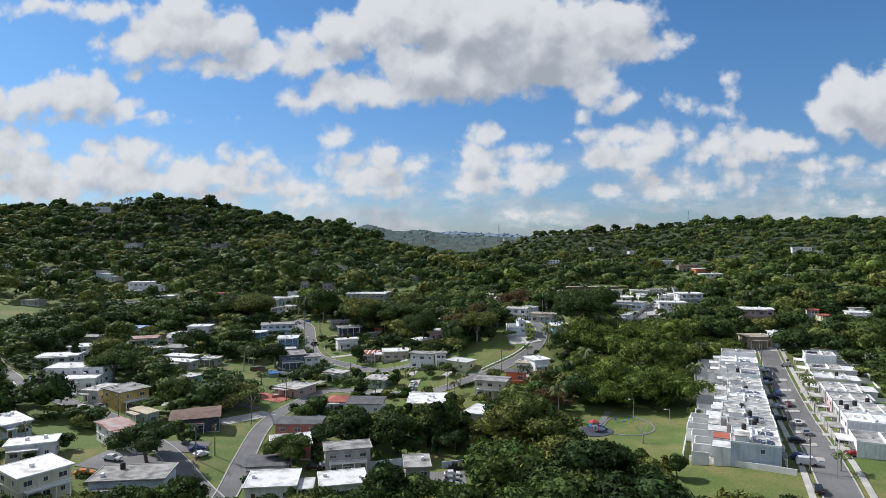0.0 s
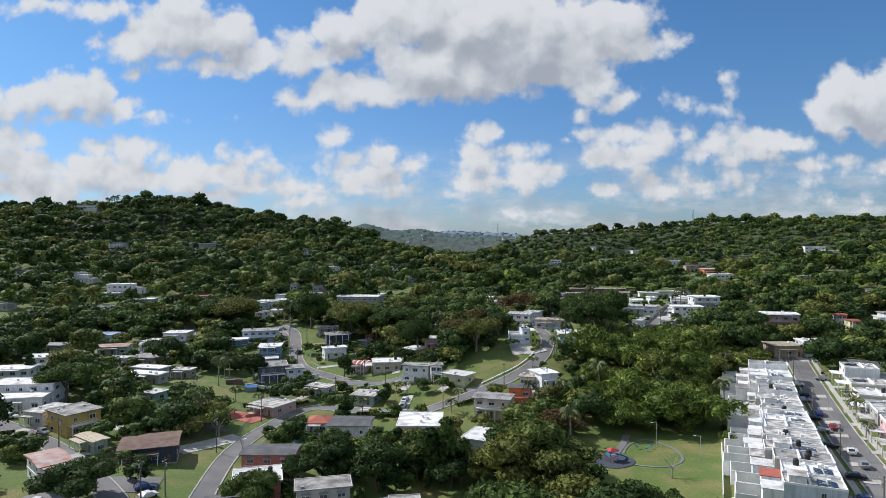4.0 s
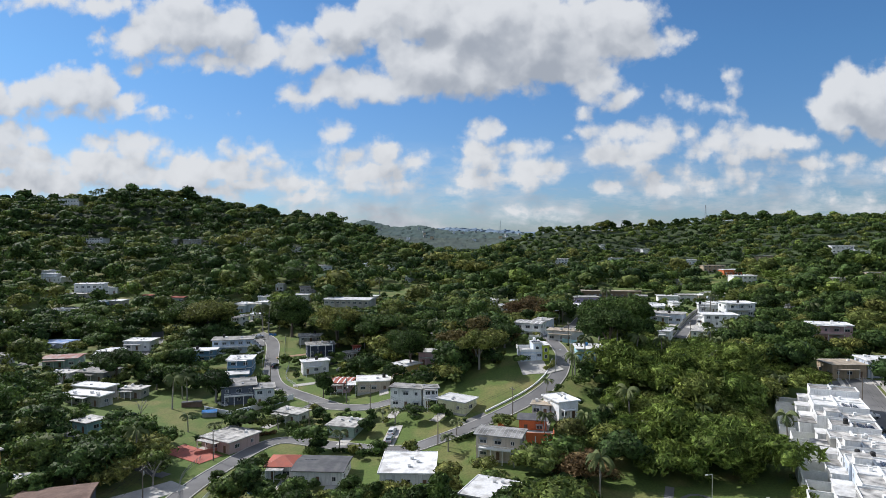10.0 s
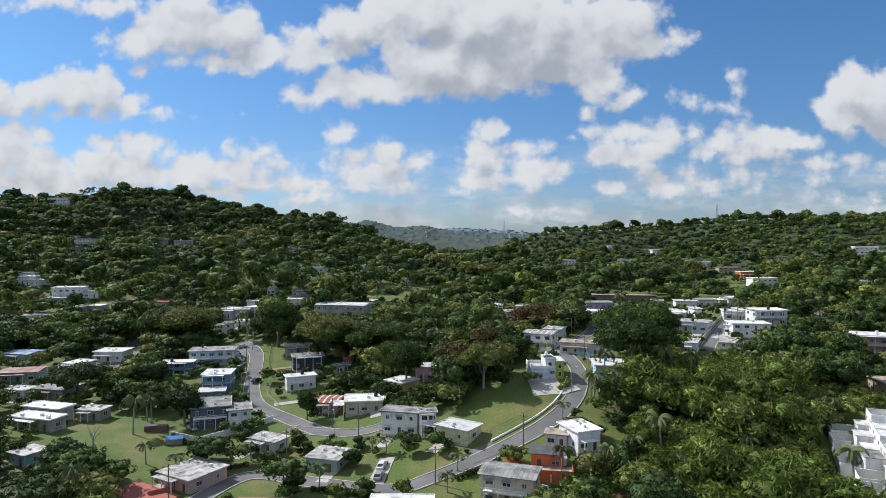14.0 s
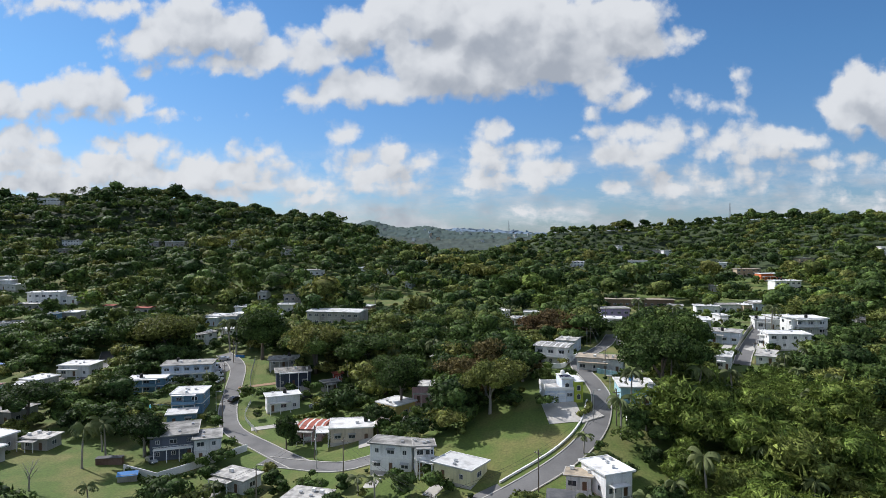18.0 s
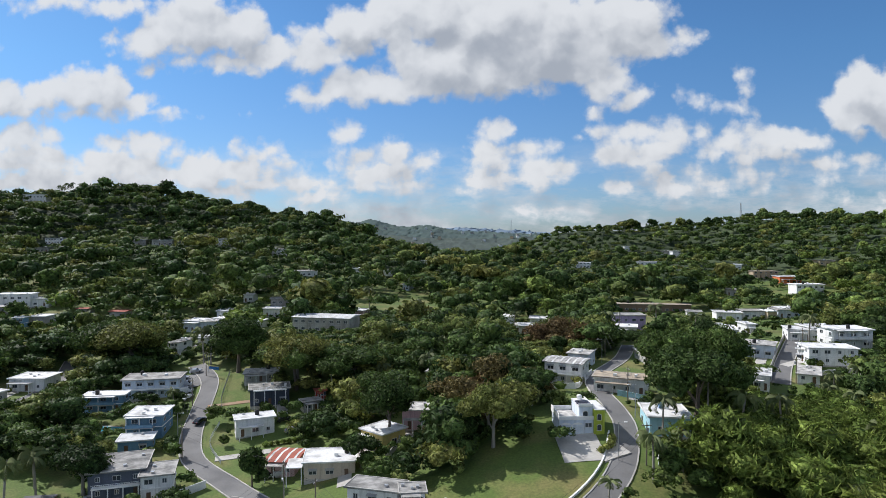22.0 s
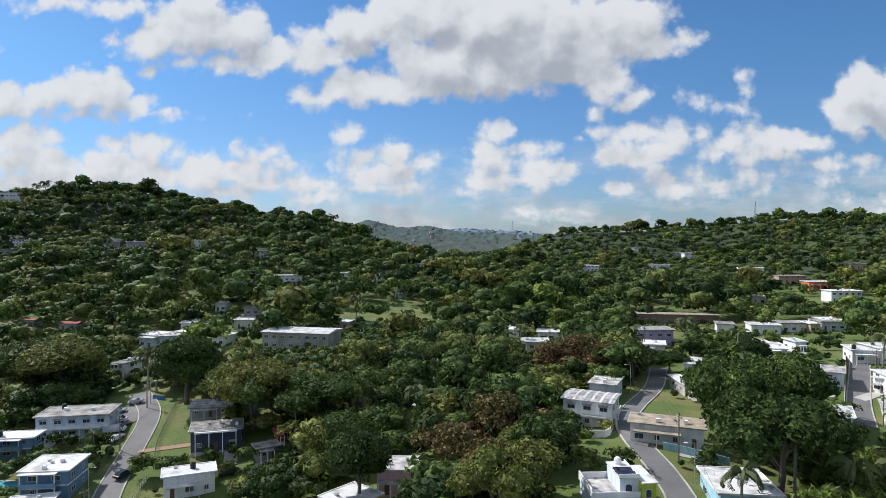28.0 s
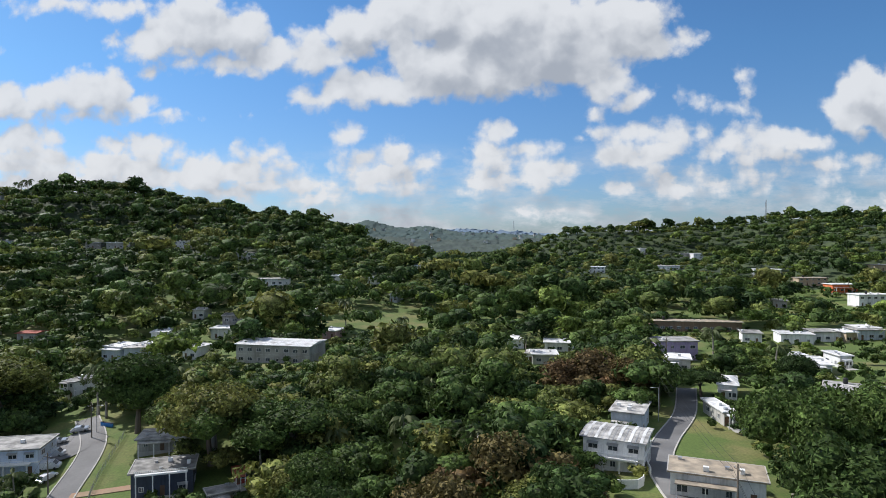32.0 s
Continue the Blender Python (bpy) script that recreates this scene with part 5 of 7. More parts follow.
MID_LIGHT = [tree_proto(230 + i, s, 560, 0.056, 5, 0.35, 0.7, 0.4, 0.74) for i, s in enumerate(SHAPES[:4])]
FAR = [tree_proto(300 + i, s, 100, 0.092, 2, 0.0, 0.55, 1.0, 0.90) for i, s in enumerate(SHAPES[:5])]
BUSH = [tree_proto(350 + i, s, 60, 0.12, 1, 0.0, 0.5) for i, s in enumerate(SHAPES[:4])]
DISTANT = [tree_proto(400 + i, "spread", 22, 0.22, 1) for i in range(3)]


def palm_meshes(seed, n=16):
    rng = random.Random(seed)
    t = Shape()
    bend = rng.uniform(-0.08, 0.08)
    t.tube([(bend * (k / 6) ** 2, 0.3 * bend * (k / 6) ** 2, -0.06 + 0.92 * k / 6, 0.024 - 0.008 * k / 6 + (0.008 if k == 0 else 0)) for k in range(7)], 7)
    top = (bend, 0.3 * bend, 0.86)
    s = Shape()
    for i in range(n):
        a = i * 2.399 + rng.uniform(-0.2, 0.2)
        lift, length = rng.uniform(-0.25, 1.1), rng.uniform(0.34, 0.44)
        px, pz, slope = 0.0, 0.0, lift
        pts = []
        for k in range(9):
            pts.append((px, pz))
            px += length / 8 * math.cos(slope)
            pz += length / 8 * math.sin(slope)
            slope -= 0.20 + 0.05 * k
        for k in range(8):
            wv = 0.075 * math.sin(math.pi * (k + 0.9) / 9.2)
            for sgn in (-1, 1):
                for half in (0.0, 0.5):
                    (x0, z0), (x1, z1) = pts[k], pts[k + 1]
                    xa, za = x0 + (x1 - x0) * half, z0 + (z1 - z0) * half
                    xb, zb = x0 + (x1 - x0) * (half + 0.36), z0 + (z1 - z0) * (half + 0.36)
                    out = []
                    for qx, qz, qw in ((xa, za, 0), (xb, zb, 0), (xb + 0.03, zb - 1.05 * wv, wv * 0.62), (xa + 0.02, za - 0.95 * wv, wv * 0.55)):
                        yy = sgn * qw
                        out.append((top[0] + qx * math.cos(a) - yy * math.sin(a), top[1] + qx * math.sin(a) + yy * math.cos(a), top[2] + qz))
                    s.poly(*out)
    return t.mesh("trunk", PALE_BARK), s.mesh("crown", FROND)


PALMS = [palm_meshes(i) for i in range(4)]


def plant(x, y, height, crown_kind, rng, spread=1.0):
    me = rng.choice(NEAR_CROWNS[crown_kind])
    words = {"green": "broad-leaved tree with a dense dark green crown", "big": "large spreading dark green tree among the houses", "light": "tree with feathery light green foliage", "brown": "tree with a thin russet and olive crown"}[crown_kind]
    own = thing("tree", pose(x, y, float(gz(x, y)), 0, 0, rng.uniform(0, 360)), words, "tree", "trees of the valley")
    a = part_at("trunk", rng.choice(TRUNKS), own, 0, 0, 0)
    b = part_at("crown", me, own, 0, 0, 0)
    for o in (a, b):
        o.scale = (height * spread, height * spread, height)


def palm(x, y, height, seed=0):
    own = thing("palm_tree", pose(x, y, float(gz(x, y)), 0, 0, seed * 77), "tall palm with a slim pale trunk and drooping fronds", "palm", "palms among the houses")
    t, c = PALMS[seed % 4]
    for name, me in (("trunk", t), ("crown", c)):
        o = part_at(name, me, own, 0, 0, 0)
        o.scale = (max(height, 8.5), max(height, 8.5), height)


CLEAR = []


def clear(x, y, rx, ry):
    """Open grass without trees."""
    CLEAR.append((x, y, rx, ry))


clear(-50, 537, 32, 28), clear(-66, 532, 9, 9), clear(-34, 532, 9, 9), clear(-50, 524, 9, 9), clear(42, 203, 20, 16), clear(60, 190, 12, 30), clear(10, 272, 18, 15), clear(38, 188, 10, 10), clear(45, 178, 9, 9), clear(54, 168, 10, 10), clear(64, 152, 14, 6), clear(62, 138, 20, 10), clear(-76, 236, 10, 9), clear(-70, 230, 8, 8), clear(48, 190, 9, 9), clear(26, 288, 8, 10)
clear(-97, 270, 26, 20), clear(-110, 287, 16, 8), clear(-60, 312, 10, 9), clear(-46, 286, 14, 7), clear(-80, 352, 9, 16), clear(-70, 196, 12, 26)
clear(100, 372, 14, 10), clear(124, 410, 8, 16), clear(110, 584, 30, 8), clear(205, 598, 26, 14), clear(-78, 158, 26, 14), clear(-6, 163, 19, 20), clear(35, 191, 8, 8), clear(50, 190, 9, 8), clear(59, 206, 9, 12), clear(58, 172, 8, 10), clear(44, 212, 8, 6)
clear(-30, 226, 16, 8), clear(-62, 246, 14, 10), clear(-14, 250, 12, 6), clear(-126, 172, 14, 10), clear(-135, 215, 18, 12), clear(-100, 372, 16, 10), clear(88, 165, 40, 40), clear(110, 225, 30, 50), clear(45, 345, 10, 18)

EYES = [(0.0, 6.8 * t, 60.0) for t in (0, 5, 10, 15, 20, 25, 30)]


def height_room(x, y):
    """How tall a plant may stand at each place and leave the houses and roads behind it in sight, as the valley shows them."""
    room = np.full(len(x), 99.0)
    spots = [(hx, hy, max(a, b) * (0.55 if hy < 430 else 0.85), hz + hh * (0.45 if hy < 430 else 0.3)) for hx, hy, a, b, _, hz, hh in HOUSES]
    for line, half in ROADS:
        spots += [(px, py, half * 0.4, float(gz(px, py)) + 0.5) for px, py in line[::6] if py < 420]
    spots += [(cx, cy, min(rx, 9) * 0.5, float(gz(cx, cy)) + 1) for cx, cy, rx, ry in CLEAR]
    g = gz(x, y)
    for sx, sy, half, sz in spots:
        for ex, ey, ez in EYES:
            dx, dy = sx - ex, sy - ey
            dist = math.hypot(dx, dy)
            if dy < 60 or sy < 430 and dist > 400 or sy >= 430 and ey < 100 or abs(dx) > 0.78 * dy:
                continue
            u = ((x - ex) * dx + (y - ey) * dy) / dist ** 2
            side = np.abs((x - ex) * dy - (y - ey) * dx) / dist
            hit = (u > 0.35) & (u < 0.985) & (side < half * u + 1.6)
            line_z = ez + (sz - ez) * u
            room = np.where(hit, np.minimum(room, np.maximum(line_z - g, 0)), room)
    return room


def blocked(x, y, margin=1.5):
    bad = np.zeros(len(x), bool)
    for hx, hy, a, b, turn, *_ in HOUSES:
        c, s = math.cos(radians(turn)), math.sin(radians(turn))
        u, v = (x - hx) * c + (y - hy) * s, -(x - hx) * s + (y - hy) * c
        bad |= (np.abs(u) < a + margin) & (np.abs(v) < b + margin)
        if hy > 430 and margin > 0.4:
            bad |= ((x - hx) / (a + 4)) ** 2 + ((y - hy + 9) / 10) ** 2 < 1
    for line, half in ROADS:
        for px, py in line[::2]:
            bad |= (x - px) ** 2 + (y - py) ** 2 < (half + margin + 0.8) ** 2
    for cx, cy, rx, ry in CLEAR:
        bad |= ((x - cx) / rx) ** 2 + ((y - cy) / ry) ** 2 < 1
    return bad


def scatter(x0, x1, y0, y1, gap, seed):
    rng = np.random.default_rng(seed)
    gx, gy = np.meshgrid(np.arange(x0, x1, gap), np.arange(y0, y1, gap))
    gx = gx + (np.arange(gx.shape[0]) % 2)[:, None] * gap / 2
    return gx.ravel() + rng.uniform(-0.42, 0.42, gx.size) * gap, gy.ravel() + rng.uniform(-0.42, 0.42, gx.size) * gap, rng


def in_sight(x, y, top):
    """Which tree tops show over the land from somewhere along the flight."""
    out = np.zeros(len(x), bool)
    zt = gz(x, y) + top + 3
    for ex, ey, ez in EYES[::3]:
        free = np.ones(len(x), bool)
        for u in np.linspace(0.12, 0.96, 36):
            px, py = ex + (x - ex) * u, ey + (y - ey) * u
            free &= gz(px, py) + 5 * (py > 330) < ez + (zt - ez) * u
        out |= free & (y > ey + 30)
    return out


def woods(name, label, x, y, heights, protos, material, rng, spread=1.0):
    """Trees too many to count, as one mesh."""
    vs, leaves, cores, ts, k = [], [], [], [], 0
    z = gz(x, y)
    for i in range(len(x)):
        v, f3, f4 = protos[rng.integers(len(protos))]
        a, h = rng.uniform(0, 6.283), heights[i]
        c, s = math.cos(a) * h * spread, math.sin(a) * h * spread
        q = np.empty_like(v)
        q[:, 0], q[:, 1], q[:, 2] = v[:, 0] * c - v[:, 1] * s + x[i], v[:, 0] * s + v[:, 1] * c + y[i], v[:, 2] * h + z[i] - 0.12 * h
        vs.append(q), leaves.append(f3 + k), cores.append(f4 + k), ts.append(np.full(len(v), rng.random()))
        k += len(v)
    leaves, cores = np.concatenate(leaves), np.concatenate(cores)
    me = grid_mesh(name, np.concatenate(vs), cores, material, np.concatenate(ts), leaves)
    me.materials.append(INNER[material.name])
    inside = np.arange(len(leaves) + len(cores)) >= len(leaves)
    me.polygons.foreach_set("material_index", inside.astype(np.int32))
    me.polygons.foreach_set("use_smooth", inside)
    ob = new(name, me)
    return tagged(ob, label, "trees", kind="stuff")


def light_zone(x, y):
    return np.exp(-(((x - 80) / 34) ** 2 + ((y - 275) / 48) ** 2)) + 0.8 * np.exp(-(((x - 62) / 22) ** 2 + ((y - 235) / 30) ** 2))


def near_house(x, y, reach):
    m = np.zeros(len(x), bool)
    for hx, hy, a, b, *_ in HOUSES:
        m |= (x - hx) ** 2 + (y - hy) ** 2 < (reach + max(a, b)) ** 2
    return m


# the valley floor and near slopes
x, y, rng = scatter(-250, 250, 90, 430, 5.6, 7)
keep = (np.abs(x + 0.03 * y) < 0.80 * (y - 0) + 12) & ~blocked(x, y)
x, y = x[keep], y[keep]
keep = rng.random(len(x)) < np.where(near_house(x, y, 9), 0.44, 0.97)
x, y = x[keep], y[keep]
tall = np.where(rng.random(len(x)) < 0.22, rng.uniform(11.0, 17.0, len(x)), rng.uniform(5.0, 10.5, len(x))) * np.where(near_house(x, y, 9), 0.62, 1.05)
room = height_room(x, y)
h = np.minimum(tall, room * rng.uniform(0.85, 1.1, len(x)))
ok = h > 1.3
x, y, h = x[ok], y[ok], h[ok]
shrub = h < 3.0
zone = light_zone(x, y) * rng.uniform(0.6, 1.2, len(x)) > 0.30
brown = (np.exp(-(((x - 5) / 16) ** 2 + ((y - 316) / 22) ** 2)) + np.exp(-(((x - 30) / 14) ** 2 + ((y - 225) / 18) ** 2)) + 0.9 * np.exp(-(((x - 30) / 20) ** 2 + ((y - 395) / 18) ** 2))) * rng.uniform(0.2, 1.1, len(x)) > 0.46
order = np.hypot(x, y - 130)
single = np.zeros(len(x), bool)
single[np.argsort(np.where(h > 4.0, order, 9e9))[:300]] = True
pick = random.Random(5)
for i in np.nonzero(single)[0]:
    plant(x[i], y[i], float(h[i]), "light" if zone[i] else "brown" if brown[i] else "green", pick, pick.uniform(0.95, 1.3))
rest = ~single
for sel, protos, material, name, label in (
    (rest & ~zone & ~brown & ~shrub, MID, LEAF, "woods", "dense dark green trees filling the slopes between houses"),
    (rest & zone & ~shrub, MID_LIGHT, LEAF_LIGHT, "bamboo_thicket", "feathery light green bamboo and saplings on the slope"),
    (rest & brown & ~zone & ~shrub, MID, LEAF_BROWN, "russet_woods", "thin russet and olive trees on the slope"),
    (rest & shrub, FAR, LEAF, "shrubs", "low green shrubs and garden bushes"),
):
    if sel.any():
        woods(name, label, x[sel], y[sel], h[sel] * (1.25 if name == "shrubs" else 1.0), protos, material, rng, 1.15)

# garden bushes and undergrowth
x, y, rng = scatter(-250, 250, 110, 420, 3.9, 8)
keep = (np.abs(x + 0.03 * y) < 0.80 * y + 12) & near_house(x, y, 14) & ~blocked(x, y, 0.8)
x, y = x[keep], y[keep]
keep = rng.random(len(x)) < 0.22
x, y = x[keep], y[keep]
h = np.minimum(rng.uniform(1.0, 3.4, len(x)), height_room(x, y) + 0.5)
ok = h > 0.7
woods("garden_bushes", "clipped and wild garden bushes round the houses", x[ok], y[ok], h[ok] * 1.3, BUSH, LEAF, rng, 1.1)

x, y, rng = scatter(-620, 560, 430, 1000, 4.2, 9)
keep = near_house(x, y, 4) & ~blocked(x, y, 0.3)
x, y = x[keep], y[keep]
keep = rng.random(len(x)) < 0.75
woods("garden_bushes", "low bushes round the hillside houses", x[keep], y[keep], rng.uniform(1.2, 3.2, keep.sum()), BUSH, LEAF, rng, 1.2)

# the hills
x, y, rng = scatter(-760, 640, 430, 1060, 10.4, 11)
keep = (np.abs(x + 0.03 * y) < 0.80 * y + 12) & ~blocked(x, y, 0.5)
x, y = x[keep], y[keep]
room = height_room(x, y)
h = np.minimum(rng.uniform(7.5, 17.0, len(x)), np.maximum(room, 0))
h *= np.where((x > 60) & (y > 640), 0.72, 1.0)
h *= np.where(rng.random(len(x)) < 0.14, rng.uniform(1.2, 1.75, len(x)), 1.0)
ok = (h > 2.5) & in_sight(x, y, h)
x, y, h = x[ok], y[ok], h[ok]
pale = (rng.random(len(x)) < np.where(x > -40, 0.13, 0.05))
woods("hill_woods", "continuous dark green tree canopy over the hills", x[~pale], y[~pale], h[~pale], FAR, LEAF, rng, 1.12)
woods("hill_woods", "paler green trees scattered over the hills", x[pale], y[pale], h[pale], FAR, LEAF_LIGHT, rng, 1.12)
x, y, rng = scatter(-1100, 1150, 1060, 1640, 16, 12)
ok = in_sight(x, y, np.full(len(x), 14.0)) | (np.abs(x) < 380)
x, y = x[ok], y[ok]
woods("distant_woods", "distant dark green wooded ridges", x, y, rng.uniform(7, 12, len(x)), DISTANT, LEAF, rng, 1.5)

# ridges on the horizon, far behind the rest, with haze painted into their base colours
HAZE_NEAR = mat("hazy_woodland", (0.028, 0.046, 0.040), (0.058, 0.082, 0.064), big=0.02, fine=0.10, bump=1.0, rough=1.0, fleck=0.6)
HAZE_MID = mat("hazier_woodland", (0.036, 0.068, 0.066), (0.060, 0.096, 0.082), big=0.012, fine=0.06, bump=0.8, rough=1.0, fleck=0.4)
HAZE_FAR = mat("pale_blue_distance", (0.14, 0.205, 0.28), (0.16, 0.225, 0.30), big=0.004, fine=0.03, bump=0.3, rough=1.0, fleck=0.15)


def ridge(y, x0, x1, crest, lump, material, label, seed):
    """A wooded ridge: a slope of tree crowns that rises to its crest, with an uneven skyline."""
    r = np.random.default_rng(seed)
    n = int((x1 - x0) / lump * 2)
    rows = 26
    vs, fs = [], []
    xs = np.linspace(x0, x1, n)
    for k in range(rows):
        q = k / (rows - 1)
        top = np.array([crest(v) for v in xs])
        zz = -10 + (top + 10) * q ** 0.8 + r.uniform(0, lump * 0.34, n) * (1 + (r.random(n) < 0.08) * 0.9)
        vs.append(np.stack([xs + r.normal(size=n) * lump * 0.15, y - 420 * (1 - q) + r.normal(size=n) * lump * 0.4, zz], -1))
    cells = (np.arange(rows - 1)[:, None] * n + np.arange(n - 1)).ravel()
    fs = np.stack([cells, cells + 1, cells + n + 1, cells + n], -1)
    tagged(new("backdrop", grid_mesh("backdrop", np.concatenate(vs), fs, material)), label, "hills", kind="structure")


def bump_at(v, middle, spread, height):
    return height * math.exp(-((v - middle) / spread) ** 2)


def near_crest(v):
    return 44 + bump_at(v, -250, 110, 14) + bump_at(v, -60, 70, 4) + bump_at(v, 130, 120, 8) + bump_at(v, 420, 200, 20)


def mid_crest(v):
    return 62 + bump_at(v, -345, 60, 30) + bump_at(v, -250, 110, 19) + bump_at(v, -150, 60, 14) + bump_at(v, -20, 100, 7) + bump_at(v, -620, 200, 26)


def far_crest(v):
    return 68 + bump_at(v, -240, 420, 26) + bump_at(v, -60, 160, 12) + bump_at(v, 230, 130, 8)


ridge(1720, -900, 900, near_crest, 9, HAZE_NEAR, "dark wooded rise with haze painted into its colour beyond the valley", 1)
ridge(2100, -1300, 1200, mid_crest, 11, HAZE_MID, "wooded ridge on the horizon tinted blue-green with painted haze", 2)
ridge(4300, -2600, 2600, far_crest, 26, HAZE_FAR, "mountain ridge far on the horizon, painted pale blue as haze", 3)

# ---- palms ----
for k, (px, py, ph) in enumerate(((-101, 277, 12), (-99, 284, 11), (-106, 386, 15), (-102, 383, 15), (-98, 388, 14), (34, 274.5, 11), (41, 279, 9), (20, 240, 9), (29, 210, 12), (84, 238, 12), (100, 306, 10), (-86, 226, 11), (-103, 289, 10))):
    palm(px, py, ph, k)
for k, (px, py, ph) in enumerate(((-48, 352, 11), (38, 246, 9), (31, 243, 8), (79, 438, 13), (54, 422, 12), (16, 450, 10), (-65, 517, 14), (-34, 494, 11), (-84, 386, 12), (92, 322, 8), (98, 330, 9), (104, 326, 8), (107, 336, 9), (-86, 256, 6), (-95, 340, 8))):
    palm(px, py, ph, k + 2)
for k, (px, py, ph) in enumerate(((87, 152, 5), (121, 232, 6), (116, 221, 7), (109, 205, 5.5), (-27, 262, 5), (-23, 260, 5), (-4, 247, 4.5), (-6, 238, 5), (-60, 262, 5), (-37, 244, 6), (24, 268, 5), (26, 262, 4), (-76, 252, 5), (60, 262, 9), (66, 250, 9), (-120, 165, 6), (-125, 160, 6))):
    palm(px, py, ph, k + 1)
rng = random.Random(21)
for k in range(26):
    a, q = rng.uniform(0, 6.28), rng.uniform(20, 120)
    px, py = 40 + q * math.cos(a), 330 + q * math.sin(a)
    if not blocked(np.array([px]), np.array([py]))[0]:
        palm(px, py, rng.uniform(9, 13), k)

for k, (px, py, ph) in enumerate(((-463, 824, 17), (-455, 828, 19), (-404, 838, 14), (-330, 852, 15))):
    palm(px, py, ph, k)

# a dark slender tree on the lawn, the great trees and a leafless one
for px, py, ph, kind, sp in ((-53, 293, 10, "green", 0.75), (-12, 196, 11, "green", 1.3), (-18, 192, 9, "green", 1.2), (-7, 199, 9, "green", 1.2), (-160, 272, 13, "green", 1.3), (-150, 266, 12, "green", 1.3), (-168, 262, 11, "green", 1.2), (-100, 244, 7, "green", 1.3), (-84, 165, 7, "green", 1.3), (-48, 166, 7, "green", 1.2), (-28, 214, 6, "green", 1.2), (-92, 293, 8, "green", 1.3), (-118, 300, 9, "green", 1.2), (-104, 308, 8, "green", 1.1), (22, 392, 12, "brown", 1.3), (31, 397, 14, "brown", 1.35), (39, 391, 12, "brown", 1.3), (26, 402, 12, "brown", 1.2), (2, 300, 12, "brown", 1.1), (-6, 312, 12, "brown", 1.1), (4, 322, 13, "brown", 1.2), (26, 214, 10, "brown", 1.2), (-28, 296, 9, "green", 1.0), (13, 310, 11, "green", 1.2), (8, 296, 12, "green", 1.2)):
    plant(px, py, ph, kind, rng, sp)


for px, py, ph, sp in ((-135, 233, 15.0, 1.1), (-90, 207, 8, 1.3), (-82, 156, 11.6, 1.34), (-48, 165, 10.4, 1.14), (-138, 307, 14.4, 1.26), (-90, 287, 12, 1.25), (-146, 390, 19.7, 1.5), (-124, 328, 14.0, 0.96), (-62, 360, 18.4, 1.5), (-23, 308, 17.2, 0.89), (3, 290, 15, 1.0), (50, 299, 21.0, 1.06), (-87, 372, 21.0, 1.11), (-61, 356, 21.0, 1.06), (-42, 354, 17.1, 1.43), (-31, 331, 13.7, 1.13), (-133, 383, 20.4, 1.5), (-35, 331, 11.1, 1.15), (52, 325, 20.3, 0.92), (65, 329, 21.0, 0.94), (85, 393, 10.3, 1.22), (59, 391, 8.1, 1.48), (10, 312, 8.5, 1.5), (194, 1014, 15, 1.1), (208, 1020, 14, 1.2), (202, 1008, 18, 0.9), (-360, 838, 14, 1.3), (-346, 846, 13, 1.3), (108, 1030, 13, 1.1)):
    plant(px, py, ph, "big", pick, sp)


def bare_tree(x, y, height, seed):
    r = random.Random(seed)
    s = Shape()
    s.tube([(0, 0, -0.3, 0.28), (0.1, 0, height * 0.25, 0.2), (0.2, 0.1, height * 0.45, 0.13)], 7)
    tips = [(0.1, 0.0, height * 0.3)] * 3 + [(0.2, 0.1, height * 0.45)] * 4
    for i, (bx, by, bz) in enumerate(tips):
        a = i * 2.4
        q, up = r.uniform(1.6, 2.8), r.uniform(0.25, 0.5) * height
        mx, my, mz = bx + q * 0.5 * math.cos(a), by + q * 0.5 * math.sin(a), bz + up * 0.55
        ex, ey, ez = bx + q * math.cos(a), by + q * math.sin(a), bz + up
        s.tube([(bx, by, bz, 0.10), (mx, my, mz, 0.06), (ex, ey, ez, 0.02)], 5)
        for j in range(4):
            b = a + r.uniform(-1.2, 1.2)
            s.tube([(mx, my, mz, 0.045), (mx + 1.3 * math.cos(b), my + 1.3 * math.sin(b), mz + r.uniform(0.4, 1.5), 0.012)], 4)
    own = thing("bare_tree", pose(x, y, float(gz(x, y)), 0, 0, seed * 50), "leafless grey tree with spreading branches", "tree")
    part("trunk", s, PALE_BARK, own)


for k, (bx, by, bh) in enumerate(((-104, 262, 8), (-76, 215, 7), (61, 236, 9), (72, 170, 7), (64, 332, 13), (47, 243, 8), (30, 160, 9), (49, 182, 6))):
    bare_tree(bx, by, bh, k)


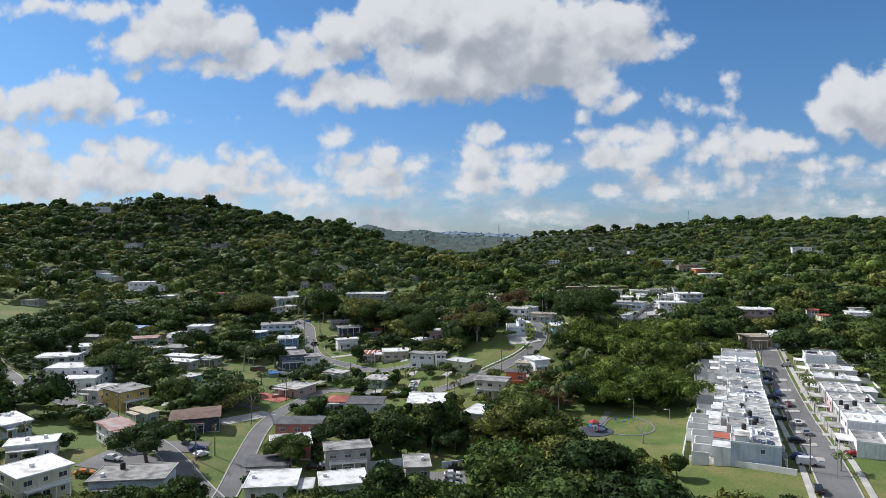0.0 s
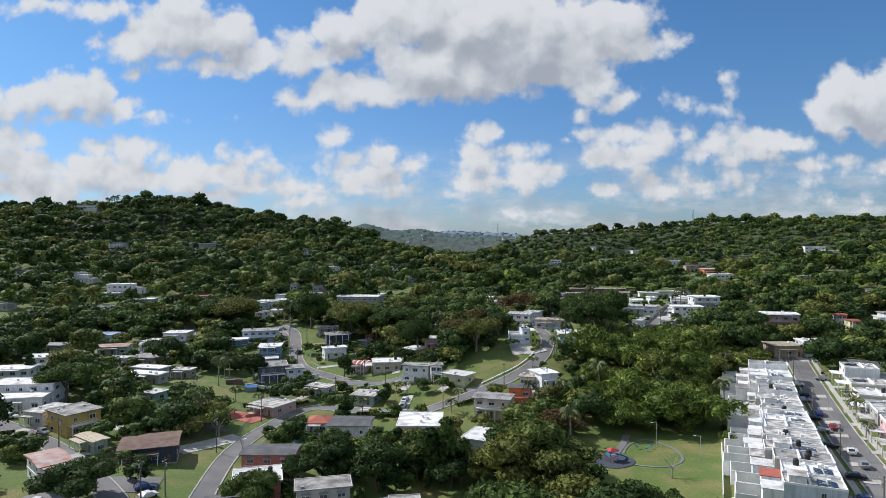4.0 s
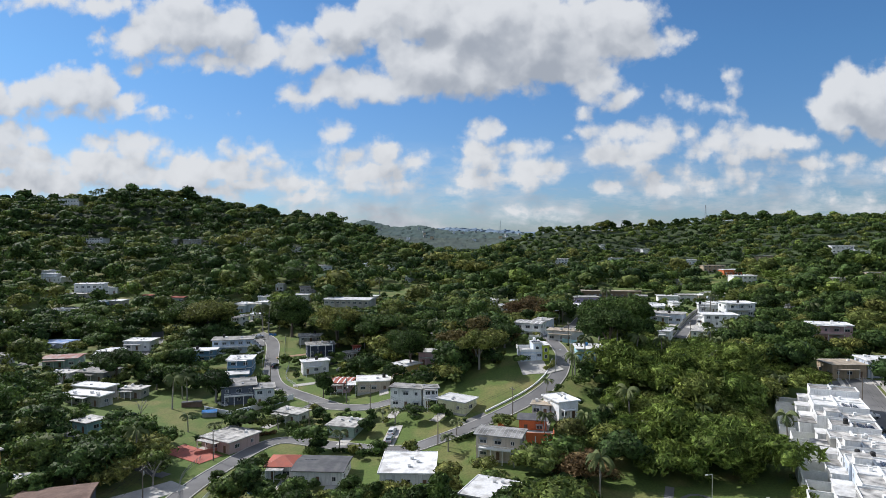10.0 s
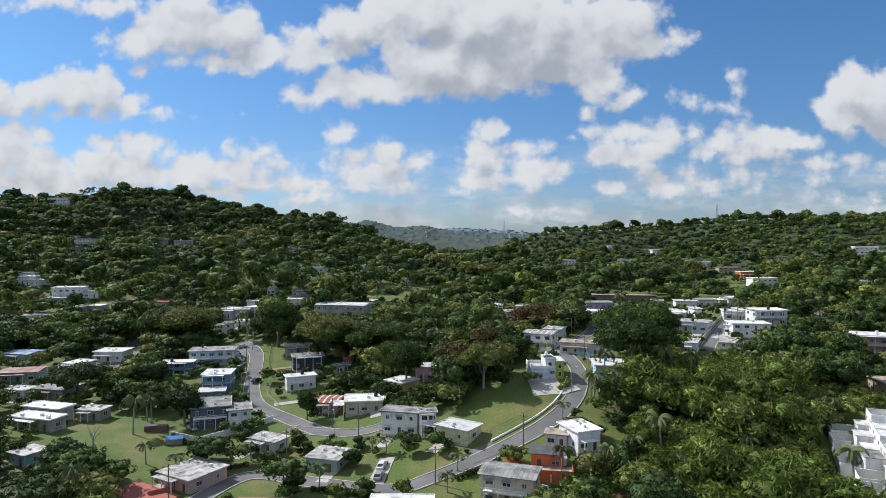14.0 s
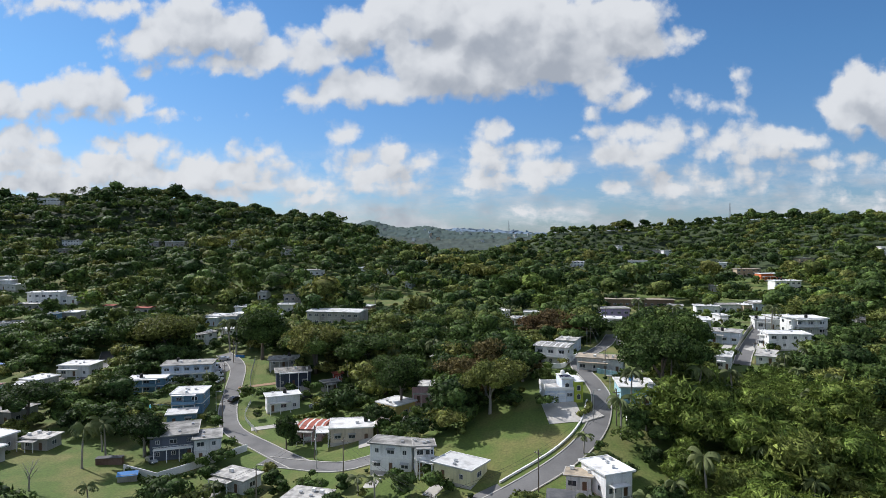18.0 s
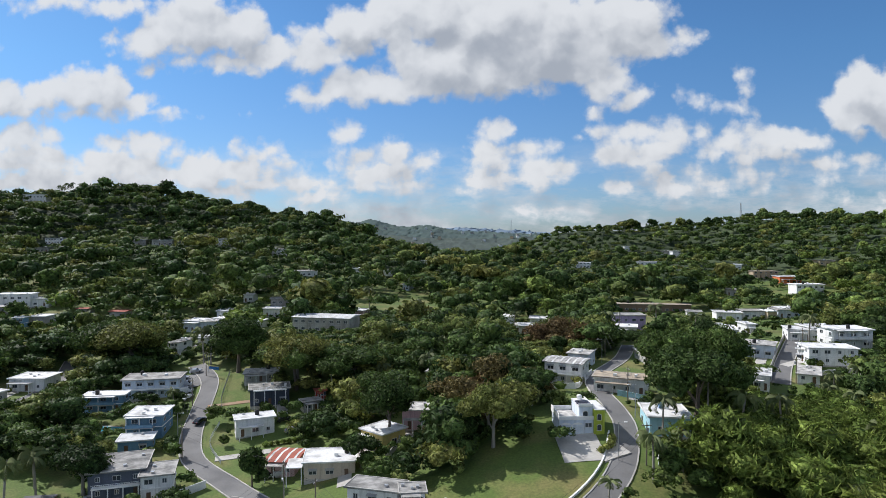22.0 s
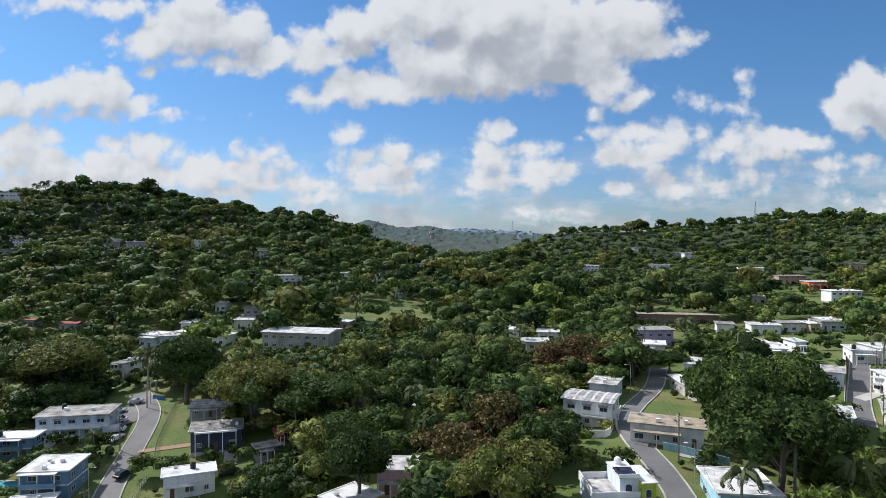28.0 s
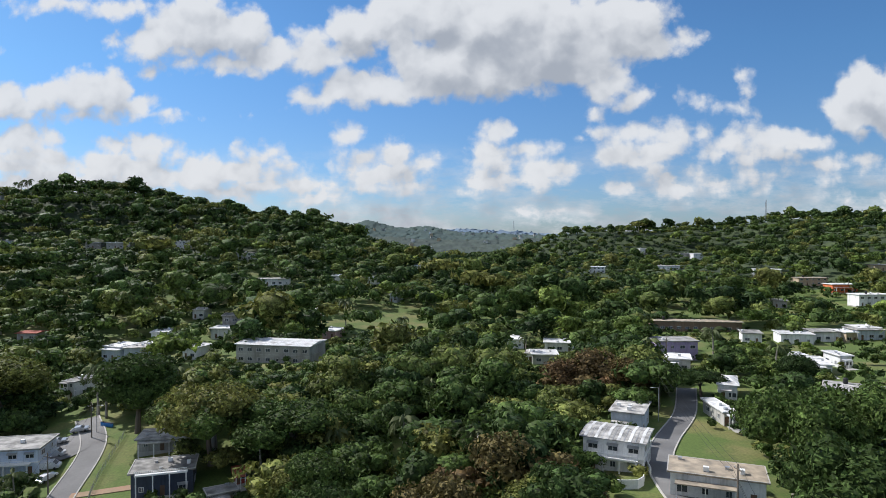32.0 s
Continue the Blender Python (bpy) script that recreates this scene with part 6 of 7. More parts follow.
# ---- cars ----
def car_proto(name, paint, label, van=False):
    own = thing(name, pose(0, 0, -60), label, "car", "parked cars")
    L, W, H = (4.9, 1.9, 2.0) if van else (4.4, 1.78, 1.45)
    s = Shape()
    prof = [(-L / 2, 0.35), (-L / 2, 1.0), (-L / 2 + 0.35, H - 0.1), (L * 0.25, H - 0.05), (L * 0.40, 1.05), (L / 2, 0.9), (L / 2, 0.35)] if van else [(-L / 2, 0.38), (-L / 2 + 0.05, 0.88), (-L * 0.42, 0.95), (-L * 0.26, H), (L * 0.08, H), (L * 0.24, 0.95), (L * 0.46, 0.82), (L / 2, 0.62), (L / 2, 0.36)]
    n = len(prof)
    for sy in (-1, 1):
        s.v += [(px, sy * W / 2 * (0.84 if pz > 1.1 else 1.0), pz) for px, pz in prof]
    s.f += [tuple(range(n)), tuple(range(2 * n - 1, n - 1, -1))] + [(i, i + n, (i + 1) % n + n, (i + 1) % n) for i in range(n)]
    part("body", s, paint, own)
    g = Shape()
    y0 = W / 2 * 0.845
    if van:
        win = [(L * 0.26, H - 0.12, L * 0.395, 1.1)]
        sides = [(-L * 0.42, L * 0.2, 1.1, H - 0.25)]
    else:
        win = [(L * 0.085, H - 0.03, L * 0.235, 0.98), (-L * 0.265, H - 0.03, -L * 0.41, 0.99)]
        sides = [(-L * 0.26, L * 0.1, 1.0, H - 0.1)]
    for xa, za, xb, zb in win:
        part("windscreen", Shape().poly((xa, -y0 * 0.92, za + 0.02), (xa, y0 * 0.92, za + 0.02), (xb + (0.02 if xb > 0 else -0.02), y0 * 0.95, zb + 0.02), (xb + (0.02 if xb > 0 else -0.02), -y0 * 0.95, zb + 0.02)), GLASS, own)
    for xa, xb, za, zb in sides:
        for sy in (-1, 1):
            part("side_window", Shape().poly((xa - 0.1, sy * (W / 2 * 0.93), za), (xb + 0.25, sy * (W / 2 * 0.93), za), (xb, sy * (y0 + 0.012), zb), (xa + 0.1, sy * (y0 + 0.012), zb)), GLASS, own)
    for px in (-L * 0.31, L * 0.31):
        for sy in (-1, 1):
            w = Shape()
            m = 10
            for yy in (sy * (W / 2 - 0.18), sy * (W / 2 + 0.012)):
                w.v += [(px + 0.32 * math.cos(2 * math.pi * i / m), yy, 0.32 + 0.32 * math.sin(2 * math.pi * i / m)) for i in range(m)]
            w.f += [tuple(range(m)), tuple(range(m, 2 * m))] + [(i, (i + 1) % m, (i + 1) % m + m, i + m) for i in range(m)]
            part("wheel", w, RUBBER, own)
    for sy in (-1, 1):
        part("headlight", Shape().box(L / 2 - 0.05, L / 2 + 0.01, sy * 0.62 - 0.16, sy * 0.62 + 0.16, 0.60, 0.74), TRIM, own)
        part("tail_light", Shape().box(-L / 2 - 0.01, -L / 2 + 0.06, sy * 0.66 - 0.14, sy * 0.66 + 0.14, 0.72, 0.86), RED_PLASTIC, own)
    return own


PAINTS = {
    "white": mat("white_car_paint", (0.75, 0.75, 0.75), rough=0.25, bump=0.0),
    "silver": mat("silver_car_paint", (0.42, 0.44, 0.46), rough=0.25, bump=0.0, metal=0.4),
    "black": mat("black_car_paint", (0.02, 0.022, 0.026), rough=0.2, bump=0.0),
    "red": mat("red_car_paint", (0.35, 0.02, 0.02), rough=0.25, bump=0.0),
    "blue": mat("blue_car_paint", (0.03, 0.06, 0.20), rough=0.25, bump=0.0),
    "orange": mat("orange_car_paint", (0.60, 0.22, 0.03), rough=0.25, bump=0.0),
}
PROTO = {}


def car(kind, x, y, turn, van=False):
    z = float(gz(x, y))
    for line, half in ROADS:
        if np.hypot(line[:, 0] - x, line[:, 1] - y).min() < half + 1.5:
            z = max(z, float(gz(x, y)) + 0.11)
    m = pose(x, y, z + 0.18, 0, 0, turn)
    dx, dy = math.cos(radians(turn)), math.sin(radians(turn))
    slope = math.atan2(float(gz(x + dx, y + dy)) - float(gz(x - dx, y - dy)), 2)
    lean = math.atan2(float(gz(x - dy, y + dx)) - float(gz(x + dy, y - dx)), 2)
    m = m @ Matrix.Rotation(-slope, 4, "Y") @ Matrix.Rotation(lean, 4, "X")
    key = (kind, van)
    if key not in PROTO:
        PROTO[key] = car_proto("van" if van else "car", PAINTS[kind], f"{kind} {'passenger van' if van else 'car'} parked beside a house or street", van)
        PROTO[key].matrix_world = m
        return
    copy_thing(PROTO[key], m)


for args in (("white", -91, 156, -5), ("orange", -92, 146, 20), ("blue", -75, 169, 40), ("white", -72, 165, 60), ("silver", -122, 202.5, -30), ("white", -139, 212, 10), ("white", -131, 213, 5), ("silver", -39, 169.5, 15), ("black", -42, 166.5, 10), ("white", -5, 168, 5), ("silver", -5, 164.5, 8), ("silver", -5, 161, 5), ("black", -4, 173, 0), ("white", 98, 193, 69), ("silver", 94.6, 182, 69), ("red", 106, 215, 69), ("blue", 109, 228, 69), ("silver", 101.5, 213, -20), ("black", 88, 174, -22), ("blue", 82, 160.5, -22), ("white", 81.5, 156, -20, True), ("black", 76, 141, 69), ("silver", 115, 211, 158), ("black", 100, 173, 158), ("red", 96.5, 162, 158), ("black", -51, 298, 15), ("white", -48, 298, 20), ("white", -102, 362, 10, True), ("silver", -106, 369, 20), ("white", -99, 356, 12, True), ("silver", -104, 375, 15), ("black", -58, 333, 25), ("white", -96, 351, 75), ("white", -23, 253, 80), ("silver", -23, 247.5, 82), ("white", -104, 240, 20), ("silver", -53, 325, 20), ("black", -145, 349, 60), ("silver", -86, 283, -40), ("black", 105, 224, -20), ("black", 96, 199, -20), ("silver", 111, 241, -22), ("black", 113, 246, -20), ("white", 117, 257, -20), ("black", -83, 332, 70), ("silver", 128, 262, 158), ("black", -158, 224, -50), ("white", -165, 230, -50), ("black", -130, 176, 30)):
    car(*args)


# ---- poles, cables and lamps ----
def utility_pole(x, y, h, kind=0):
    own = thing("utility_pole", pose(x, y, float(gz(x, y)), 0, 0, random.Random(int(x * 3 + y)).uniform(0, 180)), "weathered utility pole with crossarm and transformer", "pole", "utility poles")
    part("pole", Shape().tube([(0, 0, -0.8, 0.17), (0, 0, h, 0.11)], 8), WOOD_POLE, own)
    arm = part("crossarm", Shape().box(-1.0, 1.0, -0.06, 0.06, h - 0.9, h - 0.76), WOOD_POLE, own)
    for q in (-0.9, -0.3, 0.5, 0.9):
        part("insulator", Shape().tube([(q, 0, h - 0.76, 0.05), (q, 0, h - 0.58, 0.04)], 6), TRIM, arm)
    if kind == 0:
        part("transformer", Shape().tube([(0.32, 0, h - 2.2, 0.24), (0.32, 0, h - 1.4, 0.24), (0.32, 0, h - 1.3, 0.1)], 10), METAL, own)


def cable(points, sag=0.8):
    """A thin line that hangs between poles."""
    cu = bpy.data.curves.new("cable", "CURVE")
    cu.dimensions, cu.bevel_depth, cu.bevel_resolution = "3D", 0.022, 0
    sp = cu.splines.new("POLY")
    out = []
    for a, b in zip(points, points[1:]):
        for i in range(8):
            t = i / 8
            out.append((a[0] + (b[0] - a[0]) * t, a[1] + (b[1] - a[1]) * t, a[2] + (b[2] - a[2]) * t - sag * 4 * t * (1 - t)))
    out.append(points[-1])
    sp.points.add(len(out) - 1)
    for p, q in zip(sp.points, out):
        p.co = (*q, 1)
    cu.materials.append(RUBBER)
    tagged(new("cable", cu), "thin black overhead cable between poles", "cable", "overhead cables")


LINES = (
    [(-62, 138, 10), (-72, 162, 10), (-71, 201, 10), (-69.5, 235, 9), (-50, 261, 9), (-43, 285, 9), (-77.5, 309, 9), (-91.5, 345, 9), (-98.5, 371, 9)],
    [(-72, 162, 10), (-107, 187, 10), (-150, 210.5, 10), (-182, 236, 9)],
    [(-43, 285, 9), (-33, 274, 9), (-9, 242, 9), (12.5, 255, 9), (34, 280, 9), (37.5, 312, 9), (45, 380, 10), (61, 430, 10)],
    [(80, 152, 9), (93, 189, 9), (108, 230, 9), (121, 268, 9)],
    [(-69, 167, 9), (-71, 201, 10)],
    [(95, 345, 8), (113, 378, 8), (133, 414, 8)],
)
done = set()
for line in LINES:
    for px, py, ph in line:
        if (px, py) not in done:
            done.add((px, py))
            utility_pole(px, py, ph, int(px + py) % 2)
    for shift, drop in ((-0.8, 0.6), (0.5, 0.6), (0, 2.6)):
        cable([(px + shift, py, float(gz(px, py)) + ph - drop) for px, py, ph in line])


def street_lamp(x, y, h, turn):
    own = thing("street_lamp", pose(x, y, float(gz(x, y)), 0, 0, turn), "slim grey street lamp with a single arm", "street lamp", "street lamps")
    part("pole", Shape().tube([(0, 0, -0.5, 0.10), (0, 0, h, 0.06)], 8), METAL, own)
    part("arm", Shape().box(-0.03, 1.5, -0.03, 0.03, h - 0.05, h + 0.03), METAL, own)
    part("lamp_head", Shape().box(1.2, 1.85, -0.12, 0.12, h - 0.02, h + 0.10), TRIM, own)


for args in ((98.5, 187, 8, 160), (114, 232, 8, 160), (84, 148, 8, -20), (28.5, 281, 8, 0), (36.5, 300, 8, 180), (-41, 279, 7, 120), (53, 208, 7, 200), (61, 196, 6, 180), (-85, 322, 7, 0), (42, 370, 8, 180), (-99, 374, 7, 0)):
    street_lamp(*args)


# ---- walls, fences, yards ----
def yard_wall(label, points, h, material, thick=0.18, name="garden_wall"):
    line = smooth_line(points, 2.5) if len(points) > 2 else [points[0]] + [(points[0][0] + (points[1][0] - points[0][0]) * i / 12, points[0][1] + (points[1][1] - points[0][1]) * i / 12) for i in range(1, 13)]
    s = Shape()
    for i, (x, y) in enumerate(line):
        a, b = line[max(i - 1, 0)], line[min(i + 1, len(line) - 1)]
        d = Vector((b[0] - a[0], b[1] - a[1])).normalized()
        z = float(gz(x, y))
        for o, zz in ((-1, -0.8), (1, -0.8), (1, h), (-1, h)):
            s.v.append((x - d.y * o * thick / 2, y + d.x * o * thick / 2, z + zz))
        if i:
            k = 4 * (i - 1)
            s.f += [(k + q, k + (q + 1) % 4, k + 4 + (q + 1) % 4, k + 4 + q) for q in range(4)]
    s.f += [(0, 1, 2, 3), tuple(len(s.v) - 1 - q for q in range(4))]
    tagged(new(name, s.mesh(name, material)), label, "wall", "garden walls")


yard_wall("white rendered wall round a dark grey house", [(-79, 273), (-72, 282), (-64, 293)], 1.9, TRIM)
yard_wall("white rendered wall round a dark grey house", [(-79, 273), (-90, 277)], 1.7, TRIM)
yard_wall("turquoise painted wall beside the road", [(36, 317), (47, 312)], 1.5, WALLS["aqua"])
yard_wall("white wall below a house", [(39, 300), (38, 288), (36.5, 280)], 1.0, TRIM)
yard_wall("low white kerb wall along the climbing road", [(4.5, 259), (17.5, 269.5), (25, 280), (28.8, 292)], 0.45, TRIM, 0.35)
yard_wall("blue painted board wall beside a car park", [(-30, 170), (-18, 176)], 2.2, WALLS["paleblue"])
yard_wall("blue painted board wall beside a car park", [(-8, 174), (4, 176)], 1.8, WALLS["paleblue"])
yard_wall("orange painted wall along the drive", [(8, 250), (14, 243), (24, 240)], 1.3, WALLS["orange"])
yard_wall("white retaining wall on the slope", [(6, 246), (13, 239), (18, 236)], 1.2, TRIM)
yard_wall("long white wall at the foot of the row", [(56, 164), (66, 157), (76, 150)], 1.5, TRIM)
yard_wall("low white wall behind the row", [(55, 166), (62, 184), (70, 205)], 1.6, TRIM)
yard_wall("pale wall along the steep lane", [(87, 347), (95, 361), (109, 386), (127, 418)], 1.6, CONCRETE)
yard_wall("white wall with posts beside the lane", [(96, 346), (106, 352), (118, 354)], 1.4, TRIM)
yard_wall("white wall along the cross street", [(150, 287), (186, 267), (228, 245)], 1.0, TRIM)
yard_wall("pale concrete wall beside the asphalt lot", [(-100, 176), (-118, 186)], 1.4, CONCRETE)
yard_wall("white wall along the hillside street", [(-140, 203), (-152, 208), (-166, 222)], 1.2, TRIM)
yard_wall("red-brown garden wall by the patio", [(-76, 238), (-68, 246), (-64, 254)], 1.0, WALLS["terracotta"])
yard_wall("pale wall of a terrace beside the lane", [(18, 326), (26, 324), (29, 331)], 1.6, TRIM)
yard_wall("white wall beside the climbing lane", [(30, 331), (31, 338), (35, 350)], 1.5, TRIM)
yard_wall("weathered wall beside a yellow house", [(-22, 296), (-20, 306), (-24, 313)], 1.6, CONCRETE)


def picket_fence(points, h, material, label, gap=0.45):
    line = smooth_line(points, 1.0) if len(points) > 2 else [(points[0][0] + (points[1][0] - points[0][0]) * i / 20, points[0][1] + (points[1][1] - points[0][1]) * i / 20) for i in range(21)]
    x0, y0 = line[0]
    own = thing("fence", pose(x0, y0, 0), label, "fence")
    for a, b in zip(line, line[1:]):
        za, zb = float(gz(*a)), float(gz(*b))
        r = Shape()
        ax, ay, bx, by = a[0] - x0, a[1] - y0, b[0] - x0, b[1] - y0
        for q in (0.35, 0.85):
            r.poly((ax, ay, za + h * q), (bx, by, zb + h * q), (bx, by, zb + h * q + 0.1), (ax, ay, za + h * q + 0.1))
        part("rail", r, material, own)
        n = max(1, int(math.hypot(bx - ax, by - ay) / gap))
        for i in range(n):
            t = i / n
            px, py, pz = ax + (bx - ax) * t, ay + (by - ay) * t, za + (zb - za) * t
            part("post", Shape().box(px - 0.05, px + 0.05, py - 0.05, py + 0.05, pz - 0.3, pz + h), material, own)


picket_fence([(-61, 208), (-61, 222), (-52, 226)], 1.2, TRIM, "white picket fence round a lawn with a pool")
picket_fence([(-78, 336), (-84, 350), (-90, 372)], 1.4, METAL, "grey metal fence along the grass strip", 1.2)
picket_fence([(-66, 306), (-74, 318), (-77, 332)], 1.2, TRIM, "white fence beside the street", 1.0)
picket_fence([(-65, 205), (-72, 222), (-73, 236)], 1.2, METAL, "dark fence beside the lane", 1.2)

# pools, bins, sheds, playground
pool = thing("pool", pose(-51, 217, float(gz(-51, 217))), "round blue above-ground pool on the lawn", "pool")
part("pool_wall", Shape().tube([(0, 0, -0.4, 2.6), (0, 0, 0.95, 2.6)], 24), BLUE_PLASTIC, pool)
part("water", Shape().tube([(0, 0, 0.90, 2.4), (0, 0, 1.0, 2.4)], 24), POOL, pool)
pool = thing("pool", pose(-109, 327, float(gz(-109, 327)) + 0.1), "turquoise sunken pool with a pale rim beside a house", "pool")
part("pool_rim", Shape().box(-5, 5, -3.2, 3.2, -1.2, 0.15), CONCRETE, pool)
part("water", Shape().box(-4, 4, -2.2, 2.2, 0.152, 0.2), POOL, pool)
for i in range(5):
    b = thing("bin", pose(-100 + i * 0.9, 378 - i * 0.4, float(gz(-100 + i * 0.9, 378 - i * 0.4)), 0, 0, i * 7), "blue wheeled rubbish bin at the end of the street", "bin", "rubbish bins")
    part("bin_body", Shape().box(-0.3, 0.3, -0.3, 0.3, -0.1, 1.0), BLUE_PLASTIC, b)
    part("lid", Shape().box(-0.34, 0.34, -0.36, 0.34, 1.002, 1.08), RUBBER, b)
sh = thing("shed", pose(-86, 272, float(gz(-86, 272)), 0, 0, 20), "low shed under a blue tarpaulin", "shed")
part("wall", Shape().box(-2.2, 2.2, -1.3, 1.3, -0.4, 1.7), WALLS["concrete"], sh)
part("tarpaulin", Shape().poly((-2.4, -1.6, 1.5), (2.4, -1.6, 1.5), (2.4, 0, 2.2), (-2.4, 0, 2.2)).poly((-2.4, 0, 2.2), (2.4, 0, 2.2), (2.4, 1.6, 1.6), (-2.4, 1.6, 1.6)), BLUE_PLASTIC, sh)
sh = thing("container", pose(-96, 281, float(gz(-96, 281)), 0, 0, 12), "long rusty metal box on the grass", "container")
part("box_body", Shape().box(-3.2, 3.2, -1.0, 1.0, -0.2, 1.7), ROOFS["brown"], sh)
part("lid", Shape().box(-3.3, 3.3, -1.1, 1.1, 1.702, 1.8), ROOFS["dark"], sh)
tp = thing("canopy", pose(-103, 207, float(gz(-103, 207)), 0, 0, 25), "small white square canopy on four posts", "canopy")
part("canopy_top", Shape().poly((-2, -2, 2.4), (2, -2, 2.4), (0, 0, 3.1)).poly((2, -2, 2.4), (2, 2, 2.4), (0, 0, 3.1)).poly((2, 2, 2.4), (-2, 2, 2.4), (0, 0, 3.1)).poly((-2, 2, 2.4), (-2, -2, 2.4), (0, 0, 3.1)), TRIM, tp)
for a in (-1.9, 1.9):
    for b in (-1.9, 1.9):
        part("post", Shape().box(a - 0.05, a + 0.05, b - 0.05, b + 0.05, -0.3, 2.42), METAL, tp)

PLAY = (38.5, 196.5)
PAD_MAT = mat("dark_safety_pad", (0.035, 0.045, 0.065), (0.05, 0.06, 0.08))
n = 36
disc = Shape()
zc = float(gz(*PLAY))
for r in (0.01, 2.6, 5.4):
    disc.v += [(PLAY[0] + r * math.cos(2 * math.pi * i / n), PLAY[1] + r * math.sin(2 * math.pi * i / n), float(gz(PLAY[0] + r * math.cos(2 * math.pi * i / n), PLAY[1] + r * math.sin(2 * math.pi * i / n))) + 0.16) for i in range(n)]
for k in range(2):
    disc.f += [(k * n + i, k * n + (i + 1) % n, (k + 1) * n + (i + 1) % n, (k + 1) * n + i) for i in range(n)]
tagged(new("play_pad", disc.mesh("play_pad", PAD_MAT)), "dark blue round safety surface of the playground", "paving", kind="structure")
pf = thing("play_frame", pose(PLAY[0] - 0.5, PLAY[1], zc + 0.15, 0, 0, 20), "red and blue climbing frame with a slide", "playground")
for a in (-1.1, 1.1):
    for b in (-0.9, 0.9):
        part("post", Shape().tube([(a, b, -0.2, 0.07), (a, b, 3.0, 0.07)], 8), RED_PLASTIC, pf)
part("platform", Shape().box(-1.2, 1.2, -1.0, 1.0, 1.4, 1.52), METAL, pf)
part("canopy", Shape().poly((-1.4, -1.2, 2.9), (1.4, -1.2, 2.9), (0, 0, 3.7)).poly((1.4, -1.2, 2.9), (1.4, 1.2, 2.9), (0, 0, 3.7)).poly((1.4, 1.2, 2.9), (-1.4, 1.2, 2.9), (0, 0, 3.7)).poly((-1.4, 1.2, 2.9), (-1.4, -1.2, 2.9), (0, 0, 3.7)), RED_PLASTIC, pf)
sl = Shape()
for i in range(7):
    t = i / 6
    sl.v += [(1.2 + 3.4 * t, -0.35, 1.5 - 1.35 * t + 0.25 * math.sin(3.14 * t)), (1.2 + 3.4 * t, 0.35, 1.5 - 1.35 * t + 0.25 * math.sin(3.14 * t)), (1.2 + 3.4 * t, -0.42, 1.85 - 1.35 * t + 0.25 * math.sin(3.14 * t)), (1.2 + 3.4 * t, 0.42, 1.85 - 1.35 * t + 0.25 * math.sin(3.14 * t))]
    if i:
        k = 4 * (i - 1)
        sl.f += [(k, k + 4, k + 5, k + 1), (k, k + 2, k + 6, k + 4), (k + 1, k + 5, k + 7, k + 3)]
part("slide", sl, BLUE_PLASTIC, pf)
part("tower_panel", Shape().box(-1.25, -1.15, -0.9, 0.9, 1.5, 2.3), BLUE_PLASTIC, pf)
PATH_PTS = [(43, 193), (50, 190), (56, 195), (57, 206), (52, 214), (46, 210), (42, 202)]
tagged(new("footpath", ribbon(smooth_line(PATH_PTS, 2), -0.35, 0.35, 0.14, 0.5, 2).mesh("footpath", ASPHALT)), "narrow grey path round the playground", "path", kind="structure")
tagged(new("footpath", ribbon(smooth_line([(40, 202), (44, 210), (47, 218)], 2), -1.0, 1.0, 0.13, 0.5, 2).mesh("footpath", ASPHALT)), "dark asphalt path to the playground", "path", kind="structure")
for k, (qx, qy) in enumerate(((49, 204), (51, 206), (47, 206))):
    rd = thing("spring_rider", pose(qx, qy, float(gz(qx, qy)) + 0.1, 0, 0, k * 70), "small metal play rider on a post", "playground")
    part("post", Shape().tube([(0, 0, -0.2, 0.08), (0, 0, 0.6, 0.08)], 8), METAL, rd)
    part("seat", Shape().box(-0.5, 0.5, -0.18, 0.18, 0.6, 0.78).box(0.3, 0.42, -0.3, 0.3, 0.78, 1.2), BLUE_PLASTIC, rd)

# the orange terrace below the climbing road
z = max(float(gz(px, py)) for px in (7, 22) for py in (240, 246))
tr = thing("terrace", pose(14.8, 242.6, z, 0, 0, -6), "orange-walled terrace with a pale tiled floor beside the road", "terrace")
part("terrace_base", Shape().box(-8.2, 8.2, -2.6, 2.4, -3.0, 0.9), WALLS["orange"], tr)
part("terrace_floor", Shape().box(-7.9, 7.9, -2.3, 2.2, 0.902, 0.98), ROOFS["sheet"], tr)
for a in ((-8.2, 8.2, -2.6, -2.4), (-8.2, -8.0, -2.39, 2.4), (8.0, 8.2, -2.39, 2.4)):
    part("parapet", Shape().box(*a, 0.902, 1.75), WALLS["orange"], tr)
for k in range(5):
    part("baluster", Shape().box(-6.6 + k * 3.2, -6.3 + k * 3.2, -2.64, -2.602, -1.0, 0.85), TRIM, tr)


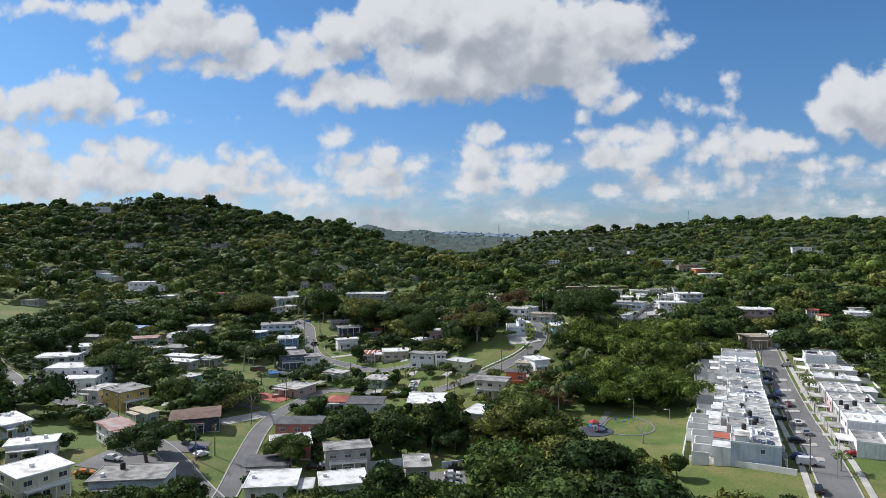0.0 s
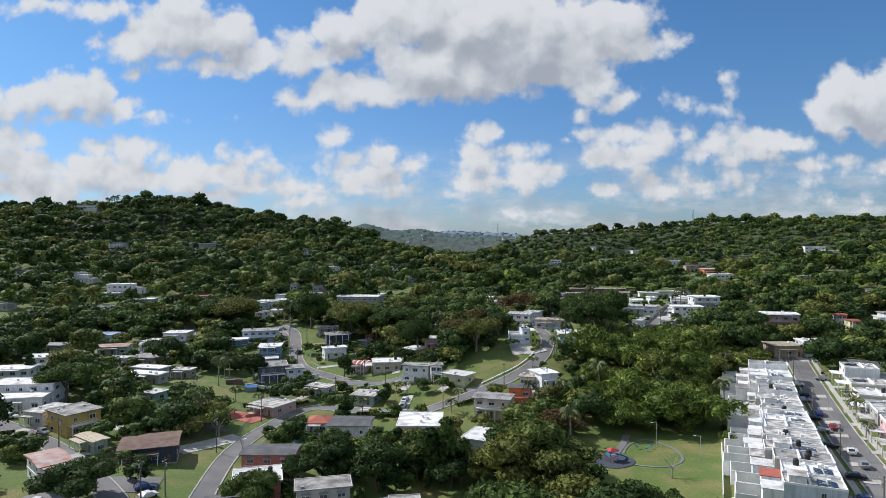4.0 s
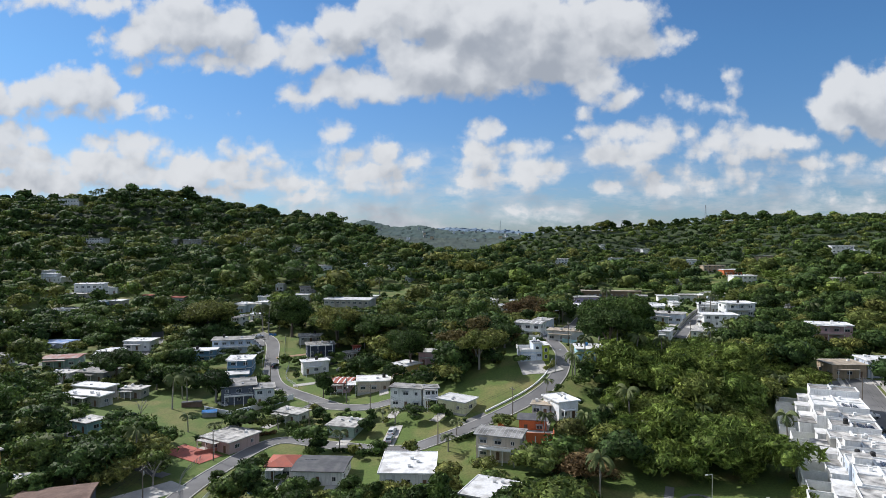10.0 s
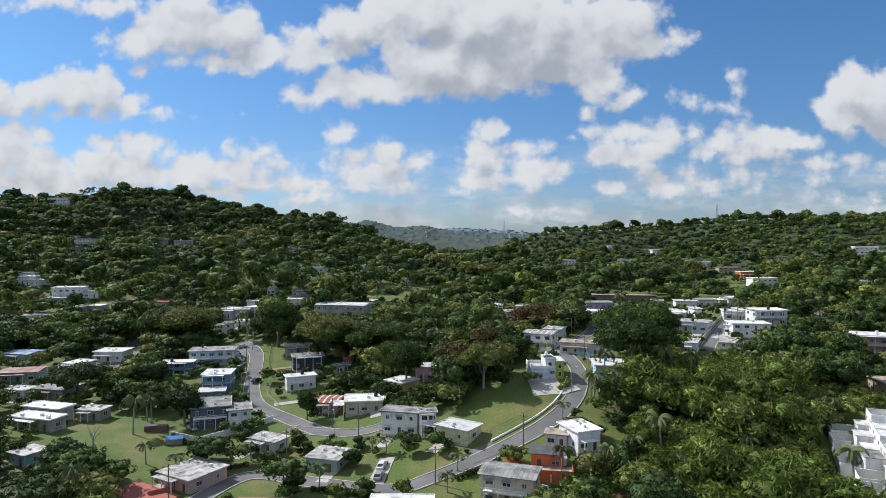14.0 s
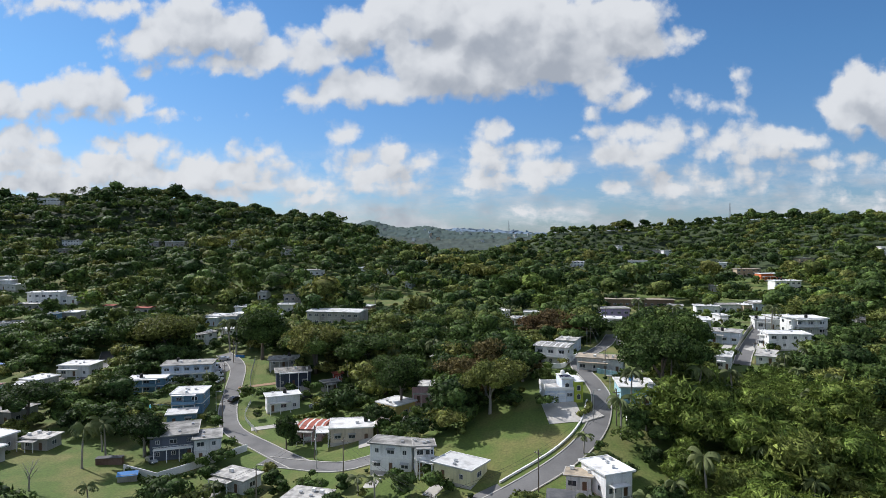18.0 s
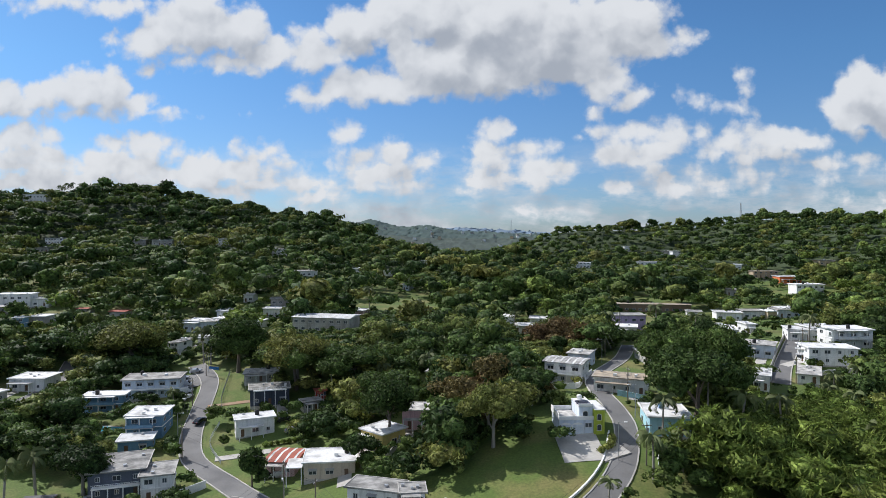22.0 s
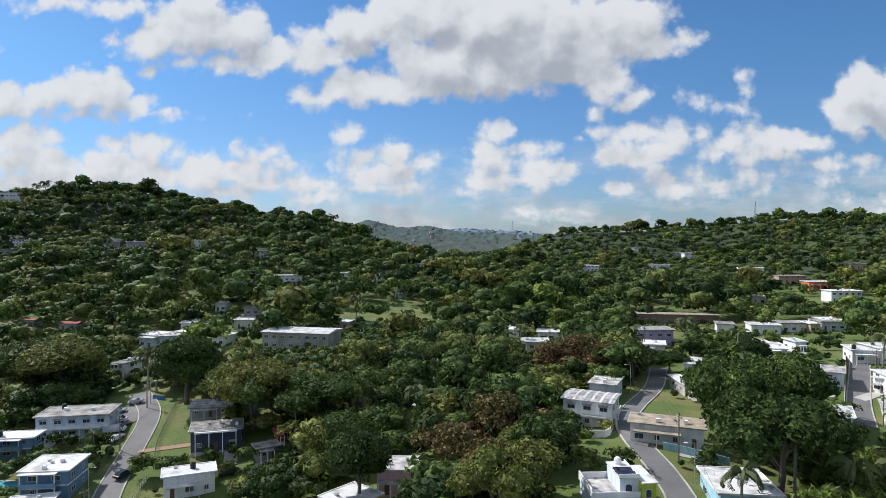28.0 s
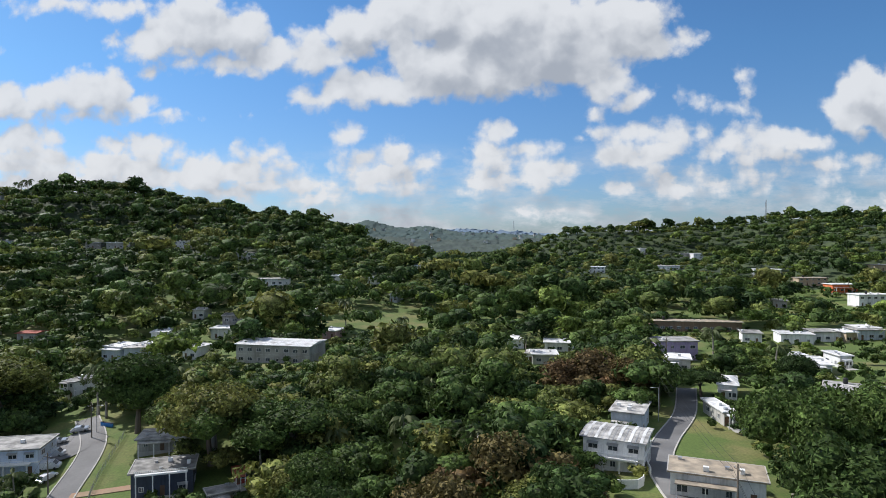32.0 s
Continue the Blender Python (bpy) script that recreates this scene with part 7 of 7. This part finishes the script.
def hedge(points, h, thick, material, label):
    """A clipped or bushy hedge along a line."""
    line = smooth_line(points, 1.2) if len(points) > 2 else [(points[0][0] + (points[1][0] - points[0][0]) * i / 8, points[0][1] + (points[1][1] - points[0][1]) * i / 8) for i in range(9)]
    x0, y0 = line[0]
    z0 = float(gz(x0, y0))
    r = np.random.default_rng(int(abs(x0) * 10 + abs(y0)))
    lobes = [(px - x0 + r.normal() * 0.1, py - y0 + r.normal() * 0.1, float(gz(px, py)) - z0 + h * 0.45, thick * r.uniform(0.9, 1.2)) for px, py in line]
    v, f = leaf_cloud(r, lobes, 70 * len(lobes), 0.24, 0.0, 0.6)
    cv, cf = core_blobs(lobes, 0.86)
    me = grid_mesh("hedge", np.concatenate([v, cv]), cf + len(v), material, np.full(len(v) + len(cv), 0.4), f)
    me.materials.append(INNER[material.name])
    me.polygons.foreach_set("material_index", (np.arange(len(f) + len(cf)) >= len(f)).astype(np.int32))
    ob = new("hedge", me)
    ob.location = (x0, y0, z0)
    tagged(ob, label, "hedge", "garden hedges")


hedge([(25.6, 283.6), (27.8, 285.6), (29.0, 289.0)], 1.5, 0.9, LEAF_LIGHT, "bright green clipped hedge between the drive and the road")
hedge([(-4, 243.2), (2, 246.2), (6, 249.4)], 1.3, 0.7, LEAF, "row of low dark green hedge along the lawn")
hedge([(-38, 242.6), (-30, 240.6), (-22, 237.8)], 1.6, 0.9, LEAF, "rounded dark green hedge beside the road")
hedge([(-72, 248), (-66, 254), (-60, 258)], 1.2, 0.7, LEAF_BROWN, "rust and green hedge beside the red patio")
hedge([(-88, 276), (-80, 270.8), (-72, 276)], 1.4, 0.8, LEAF, "dark green hedge before a white garden wall")
hedge([(-46, 320), (-58, 316.5)], 1.3, 0.8, LEAF_LIGHT, "light green hedge beside a white house")
LANE = [(-128, 252), (-116, 244), (-106, 240), (-96, 233), (-86, 226), (-76, 222)]
tagged(new("footpath", ribbon(smooth_line(LANE, 2), -1.6, 1.6, 0.13, 0.5, 3).mesh("footpath", ASPHALT)), "worn asphalt lane curving through the grass", "path", kind="structure")

# a lattice mast and houses far off
def lattice_mast(x, y, z, height, half, label):
    mast = thing("lattice_mast", pose(x, y, z), label, "mast")
    for a in (-1, 1):
        for b in (-1, 1):
            part("leg", Shape().tube([(a * half, b * half, -3, half * 0.16), (a * half * 0.2, b * half * 0.2, height, half * 0.11)], 5), METAL, mast)
    for i in range(9):
        zz, q = height * (0.1 + 0.098 * i), half * (1 - 0.08 * (i + 1))
        part("brace", Shape().box(-q, q, -q, -q + 0.13 * half, zz, zz + 0.17 * half).box(-q, q, q - 0.13 * half, q, zz, zz + 0.17 * half), METAL, mast)


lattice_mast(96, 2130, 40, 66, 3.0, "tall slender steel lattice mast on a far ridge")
lattice_mast(334, 985, float(gz(334, 985)), 26, 1.3, "small steel lattice mast above the trees of the ridge")
rng = random.Random(77)
for k in range(36):
    fx, q = rng.uniform(-420, 160), rng.uniform(0.45, 0.98)
    crest, fy = (near_crest, 1720) if k % 3 == 0 else (mid_crest, 2100)
    fz = -10 + (crest(fx) + 10) * q ** 0.8 + 6
    own = thing("house", pose(fx, fy - 420 * (1 - q) - 6, fz, 0, 0, rng.uniform(-30, 30)), "tiny white house among far wooded ridges", "house", "far houses")
    w = rng.uniform(2.2, 4.5)
    part("wall", Shape().box(-w, w, -4, 4, -9, 1.2), WALLS[rng.choice(("white", "tan", "concrete", "concrete"))], own)
    part("roof", Shape().box(-w - 0.5, w + 0.5, -4.5, 4.5, 1.202, 1.6), ROOFS[rng.choice(("white", "tan", "sheet", "grey"))], own)
